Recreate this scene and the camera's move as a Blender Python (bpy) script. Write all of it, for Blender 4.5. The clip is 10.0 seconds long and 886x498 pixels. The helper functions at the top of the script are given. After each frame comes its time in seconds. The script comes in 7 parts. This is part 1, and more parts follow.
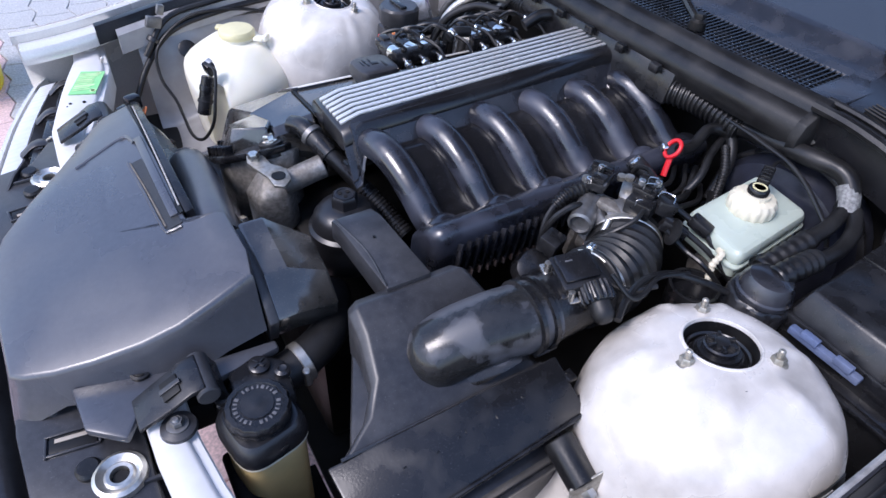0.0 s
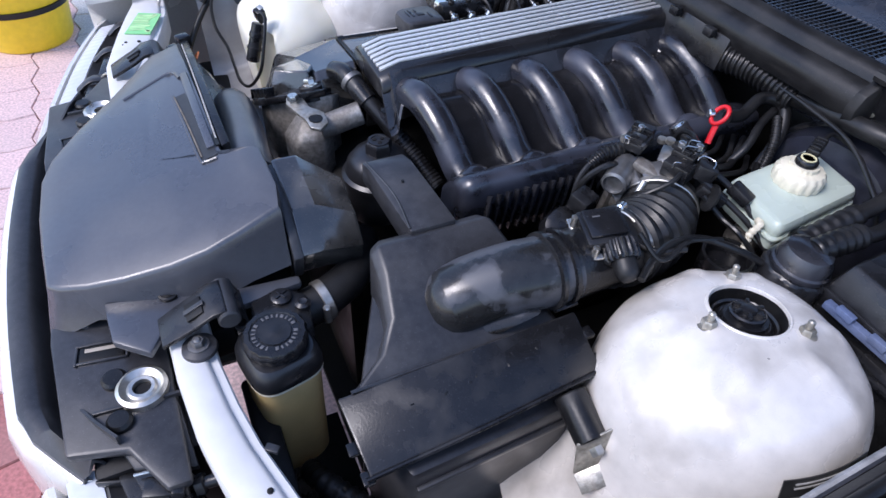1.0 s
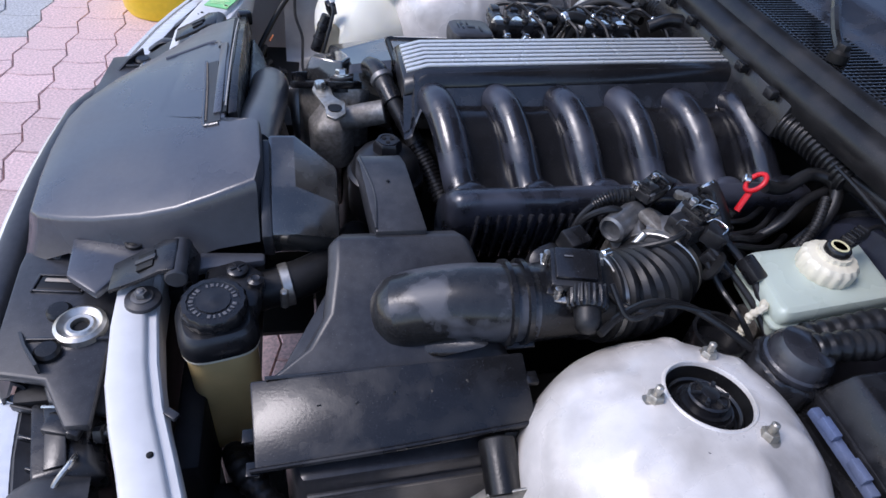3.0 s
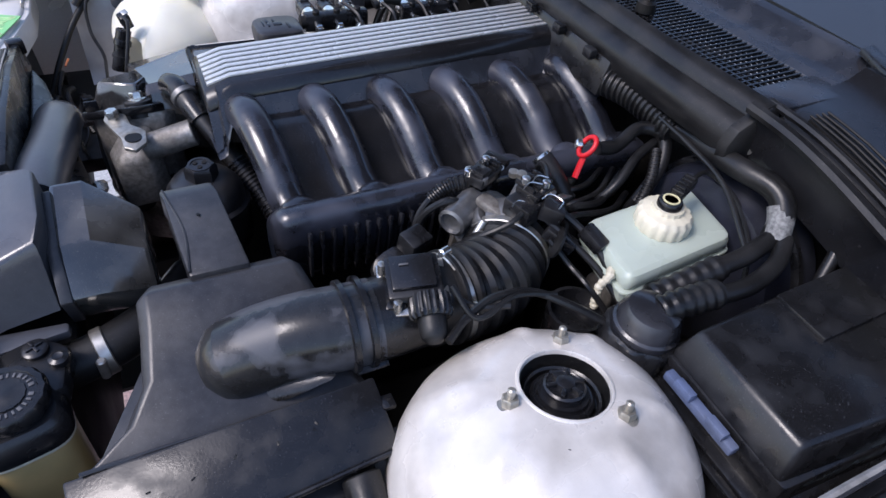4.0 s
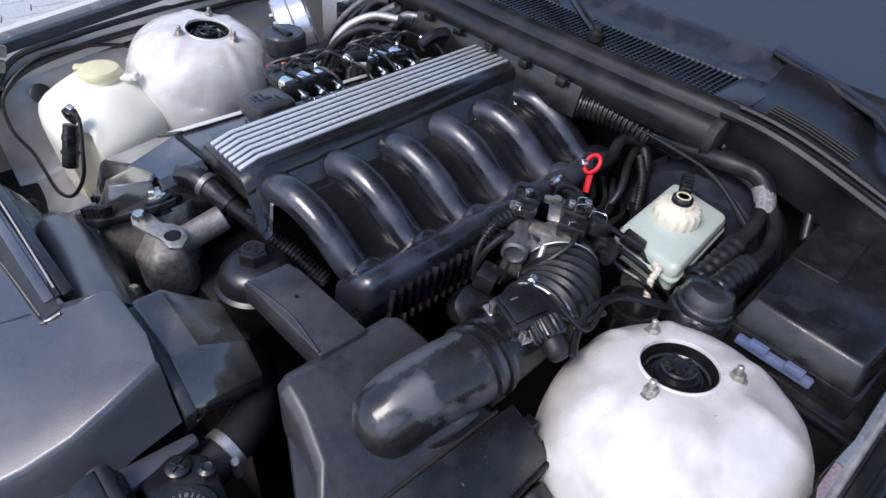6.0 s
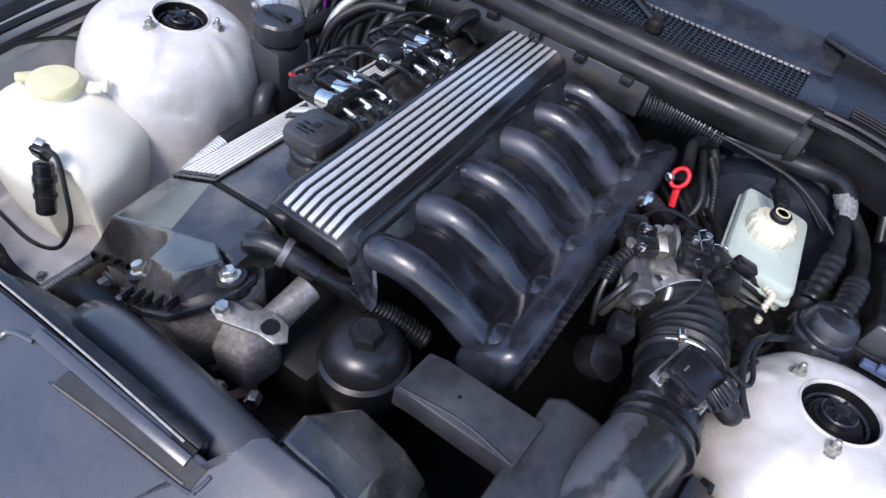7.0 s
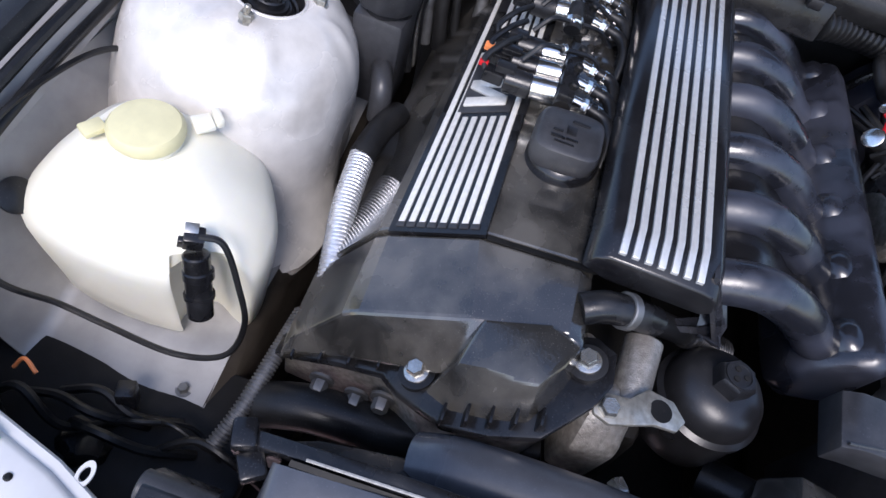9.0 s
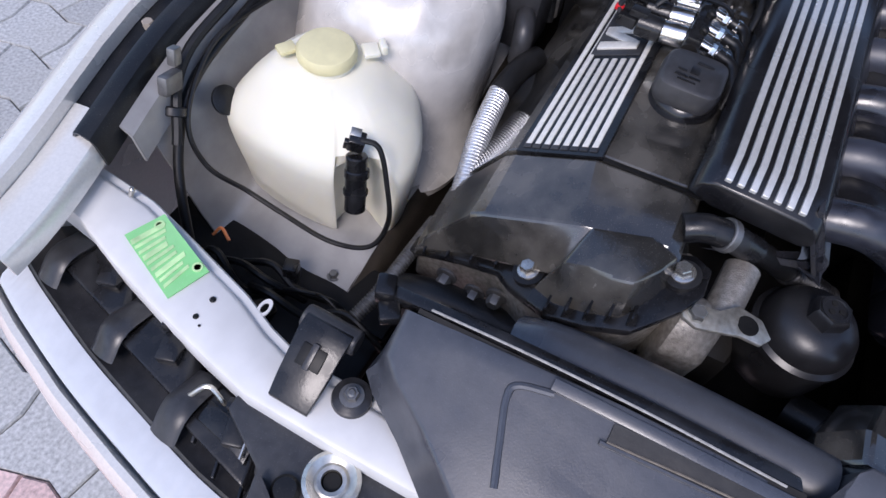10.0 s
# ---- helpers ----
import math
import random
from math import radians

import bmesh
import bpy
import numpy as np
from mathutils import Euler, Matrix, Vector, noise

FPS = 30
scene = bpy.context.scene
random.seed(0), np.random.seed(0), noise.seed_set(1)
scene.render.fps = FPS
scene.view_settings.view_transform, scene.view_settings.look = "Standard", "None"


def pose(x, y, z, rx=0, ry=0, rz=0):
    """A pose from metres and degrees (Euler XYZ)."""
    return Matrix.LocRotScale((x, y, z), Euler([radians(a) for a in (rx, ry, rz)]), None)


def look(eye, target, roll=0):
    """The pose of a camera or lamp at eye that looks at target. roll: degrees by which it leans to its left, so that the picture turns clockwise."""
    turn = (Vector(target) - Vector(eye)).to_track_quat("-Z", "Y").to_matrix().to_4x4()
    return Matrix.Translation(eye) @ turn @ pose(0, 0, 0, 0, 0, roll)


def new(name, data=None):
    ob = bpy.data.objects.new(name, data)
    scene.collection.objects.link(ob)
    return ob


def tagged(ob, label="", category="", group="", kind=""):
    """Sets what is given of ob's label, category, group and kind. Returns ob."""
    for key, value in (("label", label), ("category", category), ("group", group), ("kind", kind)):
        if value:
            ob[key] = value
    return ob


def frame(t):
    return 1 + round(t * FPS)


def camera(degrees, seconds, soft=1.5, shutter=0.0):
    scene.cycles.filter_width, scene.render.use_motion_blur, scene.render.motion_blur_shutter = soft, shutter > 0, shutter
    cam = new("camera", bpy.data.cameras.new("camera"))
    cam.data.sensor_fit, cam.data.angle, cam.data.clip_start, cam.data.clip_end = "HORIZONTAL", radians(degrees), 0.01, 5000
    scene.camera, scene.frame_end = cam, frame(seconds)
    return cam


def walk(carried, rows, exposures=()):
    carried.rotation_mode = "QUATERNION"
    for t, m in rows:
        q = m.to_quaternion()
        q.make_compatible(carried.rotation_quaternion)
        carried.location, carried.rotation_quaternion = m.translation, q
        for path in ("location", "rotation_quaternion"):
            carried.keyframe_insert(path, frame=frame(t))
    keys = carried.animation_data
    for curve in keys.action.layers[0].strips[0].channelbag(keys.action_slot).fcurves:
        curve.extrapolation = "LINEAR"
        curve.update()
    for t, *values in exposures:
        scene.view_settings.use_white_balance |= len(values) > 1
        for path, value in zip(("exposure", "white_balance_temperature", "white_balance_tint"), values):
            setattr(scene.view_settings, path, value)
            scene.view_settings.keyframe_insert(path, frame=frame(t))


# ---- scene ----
cam = camera(71.28, 10.0)
PATH = [
    (0, (0.5122, -0.6904, 1.3417), (0.9276, -0.0809, 0.6664), 4.80),
    (0.5, (0.5247, -0.7140, 1.3267), (0.9102, -0.0912, 0.6459), 5.78),
    (1, (0.5243, -0.7241, 1.3138), (0.8648, -0.1003, 0.6103), 5.11),
    (1.5, (0.5043, -0.7355, 1.2987), (0.8303, -0.1204, 0.5808), 2.55),
    (2, (0.5618, -0.7598, 1.2874), (0.7680, -0.0792, 0.5843), 6.65),
    (2.2, (0.5859, -0.7769, 1.2782), (0.7463, -0.0902, 0.5692), 7.72),
    (3.3, (0.6973, -0.7406, 1.2866), (0.9381, -0.0430, 0.6117), 8.91),
    (3.5, (0.7179, -0.7279, 1.2791), (0.9804, -0.0481, 0.5944), 7.96),
    (3.6, (0.7093, -0.7202, 1.2625), (1.0143, -0.0489, 0.5869), 8.63),
    (4, (0.7455, -0.7174, 1.2814), (1.1060, -0.0865, 0.5945), 7.23),
    (4.5, (0.7322, -0.7179, 1.2904), (1.2220, -0.1579, 0.6223), 7.08),
    (5, (0.6553, -0.7129, 1.3068), (1.2425, -0.2630, 0.6338), 6.67),
    (5.5, (0.5660, -0.6909, 1.3119), (1.1663, -0.2729, 0.6301), 7.21),
    (6, (0.5242, -0.6085, 1.3247), (1.0781, -0.0866, 0.6761), 6.45),
    (6.2, (0.5025, -0.5600, 1.3292), (1.0545, -0.0495, 0.6699), 7.86),
    (7.3, (0.4621, -0.1484, 1.3769), (1.0861, 0.0677, 0.6259), 12.18),
    (7.5, (0.4703, -0.0718, 1.3734), (1.0998, 0.1157, 0.6193), 9.73),
    (8, (0.4818, 0.0954, 1.3444), (1.1114, 0.1489, 0.5693), 14.20),
    (8.5, (0.4891, 0.1797, 1.2996), (1.1234, 0.1270, 0.5283), 20.50),
    (9, (0.4473, 0.2370, 1.2672), (1.0482, 0.2303, 0.4679), 21.31),
    (9.5, (0.4196, 0.2690, 1.2749), (0.9714, 0.3287, 0.4430), 18.18),
    (10, (0.3457, 0.1997, 1.3053), (0.8457, 0.3626, 0.4547), 11.72),
]
walk(cam, [(t, look(eye, target, roll)) for t, eye, target, roll in PATH], [(0.0, 0.58, 5950, 20), (2.0, 0.25, 5900, 18), (3.5, 0.2, 6050, 20), (4.5, 0.48, 6250, 19), (5.5, 0.4, 6300, 20), (6.2, 0.4, 6200, 18), (7.5, 0.7, 6100, 18), (8.5, 0.42, 6150, 18), (9.0, 0.48, 6150, 18), (10.0, 0.12, 6200, 20)])

# ---------- light ----------
world = bpy.data.worlds.new("sky")
scene.world = world
world.use_nodes = True
_n = world.node_tree.nodes
_sky = _n.new("ShaderNodeTexSky")
_sky.sky_type, _sky.sun_disc = "NISHITA", False
_sky.sun_elevation, _sky.sun_rotation = radians(50), radians(270)
_sky.air_density, _sky.dust_density, _sky.ozone_density = 1.1, 1.1, 1.2
world.node_tree.links.new(_sky.outputs[0], _n["Background"].inputs[0])
_n["Background"].inputs[1].default_value = 0.2
sun = new("sun", bpy.data.lights.new("sun", "SUN"))
sun.data.energy, sun.data.angle, sun.data.color = 2.0, radians(22), (1.0, 0.95, 0.88)
sun.matrix_world = look((-2.7, -0.1, 3.4), (0, 0, 0))


# ---------- materials ----------
def mat(name, color, rough=0.5, metal=0.0, grain=60.0, vary=0.25, bump=0.15, dust=0.0, dust_color=(0.3, 0.29, 0.27), coat=0.0,
        big=7.0, spec=0.5, sss=0.0, streak=None, per_object=0.0, transmission=0.0, sharp=(0.42, 0.72)):
    """A surface with fine grain, broad stains, settled dust and uneven gloss."""
    m = bpy.data.materials.new(name)
    m.use_nodes = True
    t = m.node_tree
    nd, ln = t.nodes, t.links
    b = nd["Principled BSDF"]
    co = nd.new("ShaderNodeTexCoord")
    mp = nd.new("ShaderNodeMapping")
    ln.new(co.outputs["Object"], mp.inputs[0])
    if streak:
        mp.inputs["Scale"].default_value = streak
    n1, n2, n3 = (nd.new("ShaderNodeTexNoise") for _ in range(3))
    for n, s, d in ((n1, grain, 4), (n2, big, 5), (n3, grain * 4, 2)):
        n.inputs["Scale"].default_value, n.inputs["Detail"].default_value = s, d
        ln.new(mp.outputs[0], n.inputs["Vector"])
    r1 = nd.new("ShaderNodeMapRange")
    for k, v in ((1, 0.3), (2, 0.7), (3, 1 - vary), (4, 1 + vary)):
        r1.inputs[k].default_value = v
    ln.new(n1.outputs["Fac"], r1.inputs[0])
    mul = nd.new("ShaderNodeMix")
    mul.data_type, mul.blend_type = "RGBA", "MULTIPLY"
    mul.inputs[0].default_value = 1.0
    mul.inputs[6].default_value = (*color, 1)
    ln.new(r1.outputs[0], mul.inputs[7])
    out = mul.outputs[2]
    if per_object:
        oi = nd.new("ShaderNodeObjectInfo")
        r2 = nd.new("ShaderNodeMapRange")
        r2.inputs[3].default_value, r2.inputs[4].default_value = 1 - per_object, 1 + per_object
        ln.new(oi.outputs["Random"], r2.inputs[0])
        m2 = nd.new("ShaderNodeMix")
        m2.data_type, m2.blend_type = "RGBA", "MULTIPLY"
        m2.inputs[0].default_value = 1.0
        ln.new(out, m2.inputs[6])
        ln.new(r2.outputs[0], m2.inputs[7])
        out = m2.outputs[2]
    r3 = nd.new("ShaderNodeMapRange")
    for k, v in ((1, sharp[0]), (2, sharp[1]), (3, 0.0), (4, 1.0)):
        r3.inputs[k].default_value = v
    ln.new(n2.outputs["Fac"], r3.inputs[0])
    if dust:
        k = nd.new("ShaderNodeMath")
        k.operation = "MULTIPLY"
        k.inputs[1].default_value = dust
        ln.new(r3.outputs[0], k.inputs[0])
        mix = nd.new("ShaderNodeMix")
        mix.data_type = "RGBA"
        ln.new(k.outputs[0], mix.inputs[0])
        ln.new(out, mix.inputs[6])
        mix.inputs[7].default_value = (*dust_color, 1)
        out = mix.outputs[2]
    if dust:
        r5 = nd.new("ShaderNodeMapRange")
        for k, v in ((1, 0.66), (2, 0.75), (3, 0.0), (4, 0.35)):
            r5.inputs[k].default_value = v
        n4 = nd.new("ShaderNodeTexNoise")
        n4.inputs["Scale"].default_value, n4.inputs["Detail"].default_value = 800.0, 2.0
        ln.new(co.outputs["Object"], n4.inputs["Vector"])
        ln.new(n4.outputs["Fac"], r5.inputs[0])
        fl = nd.new("ShaderNodeMix")
        fl.data_type = "RGBA"
        ln.new(r5.outputs[0], fl.inputs[0])
        ln.new(out, fl.inputs[6])
        fl.inputs[7].default_value = (*[min(0.6, c * 1.6) for c in dust_color], 1)
        out = fl.outputs[2]
    ln.new(out, b.inputs["Base Color"])
    r4 = nd.new("ShaderNodeMapRange")
    r4.inputs[3].default_value, r4.inputs[4].default_value = max(0.04, rough - 0.1), min(1, rough + 0.16)
    ln.new(r3.outputs[0], r4.inputs[0])
    ln.new(r4.outputs[0], b.inputs["Roughness"])
    b.inputs["Metallic"].default_value = metal
    b.inputs["Specular IOR Level"].default_value = spec
    b.inputs["Coat Weight"].default_value = coat
    b.inputs["Coat Roughness"].default_value = 0.12
    if sss:
        b.inputs["Subsurface Weight"].default_value = sss
        b.inputs["Subsurface Radius"].default_value = (0.03, 0.025, 0.015)
        b.inputs["Subsurface Scale"].default_value = 0.5
    b.inputs["Transmission Weight"].default_value = transmission
    if bump:
        bp = nd.new("ShaderNodeBump")
        bp.inputs["Strength"].default_value, bp.inputs["Distance"].default_value = bump, 0.001
        ln.new(n3.outputs["Fac"], bp.inputs["Height"])
        ln.new(bp.outputs[0], b.inputs["Normal"])
    return m


PLASTIC = mat("black_plastic", (0.0085, 0.0085, 0.0095), 0.33, dust=0.09, grain=90, bump=0.1, dust_color=(0.1, 0.1, 0.105), big=30, sharp=(0.46, 0.7))
GREY_PLASTIC = mat("grey_plastic", (0.026, 0.0262, 0.029), 0.38, dust=0.22, grain=120, bump=0.08, dust_color=(0.12, 0.12, 0.122), big=12)
GLOSS = mat("satin_black_plastic", (0.008, 0.008, 0.0095), 0.27, dust=0.06, grain=80, bump=0.08, dust_color=(0.1, 0.1, 0.1), spec=0.6)
RUBBER = mat("black_rubber", (0.007, 0.007, 0.0075), 0.4, dust=0.09, grain=100, dust_color=(0.12, 0.115, 0.11), spec=0.4, big=18)
DARK = mat("oily_black_metal", (0.005, 0.005, 0.005), 0.5, spec=0.3, dust=0.15, dust_color=(0.06, 0.05, 0.04))
STRIP = mat("brushed_silver_strip", (0.66, 0.66, 0.64), 0.36, metal=0.5, grain=150, vary=0.08, bump=0.05, dust=0.1)
CREAM_STRIP = mat("worn_silver_strip", (0.8, 0.77, 0.7), 0.42, metal=0.2, grain=150, vary=0.08, bump=0.05, dust=0.15)
ALU = mat("cast_aluminium", (0.30, 0.285, 0.26), 0.5, metal=0.55, grain=160, vary=0.35, bump=0.6, dust=0.7, dust_color=(0.11, 0.09, 0.07), big=25)
STEEL = mat("zinc_plated_steel", (0.6, 0.58, 0.53), 0.32, metal=0.9, grain=120, vary=0.2, dust=0.2, dust_color=(0.25, 0.2, 0.14))
OLD_ZINC = mat("dull_old_zinc", (0.42, 0.40, 0.35), 0.42, metal=0.7, grain=150, vary=0.3, bump=0.2, dust=0.5, dust_color=(0.2, 0.17, 0.12), big=60)
BRIGHT = mat("polished_nickel", (0.78, 0.77, 0.74), 0.2, metal=1.0, grain=100, vary=0.1, bump=0.05)
TOWER = mat("dusty_silver_paint", (0.68, 0.645, 0.595), 0.36, metal=0.14, grain=38, vary=0.10, bump=0.12, dust=0.8, dust_color=(0.22, 0.19, 0.155), big=13, sharp=(0.5, 0.82))
BODY = mat("silver_car_paint", (0.78, 0.755, 0.70), 0.25, metal=0.25, grain=300, vary=0.05, bump=0.02, dust=0.15, coat=0.5)
WHITE = mat("white_primer_paint", (0.66, 0.655, 0.64), 0.4, grain=40, vary=0.05, bump=0.08, dust=0.15, dust_color=(0.5, 0.48, 0.45))
BOTTLE = mat("milky_plastic", (0.8, 0.775, 0.65), 0.4, grain=12, vary=0.05, bump=0.05, dust=0.2, dust_color=(0.62, 0.56, 0.4), sss=0.25)
YELLOWED = mat("yellowed_plastic_cap", (0.72, 0.66, 0.38), 0.45, grain=60, vary=0.06, bump=0.05, dust=0.15)
AMBER = mat("amber_stained_plastic", (0.62, 0.46, 0.2), 0.4, grain=15, vary=0.15, bump=0.05, dust=0.4, dust_color=(0.2, 0.14, 0.07), sss=0.1)
PALE_GREEN = mat("pale_green_plastic", (0.46, 0.52, 0.44), 0.35, grain=20, vary=0.05, bump=0.04, dust=0.2, dust_color=(0.36, 0.36, 0.28), sss=0.1)
CAP_CREAM = mat("cream_plastic", (0.7, 0.65, 0.5), 0.4, grain=60, vary=0.08, bump=0.05, dust=0.25, dust_color=(0.4, 0.33, 0.2))
RED = mat("red_plastic", (0.6, 0.012, 0.018), 0.35, grain=60, vary=0.1, bump=0.03)
GREEN = mat("green_sticker", (0.24, 0.66, 0.24), 0.45, grain=60, vary=0.05, bump=0.02, dust=0.2, dust_color=(0.55, 0.65, 0.5))
PALE_INK = mat("pale_print", (0.5, 0.74, 0.36), 0.5, bump=0.0)
GREY_INK = mat("worn_grey_print", (0.10, 0.10, 0.105), 0.5, bump=0.0)
TAG = mat("greyed_paper_tag", (0.17, 0.17, 0.165), 0.6, grain=250, vary=0.5, bump=0.1)
PAPER = mat("worn_paper_label", (0.33, 0.32, 0.3), 0.6, grain=200, vary=0.25, bump=0.05)
LABEL_BLACK = mat("black_foil_label", (0.02, 0.02, 0.02), 0.4, bump=0.02)
FOIL = mat("silver_foil_sleeve", (0.75, 0.76, 0.78), 0.3, metal=0.7, grain=150, vary=0.15, bump=0.3)
CLOTH = mat("pale_blue_microfibre", (0.55, 0.66, 0.78), 0.95, grain=400, vary=0.15, bump=1.0, spec=0.1)
YELLOW = mat("yellow_plastic", (0.85, 0.6, 0.02), 0.4, grain=40, vary=0.06, bump=0.03)
BLUE = mat("blue_grey_plastic", (0.1, 0.13, 0.22), 0.45, grain=60, dust=0.2)
RECESS = mat("dusty_black_plastic", (0.022, 0.021, 0.020), 0.5, dust=0.6, grain=90, bump=0.1, dust_color=(0.07, 0.06, 0.05), big=14)
# brown grime, with the shade beside the engine mixed into its colour
SHADED_GRIME = mat("shaded_brown_grime", (0.028, 0.023, 0.018), 0.5, grain=50, vary=0.4, bump=0.4, dust=0.5, dust_color=(0.07, 0.055, 0.04), big=9)
COATING = mat("coarse_grey_coating", (0.075, 0.074, 0.072), 0.6, grain=160, vary=0.45, bump=1.0, dust=0.4, dust_color=(0.16, 0.155, 0.145), big=20)
OLD_DUST = mat("brown_road_dust", (0.17, 0.145, 0.115), 0.8, grain=80, vary=0.25, bump=0.3)
FOAM = mat("worn_foam_seal", (0.2, 0.2, 0.2), 0.8, grain=50, vary=0.6, bump=0.6, dust=0.6, dust_color=(0.45, 0.45, 0.46), big=30)
LENS = mat("ribbed_headlamp_glass", (0.55, 0.57, 0.6), 0.15, grain=60, vary=0.05, bump=0.02, dust=0.2)
PURPLE = mat("purple_connector", (0.18, 0.03, 0.3), 0.4)
ORANGE = mat("orange_plastic", (0.8, 0.25, 0.08), 0.4)
# deep red row before the car; also darkens red blocks in the car's shade
PAVE_DEEP = mat("deep_or_shaded_red_paver", (0.36, 0.13, 0.12), 0.75, grain=120, vary=0.3, bump=0.6, dust=0.4, dust_color=(0.4, 0.25, 0.23), per_object=0.16, big=5)
PAVE_RED = mat("red_paver", (0.62, 0.44, 0.415), 0.8, grain=120, vary=0.3, bump=0.6, dust=0.5, dust_color=(0.6, 0.47, 0.44), per_object=0.16, big=3)
PAVE_GREY = mat("grey_paver", (0.42, 0.42, 0.41), 0.8, grain=120, vary=0.3, bump=0.6, dust=0.4, dust_color=(0.4, 0.39, 0.37), per_object=0.14, big=3)
SAND = mat("joint_sand", (0.3, 0.26, 0.24), 0.95, grain=200, vary=0.4, bump=0.8)
WALL = mat("grey_rendered_wall", (0.45, 0.46, 0.47), 0.8, grain=80, vary=0.1, bump=0.3, dust=0.2)
COVER = mat("smooth_dark_plastic", (0.024, 0.0232, 0.022), 0.19, coat=0.4, dust=0.6, grain=70, bump=0.05, dust_color=(0.15, 0.138, 0.118), big=13, spec=1.0, sharp=(0.44, 0.68))
WORN = mat("worn_grey_plastic", (0.016, 0.016, 0.016), 0.30, dust=0.75, grain=90, bump=0.08, dust_color=(0.085, 0.088, 0.1), big=11, sharp=(0.47, 0.53))
RUNNER = mat("polished_black_plastic", (0.012, 0.0128, 0.017), 0.31, dust=0.55, grain=11, bump=0.7, vary=0.15, dust_color=(0.05, 0.055, 0.078), big=16, spec=0.85, sharp=(0.45, 0.62))
SKIRT = mat("scuffed_black_plastic", (0.015, 0.0155, 0.019), 0.31, dust=0.5, grain=70, bump=0.15, dust_color=(0.06, 0.061, 0.07), big=26, spec=0.8, sharp=(0.42, 0.75))
BOOSTER = mat("blue_black_paint", (0.018, 0.02, 0.03), 0.4, dust=0.15, dust_color=(0.1, 0.1, 0.1))
SCOOP = mat("dusty_grey_plastic", (0.044, 0.047, 0.057), 0.35, dust=0.3, spec=0.85, coat=0.15, grain=140, bump=0.08, vary=0.12, dust_color=(0.11, 0.11, 0.115), big=7)
APRON = mat("dull_silver_paint", (0.36, 0.35, 0.34), 0.45, metal=0.2, grain=30, vary=0.12, bump=0.2, dust=0.6, dust_color=(0.14, 0.12, 0.1), big=6)
DULL_STEEL = mat("dull_dark_steel", (0.2, 0.2, 0.2), 0.45, metal=0.7, grain=80, vary=0.3, dust=0.4, dust_color=(0.08, 0.07, 0.06))
# near-black for added fillers that stand in for shade in the gaps
GAP_DARK = mat("gap_shade_black", (0.008, 0.008, 0.009), 0.6, spec=0.25, dust=0.25, dust_color=(0.05, 0.048, 0.045))
BEIGE = mat("bare_beige_primer", (0.36, 0.31, 0.25), 0.55, grain=60, vary=0.15, dust=0.3, dust_color=(0.2, 0.17, 0.13))
GLASS = bpy.data.materials.new("windscreen_glass")
GLASS.use_nodes = True
_b = GLASS.node_tree.nodes["Principled BSDF"]
_b.inputs["Base Color"].default_value = (0.02, 0.022, 0.022, 1)
_b.inputs["Roughness"].default_value = 0.03
_b.inputs["Specular IOR Level"].default_value = 1.0
_b.inputs["Coat Weight"].default_value = 1.0


# ---------- shapes ----------
def soft_edges(bm, width, angle=35, seg=2):
    if width:
        es = [e for e in bm.edges if len(e.link_faces) == 2 and e.calc_face_angle(0) > radians(angle)]
        if es:
            bmesh.ops.bevel(bm, geom=es, offset=width, segments=seg, profile=0.5, affect="EDGES", clamp_overlap=True)
    return bm


def box(c, s, bevel=0.004, rot=(0, 0, 0), seg=2):
    bm = bmesh.new()
    bmesh.ops.create_cube(bm, size=1)
    bmesh.ops.scale(bm, vec=s, verts=bm.verts)
    soft_edges(bm, min(bevel, min(s) * 0.45), seg=seg)
    bmesh.ops.transform(bm, matrix=pose(*c, *rot), verts=bm.verts)
    return bm


def between(p0, p1):
    d = Vector(p1) - Vector(p0)
    return Matrix.Translation(Vector(p0)) @ d.to_track_quat("Z", "Y").to_matrix().to_4x4()


def lathe(profile, p0=(0, 0, 0), p1=(0, 0, 1), seg=32, squash=(1, 1), wave=0, depth=0.0, loop=False):
    """Turns (radius, height) round the line from p0 towards p1; wave and depth make a knurled rim."""
    bm = bmesh.new()
    rings = []
    for r, h in profile:
        ring = []
        for i in range(seg):
            a = 2 * math.pi * i / seg
            q = r * (1 - (depth if wave and (i * wave // seg) % 2 else 0))
            ring.append(bm.verts.new((q * math.cos(a) * squash[0], q * math.sin(a) * squash[1], h)))
        rings.append(ring)
    for a, b in zip(rings, rings[1:]):
        for i in range(seg):
            bm.faces.new((a[i], a[(i + 1) % seg], b[(i + 1) % seg], b[i]))
    if loop:
        for i in range(seg):
            bm.faces.new((rings[-1][i], rings[-1][(i + 1) % seg], rings[0][(i + 1) % seg], rings[0][i]))
    for ring, r in ((rings[0], profile[0][0]), (rings[-1], profile[-1][0])):
        if r > 1e-5 and not loop:
            bm.faces.new(ring)
    bmesh.ops.remove_doubles(bm, verts=bm.verts, dist=1e-6)
    bmesh.ops.recalc_face_normals(bm, faces=bm.faces)
    bmesh.ops.transform(bm, matrix=between(p0, p1), verts=bm.verts)
    return bm


def cyl(p0, p1, r, r2=None, seg=20, bevel=0.0015):
    r2 = r if r2 is None else r2
    h = (Vector(p1) - Vector(p0)).length
    b = min(bevel, r * 0.4, r2 * 0.4, h * 0.4)
    return lathe([(r - b, 0), (r, b), (r2, h - b), (r2 - b, h)], p0, p1, seg)


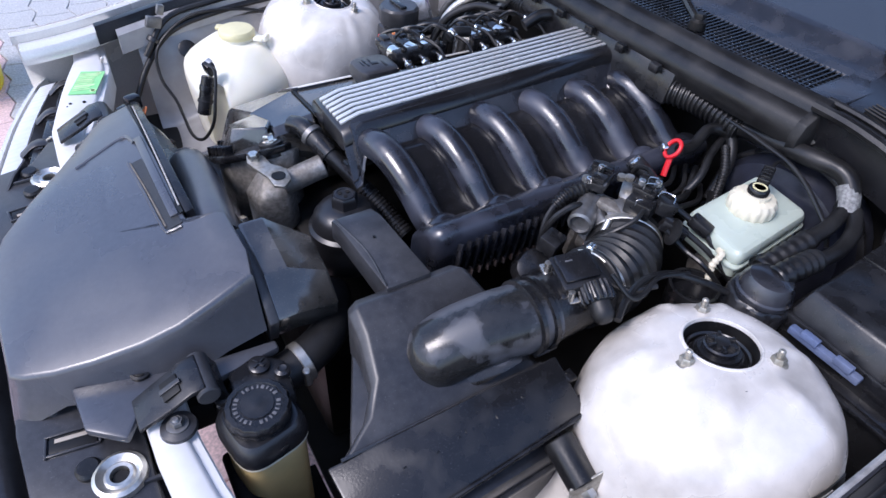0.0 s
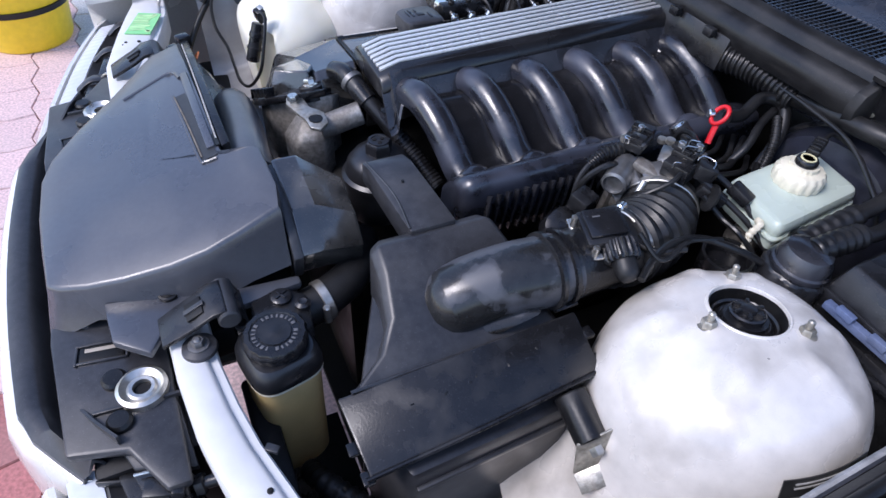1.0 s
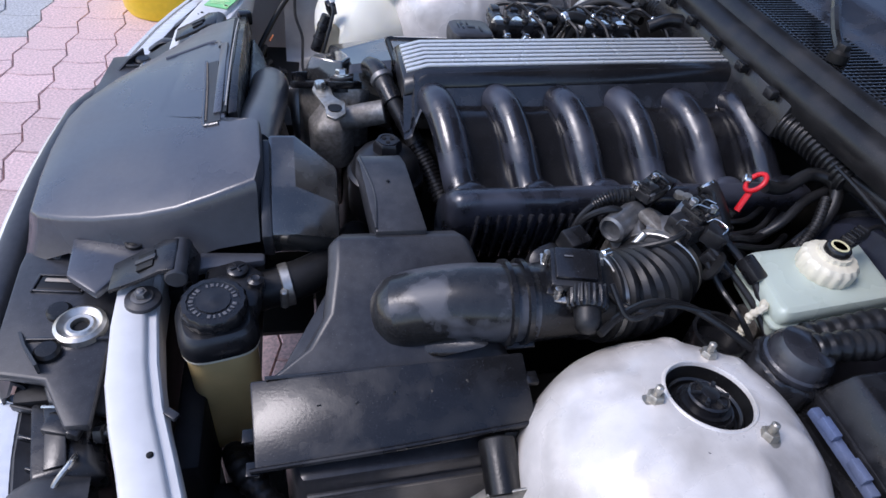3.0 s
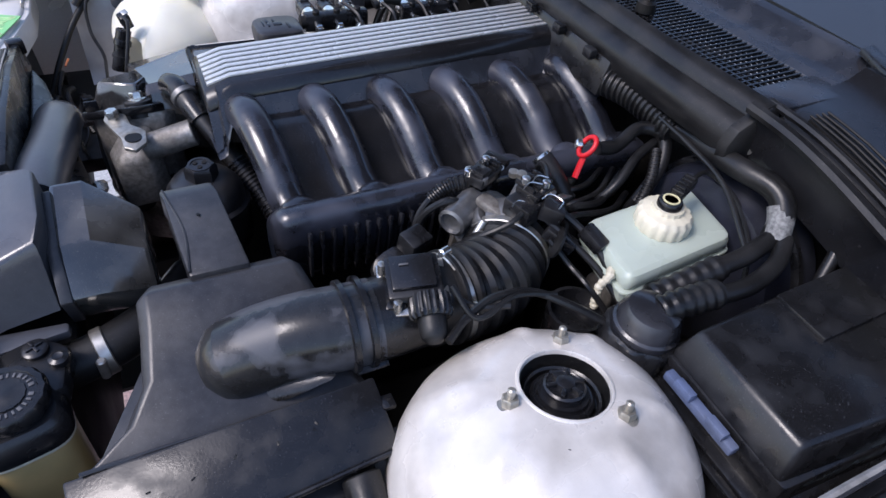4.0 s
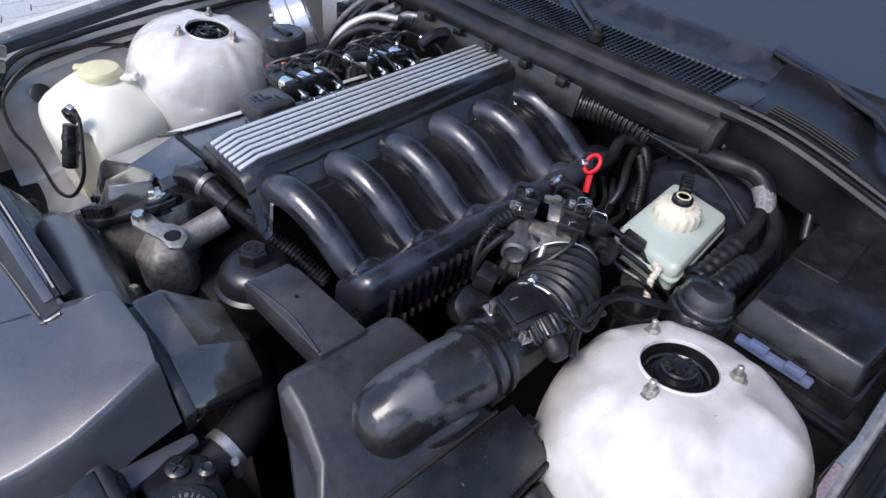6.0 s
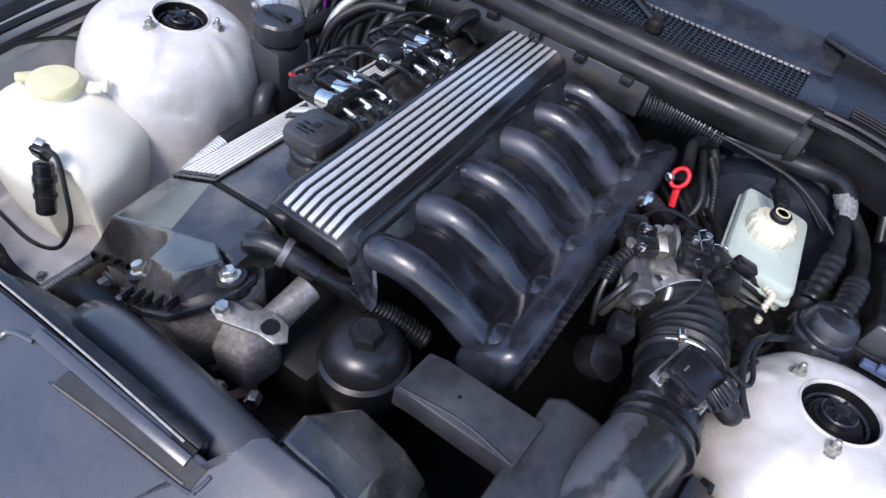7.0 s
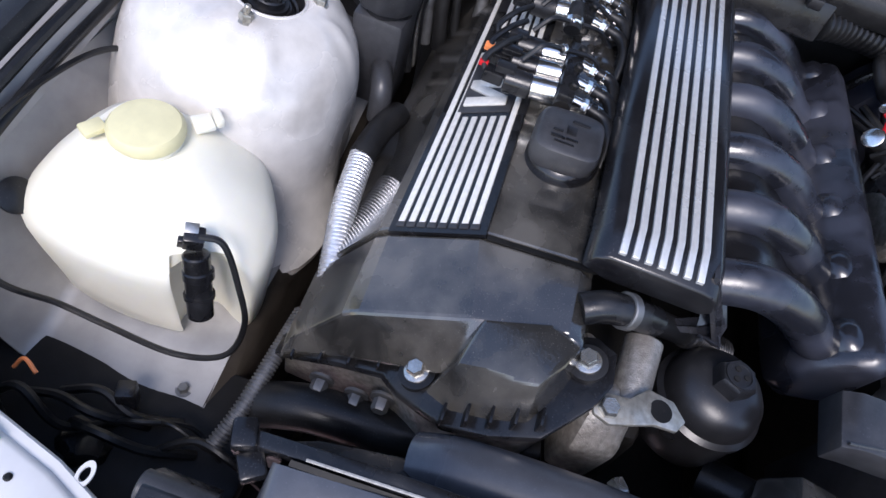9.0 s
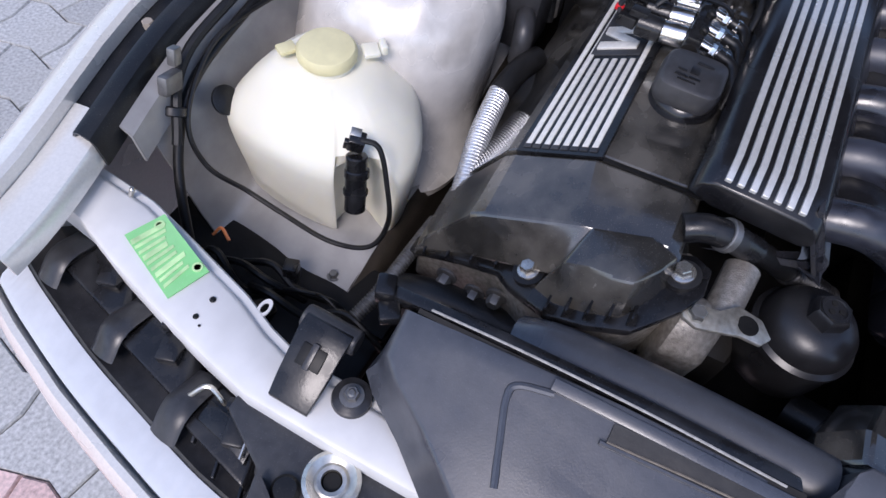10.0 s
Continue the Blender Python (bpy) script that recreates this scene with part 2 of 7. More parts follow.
def hexagon(p0, p1, r):
    h = (Vector(p1) - Vector(p0)).length
    return lathe([(r, 0), (r, h * 0.8), (r * 0.85, h)], p0, p1, 6)


def spline(pts, steps=8):
    pts = [Vector(p) for p in pts]
    if len(pts) == 2:
        return [pts[0].lerp(pts[1], i / steps) for i in range(steps + 1)]
    out = []
    ext = [2 * pts[0] - pts[1], *pts, 2 * pts[-1] - pts[-2]]
    for a, b, c, d in zip(ext, ext[1:], ext[2:], ext[3:]):
        for i in range(steps):
            t = i / steps
            out.append(0.5 * ((2 * b) + (c - a) * t + (2 * a - 5 * b + 4 * c - d) * t * t + (3 * b - a - 3 * c + d) * t ** 3))
    out.append(pts[-1])
    return out


def tube(pts, r, seg=12, steps=8, flat=1.0, up=None, ribs=0, rib=0.12, taper=None):
    """A round or flattened tube along a smooth line; ribs: rings along it, rib: their relative height."""
    line = spline(pts, steps)
    if ribs:
        n = ribs * 4
        length = [0.0]
        for a, b in zip(line, line[1:]):
            length.append(length[-1] + (b - a).length)
        fine = []
        for i in range(n + 1):
            s = length[-1] * i / n
            k = max(j for j in range(len(length) - 1) if length[j] <= s + 1e-9)
            w = (s - length[k]) / max(1e-9, length[k + 1] - length[k])
            fine.append(line[k].lerp(line[k + 1], w))
        line = fine
    bm = bmesh.new()
    rings, side = [], None
    for i, p in enumerate(line):
        d = (line[min(i + 1, len(line) - 1)] - line[max(i - 1, 0)]).normalized()
        if side is None:
            side = d.cross(Vector(up or (0.13, 0.2, 0.97))).normalized()
        side = (side - d * side.dot(d)).normalized()
        nrm = d.cross(side)
        q = r * (1 if taper is None else 1 + (taper - 1) * i / (len(line) - 1))
        if ribs:
            q *= 1 + (rib if i % 4 in (1, 2) else -rib)
        rings.append([bm.verts.new(p + side * (q * math.cos(2 * math.pi * k / seg)) + nrm * (q * flat * math.sin(2 * math.pi * k / seg))) for k in range(seg)])
    for a, b in zip(rings, rings[1:]):
        for i in range(seg):
            bm.faces.new((a[i], a[(i + 1) % seg], b[(i + 1) % seg], b[i]))
    bm.faces.new(rings[0])
    bm.faces.new(rings[-1])
    bmesh.ops.recalc_face_normals(bm, faces=bm.faces)
    return bm


def prism(poly, z0, z1, bevel=0.004, m=None, top=None):
    """A polygon in plan drawn up from z0 to z1; top: another outline with as many corners for the upper face."""
    bm = bmesh.new()
    lo = [bm.verts.new((x, y, z0)) for x, y in poly]
    hi = [bm.verts.new((x, y, z1)) for x, y in (top or poly)]
    bm.faces.new(lo)
    bm.faces.new(hi)
    for i in range(len(poly)):
        j = (i + 1) % len(poly)
        bm.faces.new((lo[i], lo[j], hi[j], hi[i]))
    bmesh.ops.recalc_face_normals(bm, faces=bm.faces)
    soft_edges(bm, bevel)
    if m is not None:
        bmesh.ops.transform(bm, matrix=m, verts=bm.verts)
    return bm


def loft(rings, bevel=0.0, closed=True, cap=True):
    """Skins rings that have the same number of points."""
    bm = bmesh.new()
    vs = [[bm.verts.new(p) for p in ring] for ring in rings]
    n = len(rings[0])
    for a, b in zip(vs, vs[1:]):
        for i in range(n if closed else n - 1):
            bm.faces.new((a[i], a[(i + 1) % n], b[(i + 1) % n], b[i]))
    if closed and cap:
        bm.faces.new(vs[0])
        bm.faces.new(vs[-1])
    bmesh.ops.recalc_face_normals(bm, faces=bm.faces)
    soft_edges(bm, bevel)
    return bm


def slab(corners, thick, bevel=0.003):
    """A plate of the given thickness under a polygon in space."""
    c = [Vector(p) for p in corners]
    nrm = (c[1] - c[0]).cross(c[2] - c[0]).normalized()
    if nrm.z < 0:
        nrm = -nrm
    return loft([[p - nrm * thick for p in c], c], bevel)


def sheet(rows, thick=0.002):
    """A pressed sheet through a grid of points, with thickness."""
    bm = bmesh.new()
    vs = [[bm.verts.new(p) for p in row] for row in rows]
    for a, b in zip(vs, vs[1:]):
        for i in range(len(a) - 1):
            bm.faces.new((a[i], a[i + 1], b[i + 1], b[i]))
    bmesh.ops.recalc_face_normals(bm, faces=bm.faces)
    bmesh.ops.solidify(bm, geom=bm.faces[:], thickness=thick)
    return bm


def rounded(poly, r, n=4):
    """The outline with its corners rounded."""
    out = []
    for i in range(len(poly)):
        a, b, c = (Vector((*poly[(i + k) % len(poly)], 0)) for k in (-1, 0, 1))
        p, q = b + (a - b).normalized() * r, b + (c - b).normalized() * r
        for j in range(n + 1):
            t = j / n
            v = p * (1 - t) ** 2 + b * 2 * t * (1 - t) + q * t * t
            out.append((v.x, v.y))
    return out


def join(*bms):
    out = bms[0]
    for b in bms[1:]:
        me = bpy.data.meshes.new("tmp")
        b.to_mesh(me)
        b.free()
        out.from_mesh(me)
        bpy.data.meshes.remove(me)
    return out


def mirror_y(bm):
    bmesh.ops.scale(bm, vec=(1, -1, 1), verts=bm.verts)
    bmesh.ops.reverse_faces(bm, faces=bm.faces)
    return bm


def place(bm, m):
    bmesh.ops.transform(bm, matrix=m, verts=bm.verts)
    return bm


def mesh_of(name, bm, material, smooth=38):
    me = bpy.data.meshes.new(name)
    bm.to_mesh(me)
    bm.free()
    me.materials.append(material)
    me.shade_smooth()
    me.set_sharp_from_angle(angle=radians(smooth))
    return me


def thing(name, label, category, at=(0, 0, 0), group="", kind=""):
    ob = new(name)
    ob.empty_display_size = 0.02
    ob.location = at
    return tagged(ob, label, category, group, kind)


def whole(name, bm, material, label, category, group="", kind=""):
    """A thing that is one mesh, its origin at its base."""
    lo = [min(v.co[i] for v in bm.verts) for i in range(3)]
    hi = [max(v.co[i] for v in bm.verts) for i in range(3)]
    at = Vector(((lo[0] + hi[0]) / 2, (lo[1] + hi[1]) / 2, lo[2]))
    bmesh.ops.translate(bm, vec=-at, verts=bm.verts)
    ob = new(name, mesh_of(name, bm, material))
    ob.location = at
    return tagged(ob, label, category, group, kind)


def part(name, bm, material, parent, label="", smooth=38):
    """A mesh given in world coordinates, as one part of a thing or of a part."""
    ob = new(name, mesh_of(name, bm, material, smooth))
    off, p = Vector((0, 0, 0)), parent
    while p is not None:
        off += p.location
        p = p.parent
    ob.parent = parent
    ob.location = -off
    return tagged(ob, label) if label else ob

# ---------- setting ----------
ground = tagged(new("ground", mesh_of("ground", sheet([[(-30, -30, -0.012), (-30, 30, -0.012)], [(30, -30, -0.012), (30, 30, -0.012)]], 0.05), SAND)), "sandy bed under the block paving", "ground", kind="structure")

car = thing("car", "silver saloon car with its bonnet open, dusty engine bay", "car", (1.0, 0, 0))


def step(a, b, t):
    t = max(0.0, min(1.0, (t - a) / (b - a)))
    return t * t * (3 - 2 * t)


# inner wings: pressed steel aprons from the bay rail out to the wing
def apron_z(x, y):
    z = 0.60 + 0.18 * step(0.605, 0.675, y) - 0.02 * step(0.74, 0.63, x) + 0.05 * step(0.95, 1.25, x)
    return z + 0.004 * noise.noise(Vector((x * 9, y * 9, 0.3)))


def apron(side, x0):
    rows = []
    for i in range(34):
        x = x0 + i * (1.36 - x0) / 33
        rows.append([(x, 0.412 + j * 0.0112, apron_z(x, 0.412 + j * 0.0112) - (0.10 * step(0.60, 0.665, 0.412 + j * 0.0112) if side < 0 else 0)) for j in range(24)])
    bm = sheet(rows, 0.003)
    return bm if side > 0 else mirror_y(bm)


for side in (-1, 1):
    rail_bm = sheet([[(x, 0.392 * side, 0.0), (x, 0.392 * side, 0.40), (x, 0.394 * side, 0.575), (x, 0.402 * side, apron_z(x, 0.41) - 0.006), (x, 0.4135 * side, apron_z(x, 0.4135) + 0.002)] for x in [0.632 + 0.056 * k for k in range(14)]], 0.004)
    part("chassis_rail", rail_bm, SHADED_GRIME, car, "oily chassis rail, coloured darker for shade")
    part("inner_wing", apron(side, 0.632 if side > 0 else 0.80), APRON if side > 0 else COATING, car, "dusty silver inner wing panel" if side > 0 else "inner wing panel with coarse grey coating")


# strut towers: leaning domes, wider to the front and outside
TOWER_POSE = Matrix.Translation((1.0015, 0.5055, 0.846)) @ Matrix.Rotation(radians(8.5), 4, "X") @ Matrix.Rotation(radians(2.5), 4, "Y")


def tower(side):
    rings = []
    prof = [(0.0405, 0.0), (0.047, 0.0), (0.055, -0.0005), (0.062, -0.002), (0.070, -0.005), (0.078, -0.010), (0.086, -0.0165), (0.094, -0.025), (0.101, -0.035), (0.107, -0.047),
            (0.112, -0.062), (0.1165, -0.08), (0.120, -0.105), (0.123, -0.135), (0.127, -0.165), (0.134, -0.195), (0.15, -0.222), (0.18, -0.24), (0.23, -0.25)]
    for r, h in prof:
        ring = []
        for i in range(128):
            a = 2 * math.pi * i / 128
            lobe = 0
            for c in (math.pi, math.pi / 3, -math.pi / 3):
                d = math.atan2(math.sin(a - c), math.cos(a - c))
                lobe += math.exp(-((d - 0.42) / 0.12) ** 2) + math.exp(-((d + 0.42) / 0.12) ** 2) - 0.45 * math.exp(-(d / 0.26) ** 2)
            grow = min(1, max(0, (r - 0.055) / 0.05))
            wide = 1 + grow * (0.24 * max(0, -math.cos(a)) ** 1.5 + 0.20 * max(0, math.sin(a)) ** 2 + 0.04 * max(0, math.cos(a)))
            q = r * wide + 0.002 * math.exp(-((h + 0.03) / 0.016) ** 2) * lobe
            z = h * (1 - 0.28 * grow * max(0, math.sin(a)) ** 3) + 0.0045 * lobe * math.exp(-((r - 0.08) / 0.013) ** 2)
            z += 0.0012 * noise.noise(Vector((q * math.cos(a) * 28, q * math.sin(a) * 28, h * 20)))
            q = min(q, 0.128 + 0.11 * max(0, -math.cos(a)) + 0.075 * max(0, math.sin(a)))
            ring.append((q * math.cos(a), q * math.sin(a), z))
        rings.append(ring)
    bm = place(loft(rings, 0, cap=False), TOWER_POSE)
    bmesh.ops.solidify(bm, geom=bm.faces[:], thickness=0.003)
    return bm if side > 0 else mirror_y(bm)


for side in (-1, 1):
    def on_tower(bm):
        bm = place(bm, TOWER_POSE)
        return bm if side > 0 else mirror_y(bm)
    tw = part("strut_tower", tower(side), TOWER, car, "dusty silver strut tower dome with scuffed paint")
    z1 = (0, 0, 1)
    part("rim", on_tower(lathe([(0.0385, -0.014), (0.0387, 0.003), (0.0396, 0.0046), (0.0412, 0.0044), (0.0425, 0.003), (0.044, 0.0005), (0.0445, -0.004)], (0, 0, 0), z1, 48, loop=True)), TOWER, tw)
    part("cup", on_tower(lathe([(0, -0.032), (0.0386, -0.032), (0.0386, 0.0), (0.037, -0.015), (0.032, -0.019), (0.0, -0.020)], (0, 0, 0), z1, 40)), RUBBER, tw, "black rubber top mount")
    part("mount_ring", on_tower(lathe([(0.0355, -0.018), (0.0355, -0.012), (0.0335, -0.010), (0.0315, -0.012), (0.0315, -0.018)], (0, 0, 0), z1, 48, loop=True)), GLOSS, tw)
    part("top_mount", on_tower(lathe([(0.028, -0.020), (0.028, -0.012), (0.0255, -0.009), (0.0235, -0.010), (0.0225, -0.006), (0.0, -0.006)], (0, 0, 0), z1, 40)), GLOSS, tw)
    scap = part("strut_cap", on_tower(lathe([(0.0185, -0.008), (0.0185, 0.001), (0.0165, 0.0025), (0.0155, 0.0015), (0.0085, 0.002), (0.008, 0.006), (0.006, 0.0068), (0.0, 0.0068)], (0, 0, 0), z1, 48)), GLOSS, tw, "black plastic strut cap with radial ribs")
    for i in range(6):
        a = math.pi / 3 * i + 0.2
        part("cap_rib", on_tower(box((0.0125 * math.cos(a), 0.0125 * math.sin(a), 0.0035), (0.009, 0.0035, 0.005), 0.0008, (0, 0, math.degrees(a)))), GLOSS, scap)
    for i in range(3):
        a = math.pi + 2 * math.pi / 3 * i
        q = (0.0546 * math.cos(a), 0.0546 * math.sin(a), -0.002)
        up = (q[0], q[1], 1)
        st = part("stud", on_tower(cyl(q, (q[0], q[1], q[2] + 0.021), 0.0036, seg=12)), OLD_ZINC, tw)
        part("nut", on_tower(join(lathe([(0.0108, 0), (0.0104, 0.003), (0.007, 0.004)], q, up, 24), hexagon((q[0], q[1], q[2] + 0.003), (q[0], q[1], q[2] + 0.0115), 0.0078))), OLD_ZINC, st, "flanged zinc nut")
    for u, v in ((-0.033, 0.055), (0.047, 0.012)):
        part("drain_hole", on_tower(cyl((u, v, -0.012), (u, v, 0.0006), 0.0028, seg=12)), DARK, tw)


# outer wings with black rubber seal
def wing_line(x):
    """Inner edge of the outer wing and its height along the car."""
    y = 0.67 - 0.05 * step(0.75, 0.42, x)
    z = 0.795 + 0.1 * step(0.4, 1.35, x)
    return y, z


def wing_strip(profile, x0=0.42, x1=2.4, n=40, thick=0.003):
    rows = []
    for i in range(n + 1):
        x = x0 + (x1 - x0) * i / n
        y, z = wing_line(x)
        rows.append([(x, y + dy, z + dz) for dy, dz in profile])
    return sheet(rows, thick)


for side in (-1, 1):
    flip = (lambda b: b) if side > 0 else mirror_y
    w = part("wing", flip(wing_strip([(0.063, -0.014), (0.064, 0.002), (0.070, 0.006), (0.088, 0.003), (0.104, -0.008), (0.118, -0.03), (0.135, -0.09), (0.15, -0.2), (0.15, -0.5)])), BODY, car, "pale silver front wing")
    part("seal", flip(wing_strip([(0.002, -0.03), (0.006, -0.004), (0.012, 0.003), (0.026, 0.004), (0.034, 0.001), (0.040, -0.010)], x0=0.565 if side > 0 else 0.42, x1=1.37)), RUBBER, w, "black rubber bonnet seal channel")
    if side > 0:
        part("wing_front", flip(wing_strip([(0.010, -0.035), (0.011, -0.016), (0.016, -0.009), (0.026, -0.007), (0.045, -0.008), (0.0625, -0.012)], x0=0.43, x1=0.60)), BODY, w, "silver front corner of the wing")
    part("flange", flip(wing_strip([(-0.016, -0.055), (-0.013, -0.04), (-0.010, -0.02), (0.004, -0.012)] if side > 0 else [(0.014, -0.10), (0.010, -0.05), (0.007, -0.02), (0.004, -0.012)], x0=0.6, x1=1.37)), APRON if side > 0 else SKIRT, w, "silver inner flange" if side > 0 else "dark inner flange")
    if side < 0:
        part("primer_strip", flip(wing_strip([(0.038, -0.016), (0.042, -0.010), (0.056, -0.010), (0.060, -0.016)], x0=0.6, x1=1.5)), BEIGE, w, "bare beige inner flange")
    part("gap_strip" if side > 0 else "gap", flip(wing_strip([(0.036 if side > 0 else 0.056, -0.02), (0.060, -0.016), (0.066, -0.014)], x0=0.575 if side > 0 else 0.42, x1=1.5)), RUBBER if side > 0 else BLUE, w, "dark shut line")
    for i in range(4):
        x = 0.72 + 0.17 * i
        yy, zz = wing_line(x)
        part("flange_bolt", hexagon((x, (yy + 0.045) * side, zz - 0.012), (x, (yy + 0.045) * side, zz - 0.004), 0.007), BEIGE, w)
    if side < 0:
        part("foam_seal", flip(tube([(x, wing_line(x)[0] + 0.004, wing_line(x)[1] - 0.026 + 0.002 * math.sin(x * 40)) for x in [0.84 + 0.06 * i for i in range(10)]], 0.0095, 10, 4, flat=0.7)), FOAM, w, "crumbling grey foam strip")
        for dy, dz, r in ((0.020, 0.004, 0.0065), (0.033, 0.002, 0.0075)):
            part("seal_bead", flip(tube([(x, wing_line(x)[0] + dy, wing_line(x)[1] + dz) for x in [0.60 + 0.07 * i for i in range(12)]], r, 10, 3)), RUBBER, w, "rounded black rubber bead")

# bulkhead and scuttle
part("bulkhead", box((1.405, 0, 0.5), (0.02, 1.3, 0.84), 0.004), DARK, car, "black sound-deadened bulkhead")
# added sheet: hides the lit paving below and darkens the bay
part("floor_blocker", join(box((1.05, 0.0, 0.2), (0.75, 1.2, 0.012), 0.002), box((0.565, 0.36, 0.2), (0.21, 0.48, 0.012), 0.002), box((0.565, -0.34, 0.2), (0.21, 0.52, 0.012), 0.002)), GAP_DARK, car, "added black sheet that keeps the bay floor dark")
part("floor_rail", box((0.95, 0.37, 0.25), (0.85, 0.06, 0.12), 0.01), DARK, car)
part("floor_rail", box((0.95, -0.37, 0.25), (0.85, 0.06, 0.12), 0.01), DARK, car)


def across(profile, y0, y1, bow=0.0, n=24, thick=0.003):
    """A strip across the car: the profile gives x and z; bow draws the ends back."""
    rows = []
    for i in range(n + 1):
        y = y0 + (y1 - y0) * i / n
        rows.append([(x + bow * y * y, y, z + 0.02 * y * y) for x, z in profile])
    return sheet(rows, thick)


scuttle = part("scuttle", across([(1.335, 0.86), (1.330, 0.925), (1.338, 0.945), (1.352, 0.955), (1.353, 0.945)], -0.345, 0.345, 0.05), SKIRT, car, "black scuttle panel under the windscreen")
part("scuttle_tray", across([(1.442, 0.955), (1.446, 0.962), (1.462, 0.966), (1.475, 0.958), (1.50, 0.962), (1.52, 0.978), (1.535, 0.982)], -0.345, 0.345, 0.05), SKIRT, scuttle, "black plastic wiper tray")
part("seal", across([(1.318, 0.895), (1.302, 0.903), (1.296, 0.920), (1.299, 0.936), (1.308, 0.945), (1.320, 0.9485), (1.326, 0.946)], -0.338, 0.338, 0.05), RUBBER, scuttle, "thick black rubber bonnet seal")
part("seal_lip", across([(1.322, 0.945), (1.325, 0.956), (1.333, 0.964), (1.343, 0.966), (1.350, 0.961), (1.352, 0.953)], -0.345, 0.345, 0.05), RUBBER, scuttle, "rounded black rubber lip")
for side in (-1, 1):
    part("seal_end", loft([[(1.306 + d, (0.332 + e) * side, z) for d, z in ((0.018, 0.893), (-0.004, 0.903), (-0.008, 0.922), (0.0, 0.942), (0.022, 0.956), (0.036, 0.966), (0.05, 0.966), (0.052, 0.90))] for e in (0.0, 0.008, 0.014)] + [[(1.322 + d, 0.350 * side, z) for d, z in ((0.008, 0.905), (-0.002, 0.912), (-0.004, 0.925), (0.0, 0.938), (0.012, 0.948), (0.022, 0.956), (0.032, 0.956), (0.034, 0.91))]], 0.001), RUBBER, scuttle, "moulded rubber end of the seal")


# grille mesh of the scuttle
def mesh_panel(y0, y1):
    ny, nx = int((y1 - y0) / 0.0085), 9
    bm = bmesh.new()
    def bar(p, q, w):
        d = (Vector(q) - Vector(p)).normalized()
        s = d.cross(Vector((0, 0, 1))) * w
        up = Vector((0, 0, 0.0016))
        v = [bm.verts.new(Vector(a) + b + c) for a in (p, q) for b in (-s, s) for c in (-up, up)]
        for f in ((0, 1, 3, 2), (4, 6, 7, 5), (0, 4, 5, 1), (2, 3, 7, 6), (1, 5, 7, 3), (0, 2, 6, 4)):
            bm.faces.new([v[i] for i in f])
    for i in range(ny + 1):
        y = y0 + (y1 - y0) * i / ny
        b = 0.05 * y * y
        bar((1.353 + b, y, 0.958 + 0.02 * y * y), (1.442 + b, y, 0.962 + 0.02 * y * y), 0.0011)
    for k in range(nx + 1):
        x = 1.353 + 0.089 * k / nx
        for i in range(12):
            ya, yb = y0 + (y1 - y0) * i / 12, y0 + (y1 - y0) * (i + 1) / 12
            bar((x + 0.05 * ya * ya, ya, 0.958 + 0.02 * ya * ya), (x + 0.05 * yb * yb, yb, 0.958 + 0.02 * yb * yb), 0.0011)
    return bm


for side in (-1, 1):
    part("grille_end", slab([(1.350, 0.306 * side, 0.9665), (1.452, 0.306 * side, 0.9685), (1.456, 0.352 * side, 0.9685), (1.350, 0.352 * side, 0.9665)], 0.006, 0.001), SKIRT, scuttle, "black end of the air grille")
part("intake_grille", mesh_panel(-0.31, 0.31), PLASTIC, scuttle, "black plastic mesh air grille")
part("grille_well", box((1.40, 0, 0.925), (0.09, 0.64, 0.01), 0.002), DARK, scuttle)

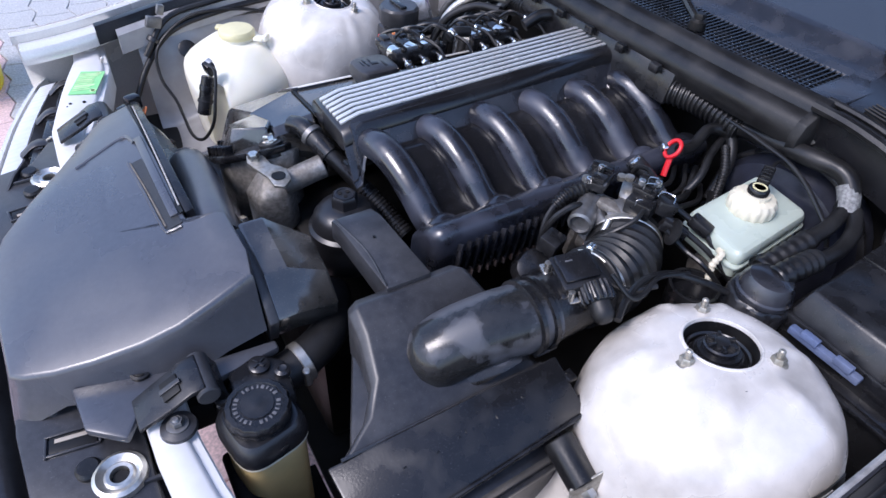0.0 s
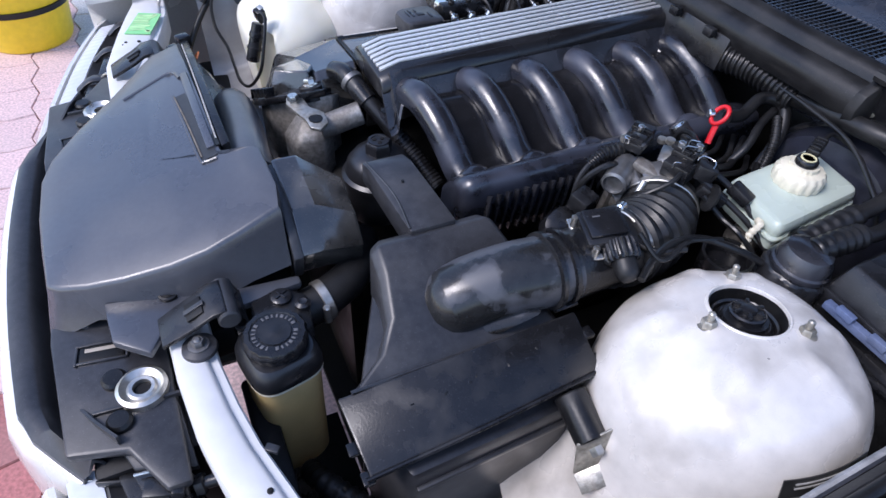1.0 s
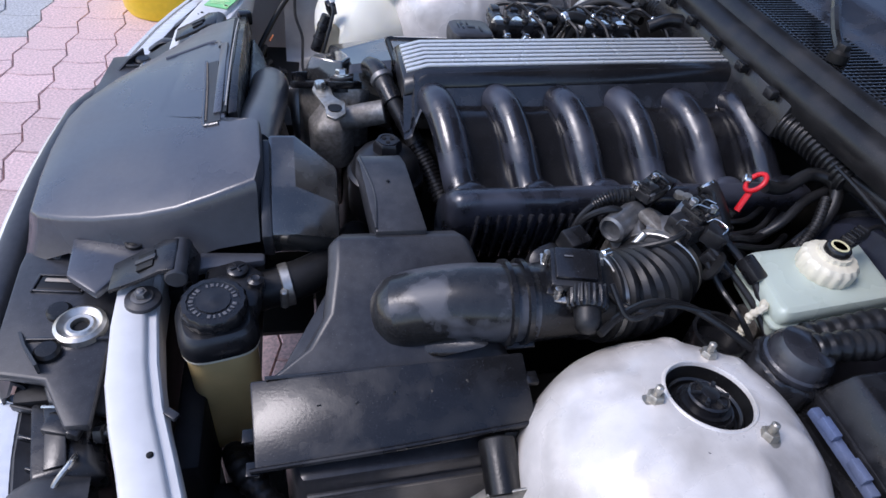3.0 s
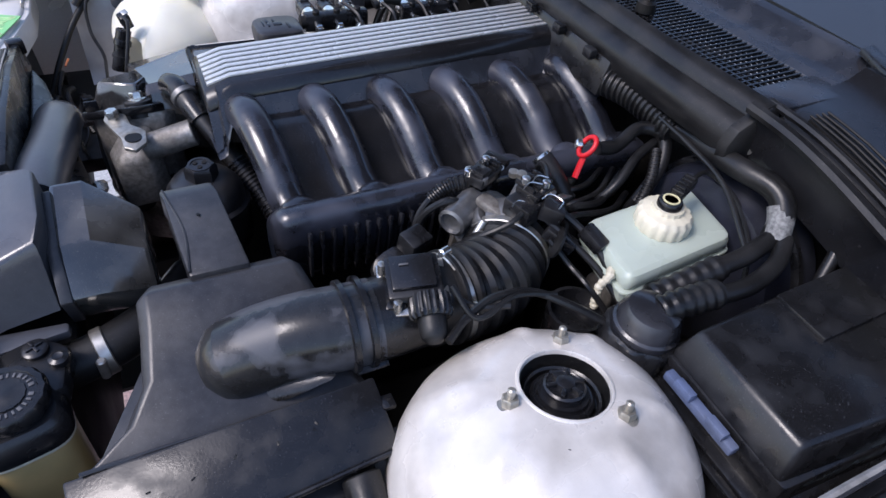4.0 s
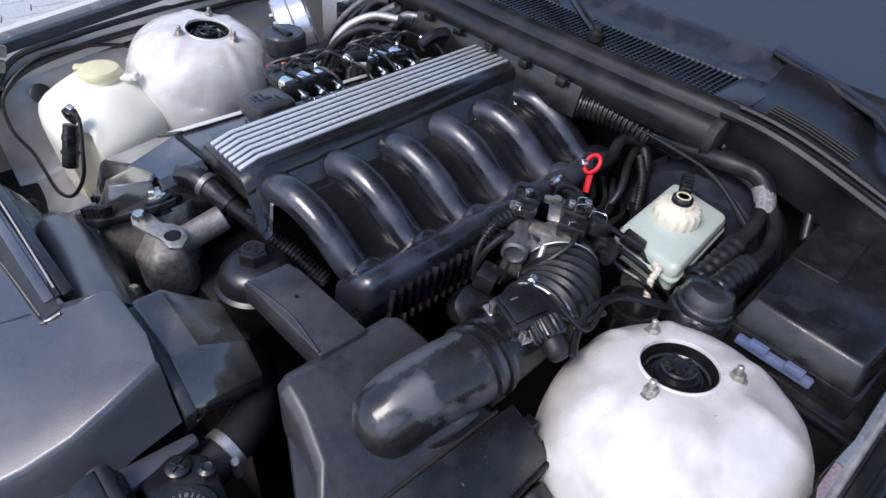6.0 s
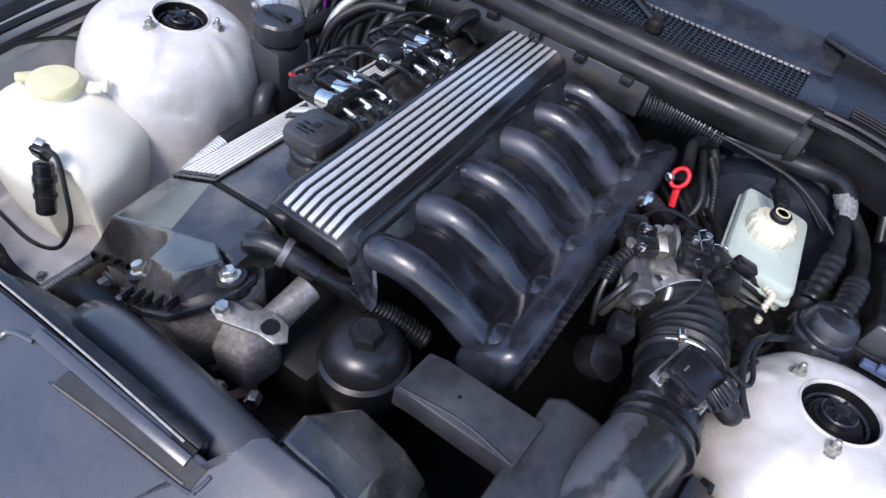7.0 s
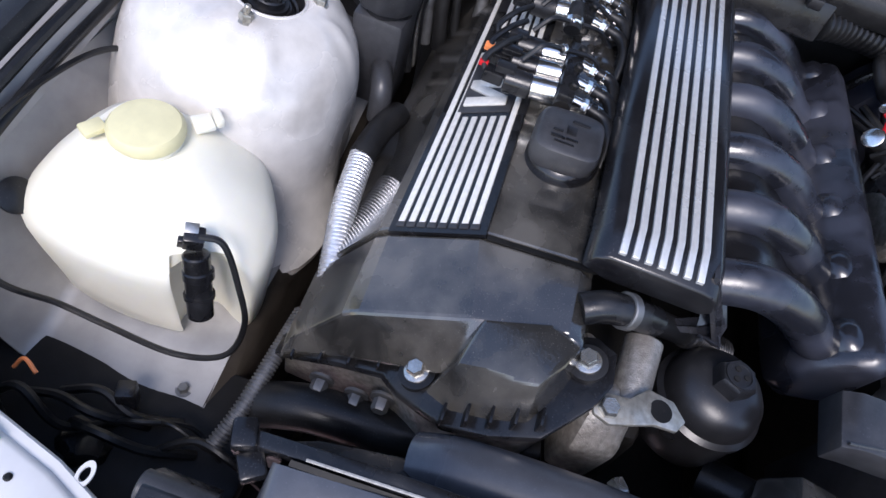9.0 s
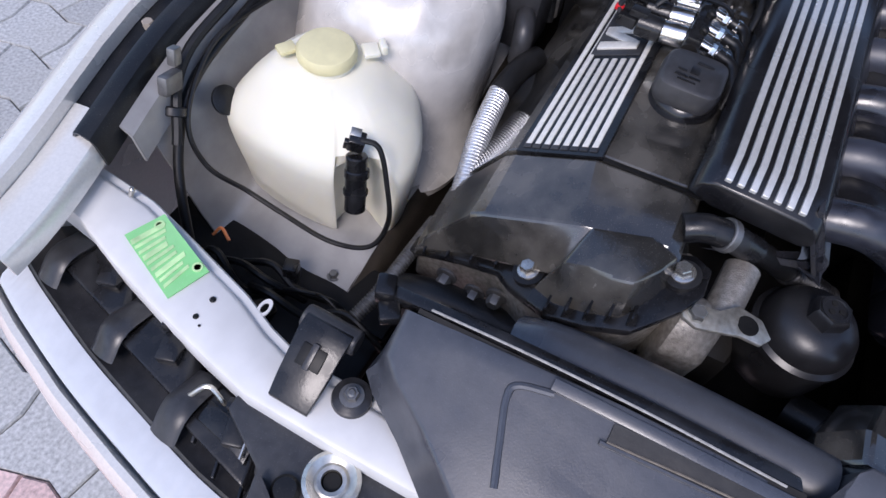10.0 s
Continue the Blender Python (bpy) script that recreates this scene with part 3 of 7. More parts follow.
for side in (-1, 1):
    flip = (lambda b: b) if side > 0 else mirror_y
    def edge_z(y):
        return 0.962 - 0.055 * step(0.36, 0.69, y)
    ys = [0.335 + 0.0225 * i for i in range(17)]
    sp = part("side_panel", flip(sheet([[(1.325 + d - 0.02 * step(0.6, 0.7, y), y, edge_z(y) + h) for y in ys] for d, h in ((0.012, -0.07), (0.006, -0.035), (0.0, -0.006), (0.006, 0.0), (0.014, -0.002), (0.020, -0.010), (0.03, -0.010), (0.034, -0.002), (0.05, 0.002), (0.08, 0.004), (0.115, 0.006), (0.145, 0.014), (0.165, 0.026), (0.18, 0.024))], 0.003)), GLOSS, scuttle, "black scuttle side panel")
    part("edge_trim", flip(tube([(1.322 - 0.02 * step(0.6, 0.7, y), y, edge_z(y) + 0.002) for y in ys], 0.0075, 8, 2)), RUBBER, sp, "black rubber edge trim")
    part("edge_trim", flip(tube([(1.352, y, edge_z(y) + 0.003) for y in ys], 0.005, 8, 2)), RUBBER, sp)
    part("vent_well", flip(slab([(1.362, 0.378, edge_z(0.378) + 0.0065), (1.392, 0.378, edge_z(0.378) + 0.0065), (1.392, 0.49, edge_z(0.49) + 0.0065), (1.362, 0.49, edge_z(0.49) + 0.0065)], 0.004, 0)), DARK, sp)
    for i in range(4):
        x = 1.364 + 0.009 * i
        part("vent_slat", flip(tube([(x, 0.376, edge_z(0.376) + 0.0085), (x, 0.43, edge_z(0.43) + 0.009), (x, 0.492, edge_z(0.492) + 0.0085)], 0.0014, 6, 2)), DARK, sp)
    part("vent_well", flip(slab([(1.362, 0.545, edge_z(0.545) + 0.0065), (1.395, 0.545, edge_z(0.545) + 0.0065), (1.395, 0.60, edge_z(0.60) + 0.0065), (1.362, 0.60, edge_z(0.60) + 0.0065)], 0.003, 0)), DARK, sp)
    for i in range(5):
        y = 0.548 + 0.0115 * i
        part("vent_slat", flip(tube([(1.361, y, edge_z(y) + 0.0075), (1.38, y, edge_z(y) + 0.008), (1.396, y, edge_z(y) + 0.0075)], 0.0013, 6, 2)), DARK, sp)
    part("plug", flip(lathe([(0.013, 0), (0.014, 0.006), (0.011, 0.012), (0.006, 0.014), (0, 0.014)], (1.475, 0.632, edge_z(0.632) - 0.004), (1.475, 0.632, 2), 24)), GREY_PLASTIC, sp, "round grey rubber plug")
    part("screen_bar", flip(loft([[(x - 0.012, y, z - 0.004), (x - 0.009, y, z + 0.004), (x + 0.010, y, z + 0.006), (x + 0.013, y, z - 0.004)] for x, y, z in ((1.535, 0.30, 0.988), (1.514, 0.345, 0.987), (1.497, 0.41, 0.983), (1.470, 0.478, 0.977), (1.435, 0.525, 0.966), (1.40, 0.57, 0.953), (1.36, 0.61, 0.938))], 0.002)), PLASTIC, sp, "black plastic bar at the foot of the screen")
    part("screw", flip(lathe([(0.006, -0.004), (0.006, 0.003), (0, 0.004)], (1.336, 0.348, 0.915), (1.30, 0.348, 0.92), 14)), STEEL, sp)
    hg = part("hinge", flip(join(box((1.40, 0.69, 0.90), (0.10, 0.016, 0.02), 0.003), box((1.36, 0.69, 0.905), (0.02, 0.018, 0.03), 0.003), hexagon((1.385, 0.69, 0.91), (1.385, 0.69, 0.92), 0.008))), BEIGE, car, "beige painted bonnet hinge")
    part("cowl_corner", flip(slab([(1.375, 0.655, 0.893), (1.375, 0.728, 0.893), (2.35, 0.728, 0.905), (2.35, 0.60, 0.905), (1.45, 0.60, 0.893)], 0.006, 0.002)), SKIRT, car, "black gutter beside the windscreen")
    part("gas_strut", flip(tube([(1.312, 0.672, 0.908), (1.40, 0.676, 0.99), (1.48, 0.68, 1.07)], 0.0075, 12)), GLOSS, car, "black gas strut")
    part("strut_ball", flip(lathe([(0.006, -0.006), (0.009, 0), (0.006, 0.006)], (1.312, 0.672, 0.908), (1.312, 0.70, 0.908), 16)), STEEL, car)

glass = part("windscreen", sheet([[(1.50 + 0.05 * y * y + 1.15 * s, y * (1 - 0.12 * s), 0.962 + 0.62 * s + 0.02 * y * y) for y in [-0.72 + 0.12 * i for i in range(13)]] for s in (0, 0.25, 0.5, 0.75, 1.0)], 0.005), GLASS, car, "dark reflecting windscreen")
bonnet = part("bonnet", sheet([[(1.60 - 0.48 * s - 0.02 * (y / 0.75) ** 2, y * (1 - 0.08 * s), 1.24 + 0.95 * s - 0.07 * (y / 0.75) ** 2) for y in [-0.75 + 0.125 * i for i in range(13)]] for s in [i / 8 for i in range(9)]], 0.012), DARK, car, "raised bonnet with a dark underside")

# ---------- front end ----------
def support(side):
    if side > 0:
        front = [(0.443, 0.19), (0.441, 0.30), (0.442, 0.386), (0.455, 0.45), (0.471, 0.519), (0.489, 0.585), (0.508, 0.64), (0.514, 0.69)]
        back = [(0.500, 0.19), (0.499, 0.30), (0.500, 0.366), (0.511, 0.405), (0.528, 0.447), (0.548, 0.52), (0.567, 0.596), (0.572, 0.69)]
    else:
        front = [(0.455, 0.19), (0.458, 0.30), (0.465, 0.372), (0.476, 0.42), (0.489, 0.463), (0.504, 0.518), (0.523, 0.60), (0.54, 0.69)]
        back = [(0.500, 0.19), (0.503, 0.29), (0.511, 0.35), (0.521, 0.398), (0.538, 0.455), (0.559, 0.528), (0.58, 0.60), (0.60, 0.69)]
    hs = [0.757, 0.757, 0.755, 0.752, 0.750, 0.749, 0.751, 0.757]
    rings = []
    for f, b, h in zip(front, back, hs):
        rings.append([(f[0], f[1], h - 0.05), (f[0], f[1], h - 0.007), (f[0] + 0.002, f[1], h - 0.002), (f[0] + 0.006, f[1], h), (b[0] - 0.016, b[1], h),
                      (b[0] - 0.012, b[1], h - 0.002), (b[0] - 0.010, b[1], h - 0.006), (b[0] - 0.002, b[1], h - 0.0065), (b[0], b[1], h - 0.009), (b[0], b[1], h - 0.05)])
    fine = []
    for a, b in zip(rings, rings[1:]):
        for k in range(4):
            t = k / 4
            w = t * t * (3 - 2 * t) * 0.5 + t * 0.5
            fine.append([tuple(Vector(p).lerp(Vector(q), w)) for p, q in zip(a, b)])
    fine.append(rings[-1])
    bm = loft(fine, 0.0)
    return bm if side > 0 else mirror_y(bm)


for side in (-1, 1):
    sp = part("crossmember", support(side), WHITE, car, "white painted front cross panel")
    for q in ((0.504, 0.469, 0.0032), (0.482, 0.471, 0.003), (0.476, 0.462, 0.0014)) if side > 0 else ((0.517, 0.451, 0.0032),):
        part("hole", cyl((q[0], q[1] * side, 0.742), (q[0], q[1] * side, 0.7525), q[2], seg=12), DARK, sp)
    b = (0.487, (0.301 if side > 0 else -0.272), 0.757)
    part("washer", lathe([(0.019, 0), (0.018, 0.004), (0.0125, 0.006), (0.009, 0.007)], b, (b[0], b[1], 2), 28), GREY_PLASTIC, sp, "dark rubber mounting washer")
    part("bolt", join(lathe([(0.0115, 0.006), (0.0112, 0.008), (0.008, 0.0085)], b, (b[0], b[1], 2), 20), hexagon((b[0], b[1], b[2] + 0.008), (b[0], b[1], b[2] + 0.015), 0.0072), cyl(b, (b[0], b[1], b[2] + 0.017), 0.004)), DULL_STEEL, sp, "dull zinc bolt")
    if side > 0:
        part("end_bolt", lathe([(0.010, 0), (0.010, 0.002), (0.006, 0.003), (0.0055, 0.006), (0, 0.007)], (0.547, 0.672, 0.755), (0.547, 0.672, 2), 20), WHITE, sp, "painted bolt")
        part("stud", cyl((0.556, 0.617, 0.748), (0.560, 0.612, 0.762), 0.0028), STEEL, sp)
        part("cable_lug", lathe([(0.009, 0), (0.009, 0.002), (0.005, 0.002), (0.005, 0)], (0.524, 0.425, 0.742), (0.524, 0.425, 2), 16, (1.2, 0.7), loop=True), WHITE, sp, "white pressed lug")
    else:
        part("cable_lug", box((0.529, -0.408, 0.745), (0.014, 0.008, 0.005), 0.001, (0, 0, -40)), GREY_PLASTIC, sp, "dark plastic lug")

lab = part("sticker", prism([(0.516, 0.587), (0.556, 0.571), (0.526, 0.491), (0.483, 0.505)], 0.7505, 0.7522, 0), GREEN, car, "green information sticker with pale print")
for i in range(9):
    s = 0.06 + i * 0.105
    a = Vector((0.514, 0.580, 0.7526)).lerp(Vector((0.488, 0.509, 0.7526)), s)
    bvec = Vector((0.550, 0.566, 0.7526)).lerp(Vector((0.524, 0.494, 0.7526)), s * 0.86)
    w = 0.0011 + 0.0006 * (i % 3 == 0)
    k = 0.6 + 0.35 * random.random()
    e = a.lerp(bvec, k)
    part("print", prism([(a.x - w, a.y - w * 2), (e.x - w, e.y - w * 2), (e.x + w, e.y + w), (a.x + w, a.y + w)], 0.7524, 0.7528, 0), PALE_INK, lab)
for p in ((0.543, 0.566), (0.524, 0.503)):
    part("print", lathe([(0.0035, 0), (0.0035, 0.0006), (0.0055, 0.0006), (0.0055, 0)], (*p, 0.7523), (*p, 1), 18), PALE_INK, lab)

# boxes added to fill the front gaps with the dark of deep shade
part("front_gap_fill", box((0.42, 0, 0.60), (0.12, 0.70, 0.20), 0.01), GAP_DARK, car, "added dark filler for the shaded gap behind the bumper")
part("radiator_gap_fill", box((0.545, 0.02, 0.70), (0.13, 0.50, 0.05), 0.006), GAP_DARK, car, "added dark filler for the shaded gap over the radiator")
part("low_gap_fill", box((0.61, 0.51, 0.57), (0.17, 0.34, 0.03), 0.006), GAP_DARK, car, "added dark filler for the shade low in the bay")
part("low_gap_fill", box((0.60, -0.475, 0.48), (0.18, 0.15, 0.10), 0.01), GAP_DARK, car, "added dark filler for the shade low in the bay")
part("side_gap_fill", box((0.53, -0.345, 0.60), (0.03, 0.16, 0.14), 0.006), GAP_DARK, car, "added dark filler for the shaded gap beside the radiator")
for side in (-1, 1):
    part("lamp_gap_fill", box((0.52, 0.53 * side, 0.52), (0.15, 0.28, 0.10), 0.01), GAP_DARK, car, "added dark filler for the shade in the lamp pocket")
# front panel with the lamp surrounds
def nose_x(y):
    y = abs(y)
    return 0.256 + 0.016 * (y / 0.25) ** 2 + 0.58 * max(0, y - 0.25)


def front_panel(side):
    poly = [(0.345, -0.02), (0.335, 0.18), (0.345, 0.33), (0.40, 0.345), (0.43, 0.40), (0.452, 0.40), (0.452, 0.19), (0.452, -0.02)]
    bm = prism(poly, 0.715, 0.728, 0.004)
    return bm if side > 0 else mirror_y(bm)


fp = thing("lock_panel", "dusty black plastic front panel behind the grille", "car panel", (0.4, 0, 0.715))
for side in (-1, 1):
    part("plate", front_panel(side), GREY_PLASTIC, fp)
    c = (0.422, 0.281 * side, 0.728)
    part("ring", lathe([(0.026, 0), (0.026, 0.008), (0.022, 0.0105), (0.019, 0.008), (0.0155, 0.006), (0.013, 0.008), (0.0095, 0.0075), (0.009, 0.0)], c, (c[0], c[1], 2), 36), STEEL, fp, "zinc bonnet catch ring")
    part("catch_hole", cyl((c[0], c[1], 0.724), (c[0], c[1], 0.7305), 0.0092), DARK, fp)
    part("slot", box((0.387, 0.214 * side, 0.7285), (0.046, 0.020, 0.003), 0.001, (0, 0, 8 * side)), DARK, fp, "slot in the panel")
    part("slot_frame", join(box((0.387, 0.202 * side, 0.7285), (0.052, 0.003, 0.005), 0.001, (0, 0, 8 * side)), box((0.386, 0.226 * side, 0.7285), (0.052, 0.003, 0.005), 0.001, (0, 0, 8 * side)), box((0.413, 0.216 * side, 0.7285), (0.003, 0.026, 0.005), 0.001, (0, 0, 8 * side)), box((0.361, 0.212 * side, 0.7285), (0.003, 0.026, 0.005), 0.001, (0, 0, 8 * side))), GREY_PLASTIC, fp)
    part("slot_floor", box((0.387, 0.210 * side, 0.7305), (0.034, 0.005, 0.001), 0.0003, (0, 0, 8 * side)), BEIGE, fp)
    part("corner_plate", loft([[(x, y * side, z + dz) for x, y, z in ((0.375, 0.292, 0.722), (0.452, 0.292, 0.722), (0.457, 0.372, 0.700), (0.398, 0.352, 0.700))] for dz in (-0.01, 0.0)], 0.002), GREY_PLASTIC, fp, "sloping corner of the panel")
    part("rib", box((0.415, 0.296 * side, 0.729), (0.085, 0.004, 0.007), 0.001, (0, 0, 4 * side)), GREY_PLASTIC, fp)
    for q in ((0.396, 0.258), (0.397, 0.312)):
        part("buffer", lathe([(0.013, 0), (0.013, 0.006), (0.010, 0.0095), (0, 0.010)], (q[0], q[1] * side, 0.727), (q[0], q[1] * side, 2), 20), RUBBER, fp)
    part("screw", lathe([(0.007, 0), (0.007, 0.002), (0.004, 0.0035), (0, 0.003)], (0.372, 0.165 * side, 0.728), (0.372, 0.165 * side, 2), 16), STEEL, fp)
    ring_y = [0.0, 0.06, 0.12, 0.18, 0.23, 0.27, 0.305, 0.335]
    part("grille_surround", sheet([[(nose_x(y) + d * (1 - 0.25 * step(0.2, 0.335, y)), y * side, z + 0.02 * step(0.25, 0.335, y) * (d > 0.04)) for y in ring_y] for d, z in ((0.021, 0.679), (0.023, 0.688), (0.030, 0.6915), (0.042, 0.690), (0.049, 0.684), (0.054, 0.668), (0.060, 0.655), (0.078, 0.652), (0.080, 0.67), (0.083, 0.722))], 0.003), GREY_PLASTIC, fp, "dusty black grille surround with a deep channel")
    part("channel_dust", sheet([[(nose_x(y) + d * (1 - 0.25 * step(0.2, 0.335, y)), y * side, z) for y in ring_y[:6]] for d, z in ((0.056, 0.6635), (0.0605, 0.6575), (0.070, 0.6565))], 0.001), OLD_DUST, fp, "brown settled dust")

nose = part("nose", sheet([[(nose_x(y) + d, y, z) for y in [-0.335 + i * 0.0335 for i in range(21)]] for d, z in ((0.004, 0.30), (-0.010, 0.42), (-0.012, 0.54), (-0.006, 0.62), (-0.001, 0.655), (0.004, 0.672), (0.011, 0.681), (0.018, 0.683), (0.022, 0.680), (0.022, 0.66))], 0.004), BODY, car, "silver nose panel above the bumper")
for side in (-1, 1):
    part("bumper_side", sheet([[(x + d, y * side, z) for x, y in ((0.322, 0.322), (0.336, 0.40), (0.354, 0.48), (0.377, 0.57), (0.407, 0.66), (0.435, 0.73), (0.475, 0.79))] for d, z in ((-0.020, 0.30), (-0.030, 0.45), (-0.030, 0.58), (-0.026, 0.635), (-0.020, 0.662), (-0.012, 0.672), (-0.005, 0.672), (-0.002, 0.65), (0.02, 0.62))], 0.004), BODY, nose, "silver panel below the headlamp")

for side in (-1, 1):
    hl = thing("headlamp", "ribbed glass headlamp in a black plastic housing", "headlamp", (0.40, 0.5 * side, 0.5), group="headlamps")
    def hp(rows, t=0.003):
        bm = sheet(rows, t)
        return bm if side > 0 else mirror_y(bm)
    edge = [(0.326, 0.325), (0.336, 0.40), (0.354, 0.48), (0.377, 0.57), (0.407, 0.66), (0.427, 0.71)]
    fine = [(p.x, p.y) for p in spline([(x, y, 0) for x, y in edge], 24)]
    part("lens", hp([[(x + d, y, z + 0.0004 * (k % 4 < 2)) for k, (x, y) in enumerate(fine)] for d, z in ((-0.010, 0.54), (-0.006, 0.62), (0.002, 0.672), (0.010, 0.678), (0.036, 0.681))]), LENS, hl, "ribbed clear headlamp glass")
    part("housing", hp([[(x + d, y, z) for x, y in edge] for d, z in ((0.034, 0.678), (0.040, 0.684), (0.052, 0.676), (0.085, 0.672), (0.105, 0.65), (0.110, 0.56))]), GREY_PLASTIC, hl, "dusty black headlamp housing")
    for i in range(3):
        x, y = 0.392 + 0.034 * i, 0.395 + 0.105 * i
        part("lamp_shell", loft([[(x + k * u, (y + k * v) * side, z) for u, v in ((-0.012, -0.052), (0.055, -0.036), (0.072, 0.036), (0.012, 0.05))] for k, z in ((1.0, 0.66), (1.0, 0.688), (0.8, 0.700))], 0.004), PLASTIC, hl, "black lamp shell")
        part("lamp_band", tube([(x - 0.008, (y + 0.054) * side, 0.685), (x + 0.02, (y + 0.054) * side, 0.702), (x + 0.06, (y + 0.052) * side, 0.690)], 0.018, 10, 4, flat=0.3), GREY_PLASTIC, hl, "grey plastic lamp band")
        part("clip", join(box((x + 0.028, (y - 0.01) * side, 0.706), (0.03, 0.022, 0.014), 0.003, (0, 0, 18 * side)), box((x + 0.045, (y + 0.004) * side, 0.716), (0.012, 0.012, 0.012), 0.002, (0, 12, 18 * side))), PLASTIC, hl, "black plastic lamp clip")
    part("adjuster", join(cyl((0.455, 0.392 * side, 0.700), (0.490, 0.398 * side, 0.706), 0.007), lathe([(0.011, 0), (0.011, 0.008), (0.006, 0.010)], (0.452, 0.392 * side, 0.699), (0.49, 0.398 * side, 0.706), 16, wave=8, depth=0.12)), PLASTIC, hl, "black lamp adjuster")
    part("bracket", loft([[(x, y * side, z + dz) for x, y, z in ((0.398, 0.362, 0.708), (0.442, 0.366, 0.712), (0.446, 0.384, 0.712), (0.425, 0.386, 0.712), (0.432, 0.425, 0.704), (0.412, 0.428, 0.702), (0.405, 0.384, 0.708))] for dz in (-0.004, 0.0)], 0.001), PLASTIC, hl, "black lamp bracket")
    # a metallic glint at the lamp, shaped as a thin steel line
    part("glint", tube([(0.400, 0.366 * side, 0.714), (0.418, 0.370 * side, 0.717), (0.436, 0.372 * side, 0.715)], 0.0016, 6), STEEL, hl, "thin steel line standing in for a metallic glint")
    for k in range(3):
        part("rib", box((0.375 + 0.016 * k, (0.352 + 0.036 * k) * side, 0.690), (0.03, 0.003, 0.010), 0.001, (0, 0, 20 * side)), PLASTIC, hl)
    part("spring", tube([(0.43, 0.40 * side, 0.68), (0.44, 0.43 * side, 0.715), (0.425, 0.45 * side, 0.70), (0.445, 0.475 * side, 0.69)], 0.0028, 8), STEEL, hl)

# intake scoop lying over the front cross panel
scoop = thing("intake_scoop", "large dusty dark grey plastic air intake scoop", "air intake", (0.48, 0, 0.74))
def scoop_z(x, y):
    """Height of the scoop's upper face."""
    return 0.779 + 0.315 * (x - 0.345) - 0.14 * max(0, y - 0.13) - 0.17 * max(0, -0.10 - y)


scoop_plan = [(0.348, -0.140), (0.346, -0.08), (0.344, -0.02), (0.348, 0.05), (0.362, 0.088), (0.40, 0.132), (0.445, 0.185), (0.48, 0.232), (0.505, 0.272), (0.52, 0.288), (0.560, 0.291), (0.562, 0.20), (0.564, 0.10), (0.566, 0.0),
              (0.568, -0.060), (0.575, -0.070), (0.603, -0.076), (0.610, -0.084), (0.613, -0.15), (0.607, -0.182), (0.56, -0.190), (0.52, -0.194), (0.48, -0.190), (0.43, -0.178), (0.39, -0.164), (0.362, -0.150)]
scoop_foot = []
for x, y in scoop_plan:
    if y < -0.1 and x > 0.37:
        scoop_foot.append((x, y - 0.014 - 0.006 * step(0.48, 0.60, x), 0.742 + 0.03 * step(0.48, 0.58, x)))
    elif x > 0.555:
        scoop_foot.append((x + 0.004, y, 0.78))
    elif y > 0.1:
        scoop_foot.append((x - 0.010, y + 0.013, 0.752 + 0.02 * step(0.40, 0.52, x)))
    else:
        scoop_foot.append((x - 0.013, y - 0.02 * step(0.0, -0.12, y), 0.722))
sc_mid = (0.48, -0.01)


def scoop_ring(k, dz, mix=0.0):
    out = []
    for (x, y), f in zip(scoop_plan, scoop_foot):
        u, v = sc_mid[0] + (x - sc_mid[0]) * k, sc_mid[1] + (y - sc_mid[1]) * k
        p = Vector((u, v, scoop_z(u, v) - dz))
        out.append(tuple(p.lerp(Vector(f), mix)))
    return out


part("shell", loft([scoop_foot, scoop_ring(1.0, 0.012, 0.55), scoop_ring(1.006, 0.009, 0.12), scoop_ring(1.002, 0.004), scoop_ring(0.99, 0.0008), scoop_ring(0.97, 0.0), scoop_ring(0.8, 0.0), scoop_ring(0.5, 0.0), scoop_ring(0.15, 0.0)], 0.0), SCOOP, scoop, "", 50)


def on_scoop(pts, lift):
    return [(x, y, scoop_z(x, y) + lift) for x, y in pts]


part("ridge", tube(on_scoop([(0.467, 0.160), (0.500, 0.172), (0.530, 0.182), (0.542, 0.178), (0.548, 0.15)], -0.001), 0.0035, 8), SCOOP, scoop, "moulded step")
part("recess", slab(on_scoop([(0.534, 0.10), (0.548, 0.10), (0.562, -0.062), (0.543, -0.062)], 0.0012), 0.003, 0.0), RECESS, scoop, "dusty recess beside the seal")
part("recess_edge", tube(on_scoop([(0.531, 0.105), (0.536, 0.03), (0.541, -0.055), (0.547, -0.066), (0.560, -0.068)], 0.001), 0.0022, 8), SCOOP, scoop)
part("recess_dust", tube(on_scoop([(0.533, 0.10), (0.539, 0.03), (0.544, -0.055)], 0.0018), 0.0011, 6), OLD_DUST, scoop, "line of dry dust")
part("recess_wall", slab(on_scoop([(0.548, 0.155), (0.558, 0.155), (0.562, -0.045), (0.552, -0.045)], 0.004), 0.005, 0.001), SCOOP, scoop)
part("gap", slab(on_scoop([(0.5595, 0.28), (0.5635, 0.28), (0.568, -0.045), (0.563, -0.045)], 0.0018), 0.003, 0.0), DARK, scoop)
part("rear_strip", loft([[(x0, y, 0.775), (x0, y, scoop_z(0.562, y) + dz), (x0 + 0.012, y + 0.004, scoop_z(0.562, y) + dz), (x0 + 0.016, y + 0.004, 0.775)] for x0, y, dz in ((0.566, 0.318, -0.004), (0.566, 0.20, 0.001), (0.567, 0.06, 0.002), (0.569, -0.045, 0.001))], 0.003), PLASTIC, scoop, "black radiator seal strip")
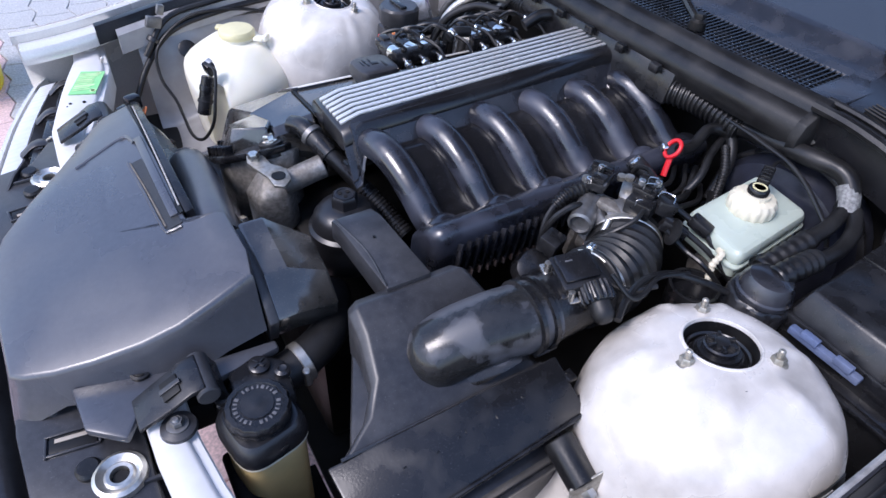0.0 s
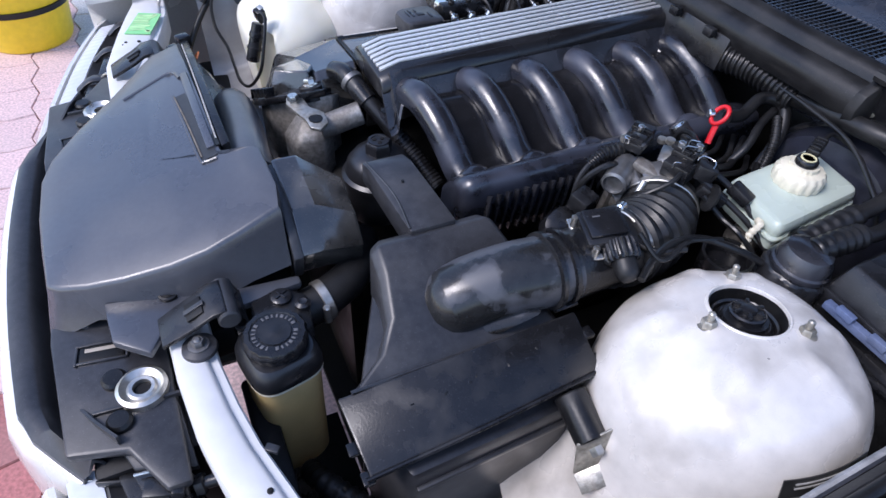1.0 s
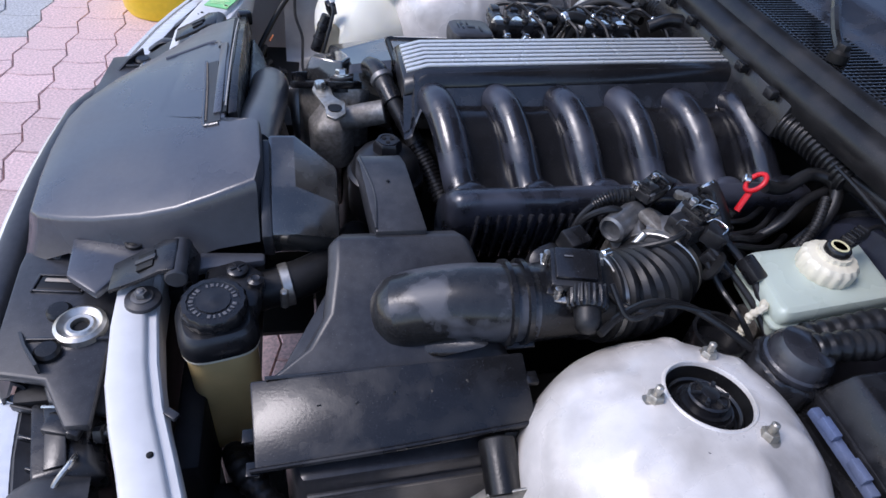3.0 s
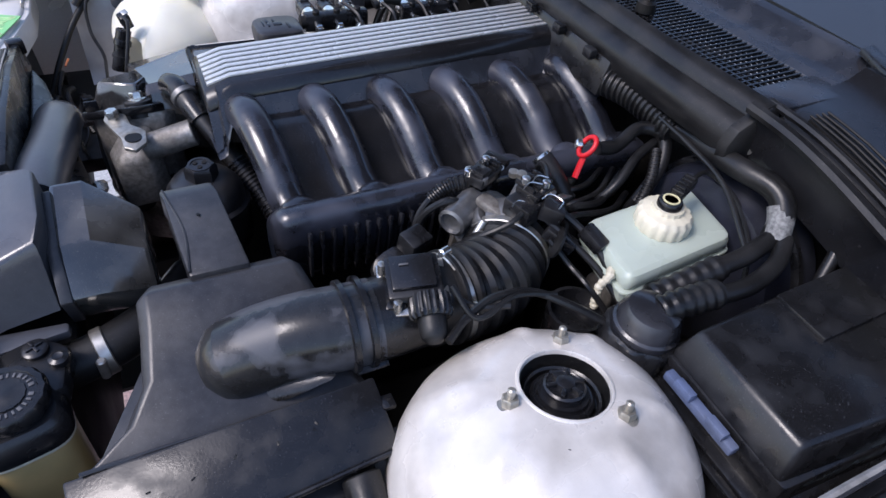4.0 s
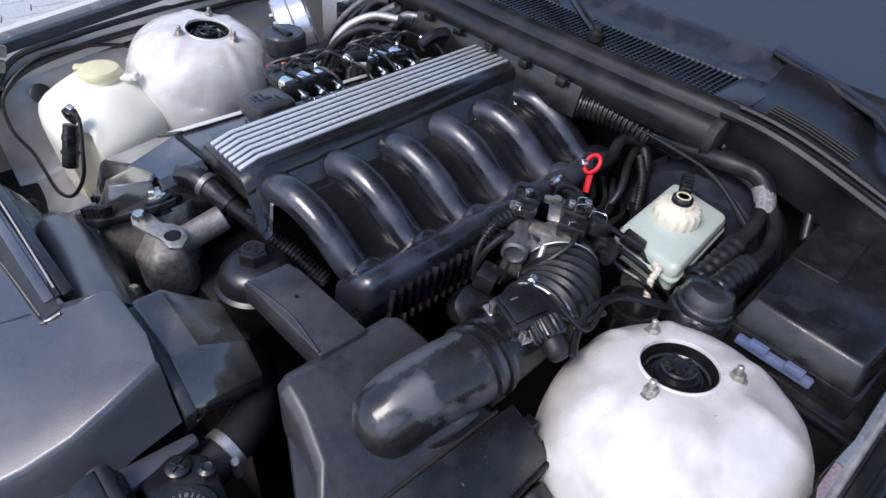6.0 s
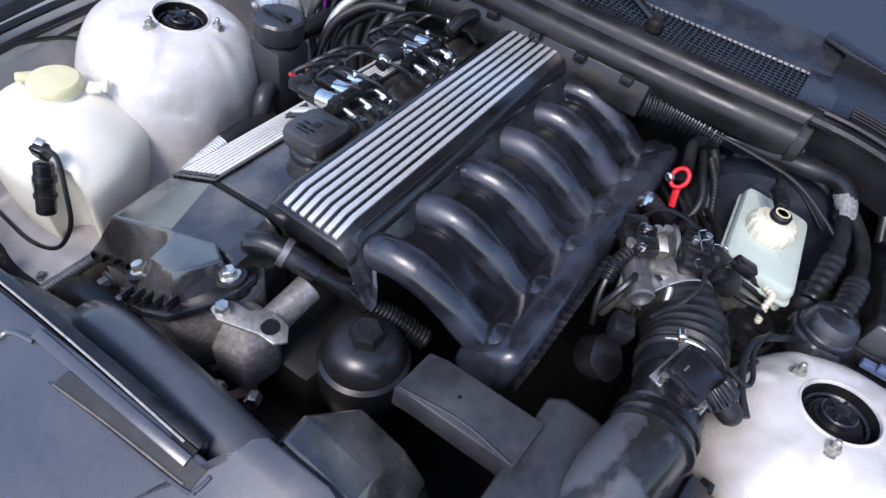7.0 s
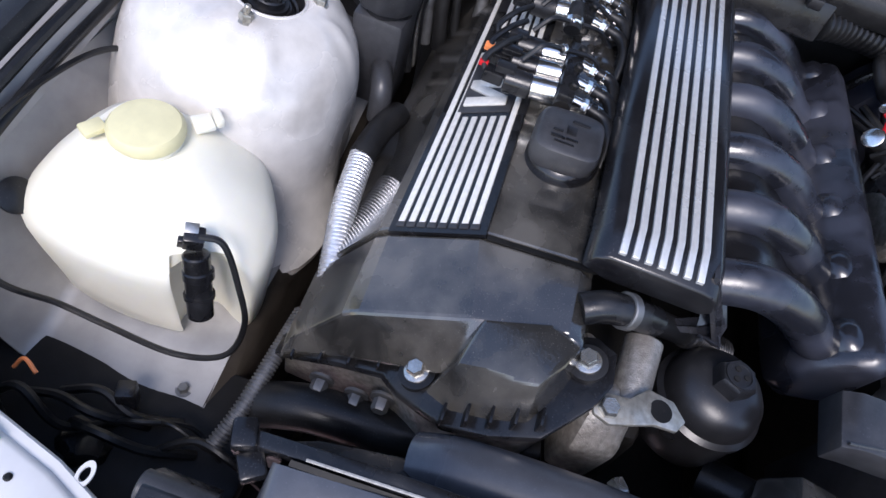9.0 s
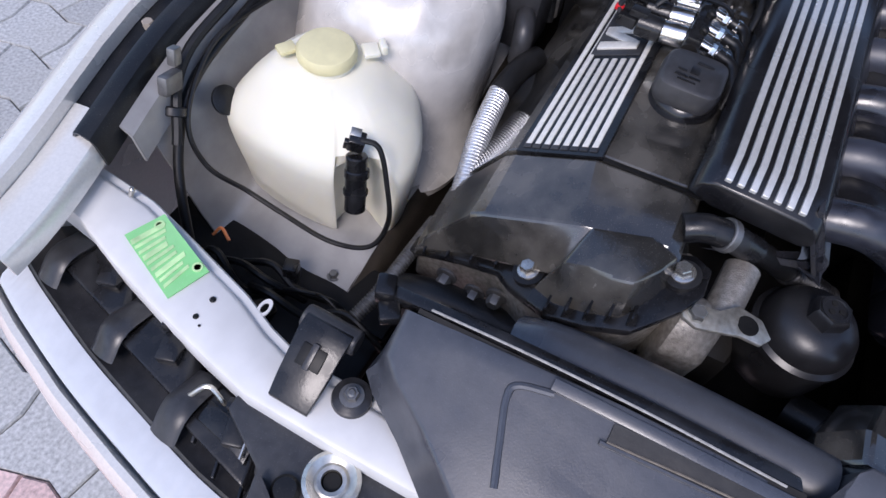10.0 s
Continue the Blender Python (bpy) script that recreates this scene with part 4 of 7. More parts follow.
part("seam", tube([(0.5665, y, scoop_z(0.562, y) + 0.0025) for y in (0.27, 0.18, 0.08, -0.03)], 0.0012, 6), PAPER, scoop, "pale worn seam line")
part("strip_hook", join(box((0.572, 0.318, 0.812), (0.022, 0.018, 0.022), 0.003, (0, 0, 20)), box((0.556, 0.305, 0.806), (0.02, 0.02, 0.014), 0.003, (0, 0, 35))), PLASTIC, scoop, "black hook at the strip's end")
part("bulge", tube([(0.612, 0.19, 0.757), (0.613, 0.16, 0.772), (0.612, 0.10, 0.785), (0.608, 0.04, 0.797), (0.602, -0.02, 0.808), (0.597, -0.075, 0.813)], 0.029, 24, 6, flat=0.95), SCOOP, scoop, "rounded plastic shroud")
part("shroud", slab([(0.585, 0.30, 0.785), (0.60, 0.27, 0.775), (0.66, -0.06, 0.755), (0.585, -0.06, 0.785)], 0.008, 0.003), PLASTIC, scoop, "black fan shroud edge")
part("flange", prism([(0.46, -0.185), (0.52, -0.205), (0.612, -0.212), (0.612, -0.225), (0.54, -0.235), (0.50, -0.225), (0.465, -0.225), (0.44, -0.265), (0.405, -0.235), (0.40, -0.175)], 0.752, 0.764, 0.004), SCOOP, scoop)
for q, r in (((0.485, -0.172, 0.764), 0.013), ((0.468, -0.190, 0.764), 0.011), ((0.469, 0.193, 0.789), 0.012)):
    s = part("screw_seat", lathe([(r, 0), (r, 0.004), (r * 0.75, 0.005), (r * 0.7, 0.003)], q, (q[0], q[1], 2), 24), RUBBER, scoop)
    part("screw", lathe([(r * 0.6, 0), (r * 0.6, 0.004), (0, 0.006)], q, (q[0], q[1], 2), 16), DARK, s)
part("neck", loft([[(x, y, z) for y, z in ((-0.088, 0.845), (-0.168, 0.826), (-0.207, 0.785), (-0.19, 0.74), (-0.08, 0.74), (-0.07, 0.80))] for x in (0.618, 0.650)] + [[(0.70, y, z) for y, z in ((-0.115, 0.815), (-0.17, 0.80), (-0.20, 0.77), (-0.19, 0.73), (-0.11, 0.73), (-0.095, 0.785))]], 0.005), COVER, scoop, "black plastic air duct neck with dust", 20)
part("collar", loft([[(x, 0.5 * (y + 0.13) * 2.06 - 0.13, 0.5 * (z - 0.79) * 2.06 + 0.79) for y, z in ((-0.095, 0.84), (-0.17, 0.824), (-0.207, 0.785), (-0.19, 0.74), (-0.08, 0.74), (-0.07, 0.80))] for x in (0.610, 0.622)], 0.002), GREY_PLASTIC, scoop)

for side in (-1, 1):
    cl = thing("panel_clip", "black plastic clip hooked over the white cross panel", "clip", (0.50, (0.345 if side > 0 else -0.243), 0.757), group="panel clips")
    yc = 0.345 if side > 0 else -0.243
    part("strap", loft([[(x, yc - w, z), (x, yc + w, z), (x, yc + w, z - 0.006), (x, yc - w, z - 0.006)] for x, w, z in ((0.452, 0.020, 0.766), (0.470, 0.022, 0.775), (0.490, 0.023, 0.785), (0.508, 0.024, 0.796), (0.522, 0.024, 0.798), (0.535, 0.024, 0.790), (0.542, 0.024, 0.772))], 0.002), PLASTIC, cl)
    part("roll", cyl((0.524, yc - 0.028, 0.785), (0.524, yc + 0.028, 0.785), 0.012), GREY_PLASTIC, cl)
    part("slot", slab([(0.482, yc - 0.012, 0.7845), (0.482, yc + 0.012, 0.7845), (0.500, yc + 0.012, 0.7935), (0.500, yc - 0.012, 0.7935)], 0.003, 0.0005), DARK, cl)
    part("slot_bar", slab([(0.480, yc - 0.003, 0.7855), (0.480, yc + 0.003, 0.7855), (0.502, yc + 0.003, 0.7965), (0.502, yc - 0.003, 0.7965)], 0.003, 0.0005), GREY_PLASTIC, cl)

# radiator with its tank
rad = thing("radiator", "black radiator behind the front panel", "radiator", (0.56, 0, 0.25))
part("core", box((0.55, 0.0, 0.50), (0.035, 0.50, 0.44), 0.004), DARK, rad)
part("tank", box((0.555, -0.265, 0.52), (0.06, 0.05, 0.46), 0.01), PLASTIC, rad, "black plastic side tank")
exp = thing("coolant_tank", "coolant expansion tank, amber stained with a black screw cap", "coolant tank", (0.57, -0.30, 0.55))
def square_ring(k, z, c=(0.563, -0.302), n=40, p=0.55):
    pts = []
    for i in range(n):
        a = 2 * math.pi * i / n
        u, v = math.copysign(abs(math.cos(a)) ** p, math.cos(a)), math.copysign(abs(math.sin(a)) ** p, math.sin(a))
        pts.append((c[0] + k * (u * 0.97 - v * 0.2), c[1] + k * (v * 0.97 + u * 0.2), z))
    return pts


part("bottle", loft([square_ring(0.034, 0.55), square_ring(0.037, 0.56), square_ring(0.0375, 0.66), square_ring(0.0385, 0.735)], 0.0), AMBER, exp, "amber stained tank")
part("seam", loft([square_ring(0.041, 0.733), square_ring(0.0415, 0.735), square_ring(0.041, 0.737)], 0.0), CAP_CREAM, exp, "pale weld seam")
part("shoulder", loft([square_ring(0.041, 0.736), square_ring(0.042, 0.74), square_ring(0.0415, 0.752), square_ring(0.038, 0.762), square_ring(0.034, 0.766)], 0.0), GLOSS, exp, "black plastic tank top")
part("head", prism([(0.575, -0.30), (0.542, -0.295), (0.548, -0.235), (0.585, -0.222), (0.612, -0.245), (0.606, -0.295)], 0.738, 0.766, 0.006), PLASTIC, exp)
cap = part("cap", lathe([(0.033, 0.0), (0.0345, 0.005), (0.0345, 0.014), (0.032, 0.0175), (0.027, 0.018), (0.026, 0.0165), (0.018, 0.0165), (0.0175, 0.018), (0.005, 0.018), (0.0, 0.0195)], (0.563, -0.300, 0.765), (0.563, -0.300, 2), 64, wave=32, depth=0.025), PLASTIC, exp, "ribbed black screw cap with worn raised print")
for i in range(26):
    a = 2 * math.pi * i / 26
    if i % 9:
        part("print", box((0.563 + 0.022 * math.cos(a), -0.300 + 0.022 * math.sin(a), 0.7818), (0.0045, 0.002 + 0.0015 * (i % 3 == 1), 0.0012), 0.0002, (0, 0, math.degrees(a))), GREY_INK, cap)
part("bleed_screw", join(lathe([(0.012, 0), (0.012, 0.005), (0.009, 0.007), (0, 0.007)], (0.583, -0.243, 0.765), (0.583, -0.243, 2), 24), box((0.583, -0.243, 0.773), (0.016, 0.003, 0.002), 0.0005, (0, 0, 30)), box((0.583, -0.243, 0.773), (0.003, 0.016, 0.002), 0.0005, (0, 0, 30))), GLOSS, exp, "black bleed screw")
part("level_stick", lathe([(0.009, 0), (0.009, 0.006), (0.005, 0.008), (0, 0.006)], (0.603, -0.262, 0.765), (0.603, -0.262, 2), 20), GLOSS, exp)
part("level_stick", lathe([(0.008, 0), (0.008, 0.005), (0.005, 0.006), (0, 0.004)], (0.535, -0.262, 0.76), (0.535, -0.262, 2), 20), GLOSS, exp)
rh = thing("coolant_hose", "thick black rubber coolant hose with a steel clamp", "hose", (0.63, -0.2, 0.7))
part("hose", tube([(0.595, -0.235, 0.72), (0.64, -0.225, 0.725), (0.69, -0.19, 0.72), (0.73, -0.10, 0.68)], 0.024, 16), RUBBER, rh)
part("clamp", lathe([(0.0255, 0), (0.0265, 0.001), (0.0265, 0.011), (0.0255, 0.012)], (0.628, -0.229, 0.7235), (0.64, -0.2265, 0.7245), 28), STEEL, rh, "steel hose clamp")
part("clamp_screw", cyl((0.632, -0.255, 0.715), (0.632, -0.253, 0.74), 0.005), STEEL, rh)


# ---------- engine ----------
eng = thing("engine", "straight-six petrol engine with black covers, leaning to one side", "engine", (1.0, 0.1, 0.2))
part("block", prism([(0.72, -0.05), (1.36, -0.05), (1.36, 0.30), (0.72, 0.30)], 0.2, 0.72, 0.02, top=[(0.72, -0.02), (1.36, -0.02), (1.36, 0.33), (0.72, 0.33)]), DARK, eng, "oily dark engine block")


def cover_ring(x):
    """Section of the valve cover: from the exhaust flange over the strips' face to the intake flange."""
    pts = [(0.352, 0.665), (0.352, 0.69), (0.336, 0.715), (0.298, 0.782), (0.286, 0.793), (0.206, 0.836), (0.198, 0.837), (0.112, 0.846), (0.098, 0.838), (0.085, 0.79), (0.085, 0.74)]
    return [(x, y, z) for y, z in pts]


rear_cover = part("valve_cover", loft([cover_ring(0.805), cover_ring(1.365)], 0.003), COVER, eng, "black plastic valve cover", 16)
front_rings = [
    [(0.694, 0.349, 0.672), (0.694, 0.347, 0.684), (0.695, 0.338, 0.690), (0.697, 0.310, 0.706), (0.697, 0.296, 0.714), (0.690, 0.20, 0.768), (0.692, 0.19, 0.774), (0.712, 0.11, 0.818), (0.716, 0.095, 0.826), (0.72, 0.075, 0.828), (0.72, 0.072, 0.80)],
    [(0.706, 0.350, 0.672), (0.706, 0.349, 0.688), (0.708, 0.340, 0.70), (0.712, 0.298, 0.772), (0.713, 0.284, 0.783), (0.724, 0.19, 0.822), (0.726, 0.182, 0.823), (0.735, 0.11, 0.838), (0.735, 0.097, 0.833), (0.735, 0.08, 0.82), (0.735, 0.078, 0.76)],
    [(0.798, *p[1:]) for p in cover_ring(0.798)],
]
fc = part("front_cover", loft(front_rings, 0.003), COVER, eng, "smooth dark grey front part of the valve cover", 16)
part("seam", slab([(0.798, 0.20, 0.8385), (0.803, 0.20, 0.8385), (0.803, 0.098, 0.848), (0.798, 0.098, 0.848)], 0.003, 0), DARK, eng)


def flange_z(y):
    return 0.825 - 0.558 * (y - 0.087)


# chain-case hump and flange at the front
hump_low = [(0.676, 0.205), (0.661, 0.180), (0.658, 0.150), (0.660, 0.120), (0.690, 0.101), (0.722, 0.088), (0.735, 0.12), (0.725, 0.185)]
hump_top = [(0.688, 0.190, 0.800), (0.683, 0.165, 0.822), (0.678, 0.145, 0.832), (0.678, 0.126, 0.842), (0.700, 0.110, 0.846), (0.722, 0.100, 0.846), (0.735, 0.125, 0.842), (0.726, 0.180, 0.826)]
part("front_hump", loft([[(x, y, flange_z(y) - 0.006) for x, y in hump_low], hump_top], 0.003), COVER, eng, "faceted timing cover hump", 16)
fl = [(0.697, 0.356), (0.694, 0.288), (0.688, 0.245), (0.673, 0.228), (0.660, 0.205), (0.647, 0.180), (0.645, 0.145), (0.650, 0.108), (0.670, 0.088), (0.684, 0.075), (0.705, 0.064), (0.735, 0.064), (0.75, 0.08), (0.75, 0.30), (0.72, 0.356)]
part("flange", loft([[(x, y, flange_z(y) - 0.016) for x, y in fl], [(x, y, flange_z(y) - 0.003) for x, y in fl]], 0.003), PLASTIC, eng, "black gasket flange")
inner = [(x + 0.012, y * 0.97 + 0.005) for x, y in fl]
part("head_face", loft([[(x, y, 0.60) for x, y in inner], [(x, y, flange_z(y) - 0.015) for x, y in inner]], 0.004), ALU, eng, "dirty cast cylinder head front")
for q in ((0.685, 0.30, 0.672), (0.683, 0.262, 0.672), (0.682, 0.236, 0.690), (0.684, 0.243, 0.650)):
    part("head_bolt", join(hexagon(q, (q[0] - 0.012, q[1], q[2]), 0.0085), lathe([(0.013, 0), (0.013, 0.003)], (q[0] + 0.004, q[1], q[2]), (q[0] - 1, q[1], q[2]), 20)), DULL_STEEL, eng, "dirty zinc bolt")
for q in ((0.691, 0.216, 0.758), (0.72, 0.087, 0.829)):
    d = Vector((-0.05, 0.35, 1)).normalized()
    p = Vector(q)
    s = part("bolt_seat", lathe([(0.0165, -0.02), (0.017, 0), (0.013, 0.001)], p, p + d, 28), RUBBER, eng)
    part("bolt", join(lathe([(0.0115, 0), (0.0115, 0.003), (0.009, 0.004)], p, p + d, 24), hexagon(p + d * 0.003, p + d * 0.012, 0.0085)), STEEL, s, "bright zinc flange bolt")
for i in range(5):
    y = 0.185 - 0.018 * i
    part("rib", box((0.655 + 0.002 * i, y, flange_z(y) + 0.004), (0.016, 0.0025, 0.016), 0.0006), PLASTIC, eng)
for i in range(4):
    y = 0.335 - 0.028 * i
    part("rib", box((0.695, y, flange_z(y) + 0.003), (0.010, 0.0025, 0.010), 0.0006), PLASTIC, eng)


# long strips along the valve cover, on its slanted face
def cover_pt(x, s, lift=0.0):
    """s runs from the outer edge (0) to the inner edge (1) of the strips' face."""
    a, b = Vector((x, 0.283, 0.7955)), Vector((x, 0.206, 0.8365))
    n = Vector((0, 0.047, 0.088)).normalized()
    return a.lerp(b, s) + n * lift


def strip_on(x0, x1, s0, s1, x0b=None):
    x0b = x0 if x0b is None else x0b
    low = [cover_pt(x0, s0), cover_pt(x1, s0), cover_pt(x1, s1), cover_pt(x0b, s1)]
    hi = [cover_pt(x0, s0, 0.003), cover_pt(x1, s0, 0.003), cover_pt(x1, s1, 0.003), cover_pt(x0b, s1, 0.003)]
    return loft([low, hi], 0.0006)


part("strip_panel", loft([[cover_pt(0.80, -0.06, -0.004), cover_pt(1.33, -0.06, -0.004), cover_pt(1.33, 1.06, -0.004), cover_pt(0.80, 1.06, -0.004)], [cover_pt(0.80, -0.06, 0.0015), cover_pt(1.33, -0.06, 0.0015), cover_pt(1.33, 1.06, 0.0015), cover_pt(0.80, 1.06, 0.0015)]], 0), PLASTIC, eng)
for i in range(8):
    s = 0.02 + i * 0.1235
    if i in (0, 7):
        part("strip", strip_on(0.812, 1.30, s, s + 0.072), CREAM_STRIP, eng, "worn silver trim strip")
    elif i == 1:
        part("strip", strip_on(0.812, 1.10, s, s + 0.072), CREAM_STRIP, eng, "worn silver trim strip")
    else:
        part("strip", strip_on(0.812, 0.972, s, s + 0.072), CREAM_STRIP, eng, "worn silver trim strip")
        part("strip", strip_on(1.09, 1.30, s, s + 0.072), CREAM_STRIP, eng, "worn silver trim strip")
    part("strip_end", strip_on(0.806, 0.812, s - 0.01, s + 0.09), GREY_PLASTIC, eng)
em = part("emblem_plate", loft([[cover_pt(x, s, -0.001) for x, s in ((0.98, 0.16), (1.085, 0.16), (1.085, 0.86), (0.98, 0.86))], [cover_pt(x, s, 0.0032) for x, s in ((0.98, 0.16), (1.085, 0.16), (1.085, 0.86), (0.98, 0.86))]], 0.001), GREY_PLASTIC, eng, "dark plate with raised silver shapes")
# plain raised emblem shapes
for x, s0, s1, w in ((0.997, 0.22, 0.78, 0.007), (1.030, 0.22, 0.78, 0.007)):
    part("emblem_bar", loft([[cover_pt(x - w, s0, 0.003), cover_pt(x + w, s0, 0.003), cover_pt(x + w, s1, 0.003), cover_pt(x - w, s1, 0.003)], [cover_pt(x - w, s0, 0.006), cover_pt(x + w, s0, 0.006), cover_pt(x + w, s1, 0.006), cover_pt(x - w, s1, 0.006)]], 0.0005), CREAM_STRIP, em, "pale raised bar")
part("emblem_bar", loft([[cover_pt(x, s, h) for x, s in ((1.022, 0.24), (1.036, 0.24), (1.006, 0.74), (0.992, 0.74))] for h in (0.003, 0.006)], 0.0005), CREAM_STRIP, em, "pale raised bar")

# oil filler cap
oc = thing("oil_filler_cap", "square black plastic oil filler cap with worn raised print", "oil cap", (0.925, 0.155, 0.845))
part("base", lathe([(0.037, -0.006), (0.0375, 0.006), (0.036, 0.010), (0.033, 0.013)], (0.925, 0.153, 0.842), (0.925, 0.160, 0.942), 36), GLOSS, oc, "black rubber filler neck")
ocap = part("grip", loft([[(0.925 + q * u, 0.157 + q * v, z - 0.05 * q * v) for u, v in [(math.copysign(abs(math.cos(a)) ** 0.45, math.cos(a)), math.copysign(abs(math.sin(a)) ** 0.45, math.sin(a))) for a in [2 * math.pi * i / 40 for i in range(40)]]] for q, z in ((0.030, 0.852), (0.0335, 0.858), (0.0345, 0.872), (0.0325, 0.879), (0.029, 0.8815))], 0.0), GREY_PLASTIC, oc)
for i, (u, v, a, b) in enumerate(((-0.013, 0.012, 0.004, 0.014), (-0.013, -0.002, 0.003, 0.012), (-0.004, 0.013, 0.003, 0.01), (0.0, 0.0, 0.012, 0.010), (0.014, -0.008, 0.004, 0.018), (-0.02, 0.005, 0.002, 0.02))):
    part("print", box((0.925 + u, 0.157 + v, 0.8822 - 0.05 * v), (a, b, 0.0012), 0.0003), PLASTIC, ocap)

# cover over the injectors with seven silver strips
rail = thing("injector_cover", "black ribbed engine cover with seven silver strips", "engine cover", (1.05, 0.04, 0.83))


def rail_ring(x, dz=0.0, dx=0.0):
    z = 0.884 + 0.022 * (x - 0.80) / 0.5 + dz
    return [(x - dx, 0.116, z - 0.022), (x, 0.108, z - 0.006), (x, 0.098, z), (x, 0.012, z), (x, 0.000, z - 0.003), (x - dx, -0.006, z - 0.010), (x - dx, -0.010, z - 0.020), (x - dx, -0.006, z - 0.025), (x, 0.0, z - 0.03), (x, 0.09, z - 0.03)]


part("shell", loft([rail_ring(0.797, -0.010), rail_ring(0.83), rail_ring(1.31)], 0.0025), GLOSS, rail)
for i in range(7):
    y = 0.089 - i * 0.0118
    z0, z1 = 0.884 + 0.022 * 0.042 / 0.5, 0.884 + 0.022
    a, b = y + 0.0033, y - 0.0033
    part("strip", loft([[(0.803, a, 0.8745), (0.803, b, 0.8745), (0.803, b, 0.8795), (0.803, a, 0.8795)], [(0.832, a, z0 - 0.002), (0.832, b, z0 - 0.002), (0.832, b, z0 + 0.0022), (0.832, a, z0 + 0.0022)], [(1.302, a, z1 - 0.002), (1.302, b, z1 - 0.002), (1.302, b, z1 + 0.0022), (1.302, a, z1 + 0.0022)]], 0.0006), STRIP, rail, "brushed silver trim strip")
rows = []
for i in range(181):
    x = 0.797 + 0.513 * i / 180
    d = min(abs(x - (0.842 + 0.091 * k)) for k in range(6))
    arch = 1 / (1 + (d / 0.027) ** 8)
    z = 0.884 + 0.022 * (x - 0.80) / 0.5 - (0.010 if x < 0.81 else 0)
    e = 0.94 - 0.40 * arch
    rows.append([(x, 0.003 - 0.046 * u, z - 0.002 - 0.064 * u - 0.006 * u * u) for u in (0, 0.1, e * 0.35, e * 0.7, e * 0.93)] + [(x, 0.003 - 0.046 * e - 0.004, z - 0.002 - 0.064 * e - 0.006 * e * e), (x, 0.003 - 0.046 * e + 0.004, z - 0.004 - 0.064 * e)])
part("skirt", sheet(rows, 0.004), SKIRT, rail, "black skirt with an arch over each runner")
# intake manifold
man = thing("intake_manifold", "black plastic intake manifold with six curved runners", "intake manifold", (1.08, -0.12, 0.72))
for i in range(6):
    x = 0.842 + 0.091 * i
    pts = [(x - 0.006, 0.02, 0.838), (x - 0.005, -0.02, 0.856), (x - 0.002, -0.050, 0.860), (x + 0.003, -0.082, 0.850), (x + 0.008, -0.113, 0.831), (x + 0.013, -0.140, 0.808), (x + 0.017, -0.164, 0.795), (x + 0.019, -0.186, 0.787)]
    part("runner", tube(pts, 0.0218, 24, 6, flat=1.0), RUNNER, man, "glossy black curved runner")
    if i < 5:
        part("web", sheet([[(x + k + s, y, z - 0.003 * math.sin(math.pi * k / 0.09) + 0.003 * noise.noise(Vector((x * 9 + k * 30, y * 40, 3)))) for k in (0.002, 0.018, 0.03, 0.045, 0.06, 0.073, 0.089)] for y, z, s in ((0.0, 0.838, -0.006), (-0.03, 0.855, -0.004), (-0.05, 0.857, -0.002), (-0.07, 0.851, 0.001), (-0.09, 0.838, 0.005), (-0.11, 0.823, 0.008), (-0.135, 0.806, 0.012), (-0.17, 0.80, 0.015))], 0.004), GLOSS, man, "dull black web between runners")
for i in range(6):
    x = 0.862 + 0.091 * i
    part("knuckle", lathe([(0.026, -0.02), (0.0245, -0.008), (0.020, 0.000), (0.012, 0.0035), (0, 0.0045)], (x, -0.184, 0.8225), (x, -0.194, 0.86), 24), RUNNER, man, "rounded boss where a runner meets the plenum")


def log_ring(x, k=1.0):
    c = (-0.175, 0.79)
    pts = [(-0.140, 0.785), (-0.156, 0.806), (-0.172, 0.822), (-0.190, 0.835), (-0.206, 0.836), (-0.215, 0.824), (-0.210, 0.77), (-0.198, 0.73), (-0.16, 0.715), (-0.135, 0.73)]
    return [(x, c[0] + (y - c[0]) * k, c[1] + (z - c[1]) * k) for y, z in pts]


part("plenum", loft([log_ring(0.826, 0.72), log_ring(0.838, 0.97), log_ring(0.86), log_ring(1.30), log_ring(1.335, 0.9)], 0.006), RUNNER, man, "ribbed black plenum chamber")
for i in range(16):
    x = 0.862 + 0.0135 * i
    part("plenum_rib", loft([[(x - 0.0018, -0.206, 0.808), (x - 0.0018, -0.2235, 0.818), (x - 0.0018, -0.215, 0.742), (x - 0.0018, -0.198, 0.735)], [(x + 0.0018, -0.206, 0.808), (x + 0.0018, -0.2235, 0.818), (x + 0.0018, -0.215, 0.742), (x + 0.0018, -0.198, 0.735)]], 0.0006), SKIRT, man)

# throttle, bellows, air meter
th = thing("throttle_body", "cast aluminium throttle body with black plastic connectors", "throttle", (1.04, -0.25, 0.75))


def TP(name, bm, material, parent, label=""):
    """A throttle part, moved to where the throttle sits."""
    return part(name, place(bm, Matrix.Translation((0.034, -0.035, 0.004))), material, parent, label)


TP("housing", cyl((1.03, -0.205, 0.79), (1.045, -0.275, 0.80), 0.042), ALU, th)
TP("flange", box((1.035, -0.225, 0.795), (0.10, 0.014, 0.095), 0.01, (10, 0, -10)), ALU, th)
TP("barrel", cyl((0.995, -0.235, 0.80), (1.015, -0.248, 0.835), 0.02), DULL_STEEL, th, "round metal throttle barrel")
TP("sensor", join(box((1.048, -0.268, 0.862), (0.05, 0.035, 0.022), 0.003, (0, 0, 20)), box((1.056, -0.262, 0.876), (0.034, 0.03, 0.010), 0.003, (0, 0, 20))), PLASTIC, th, "black throttle sensor")
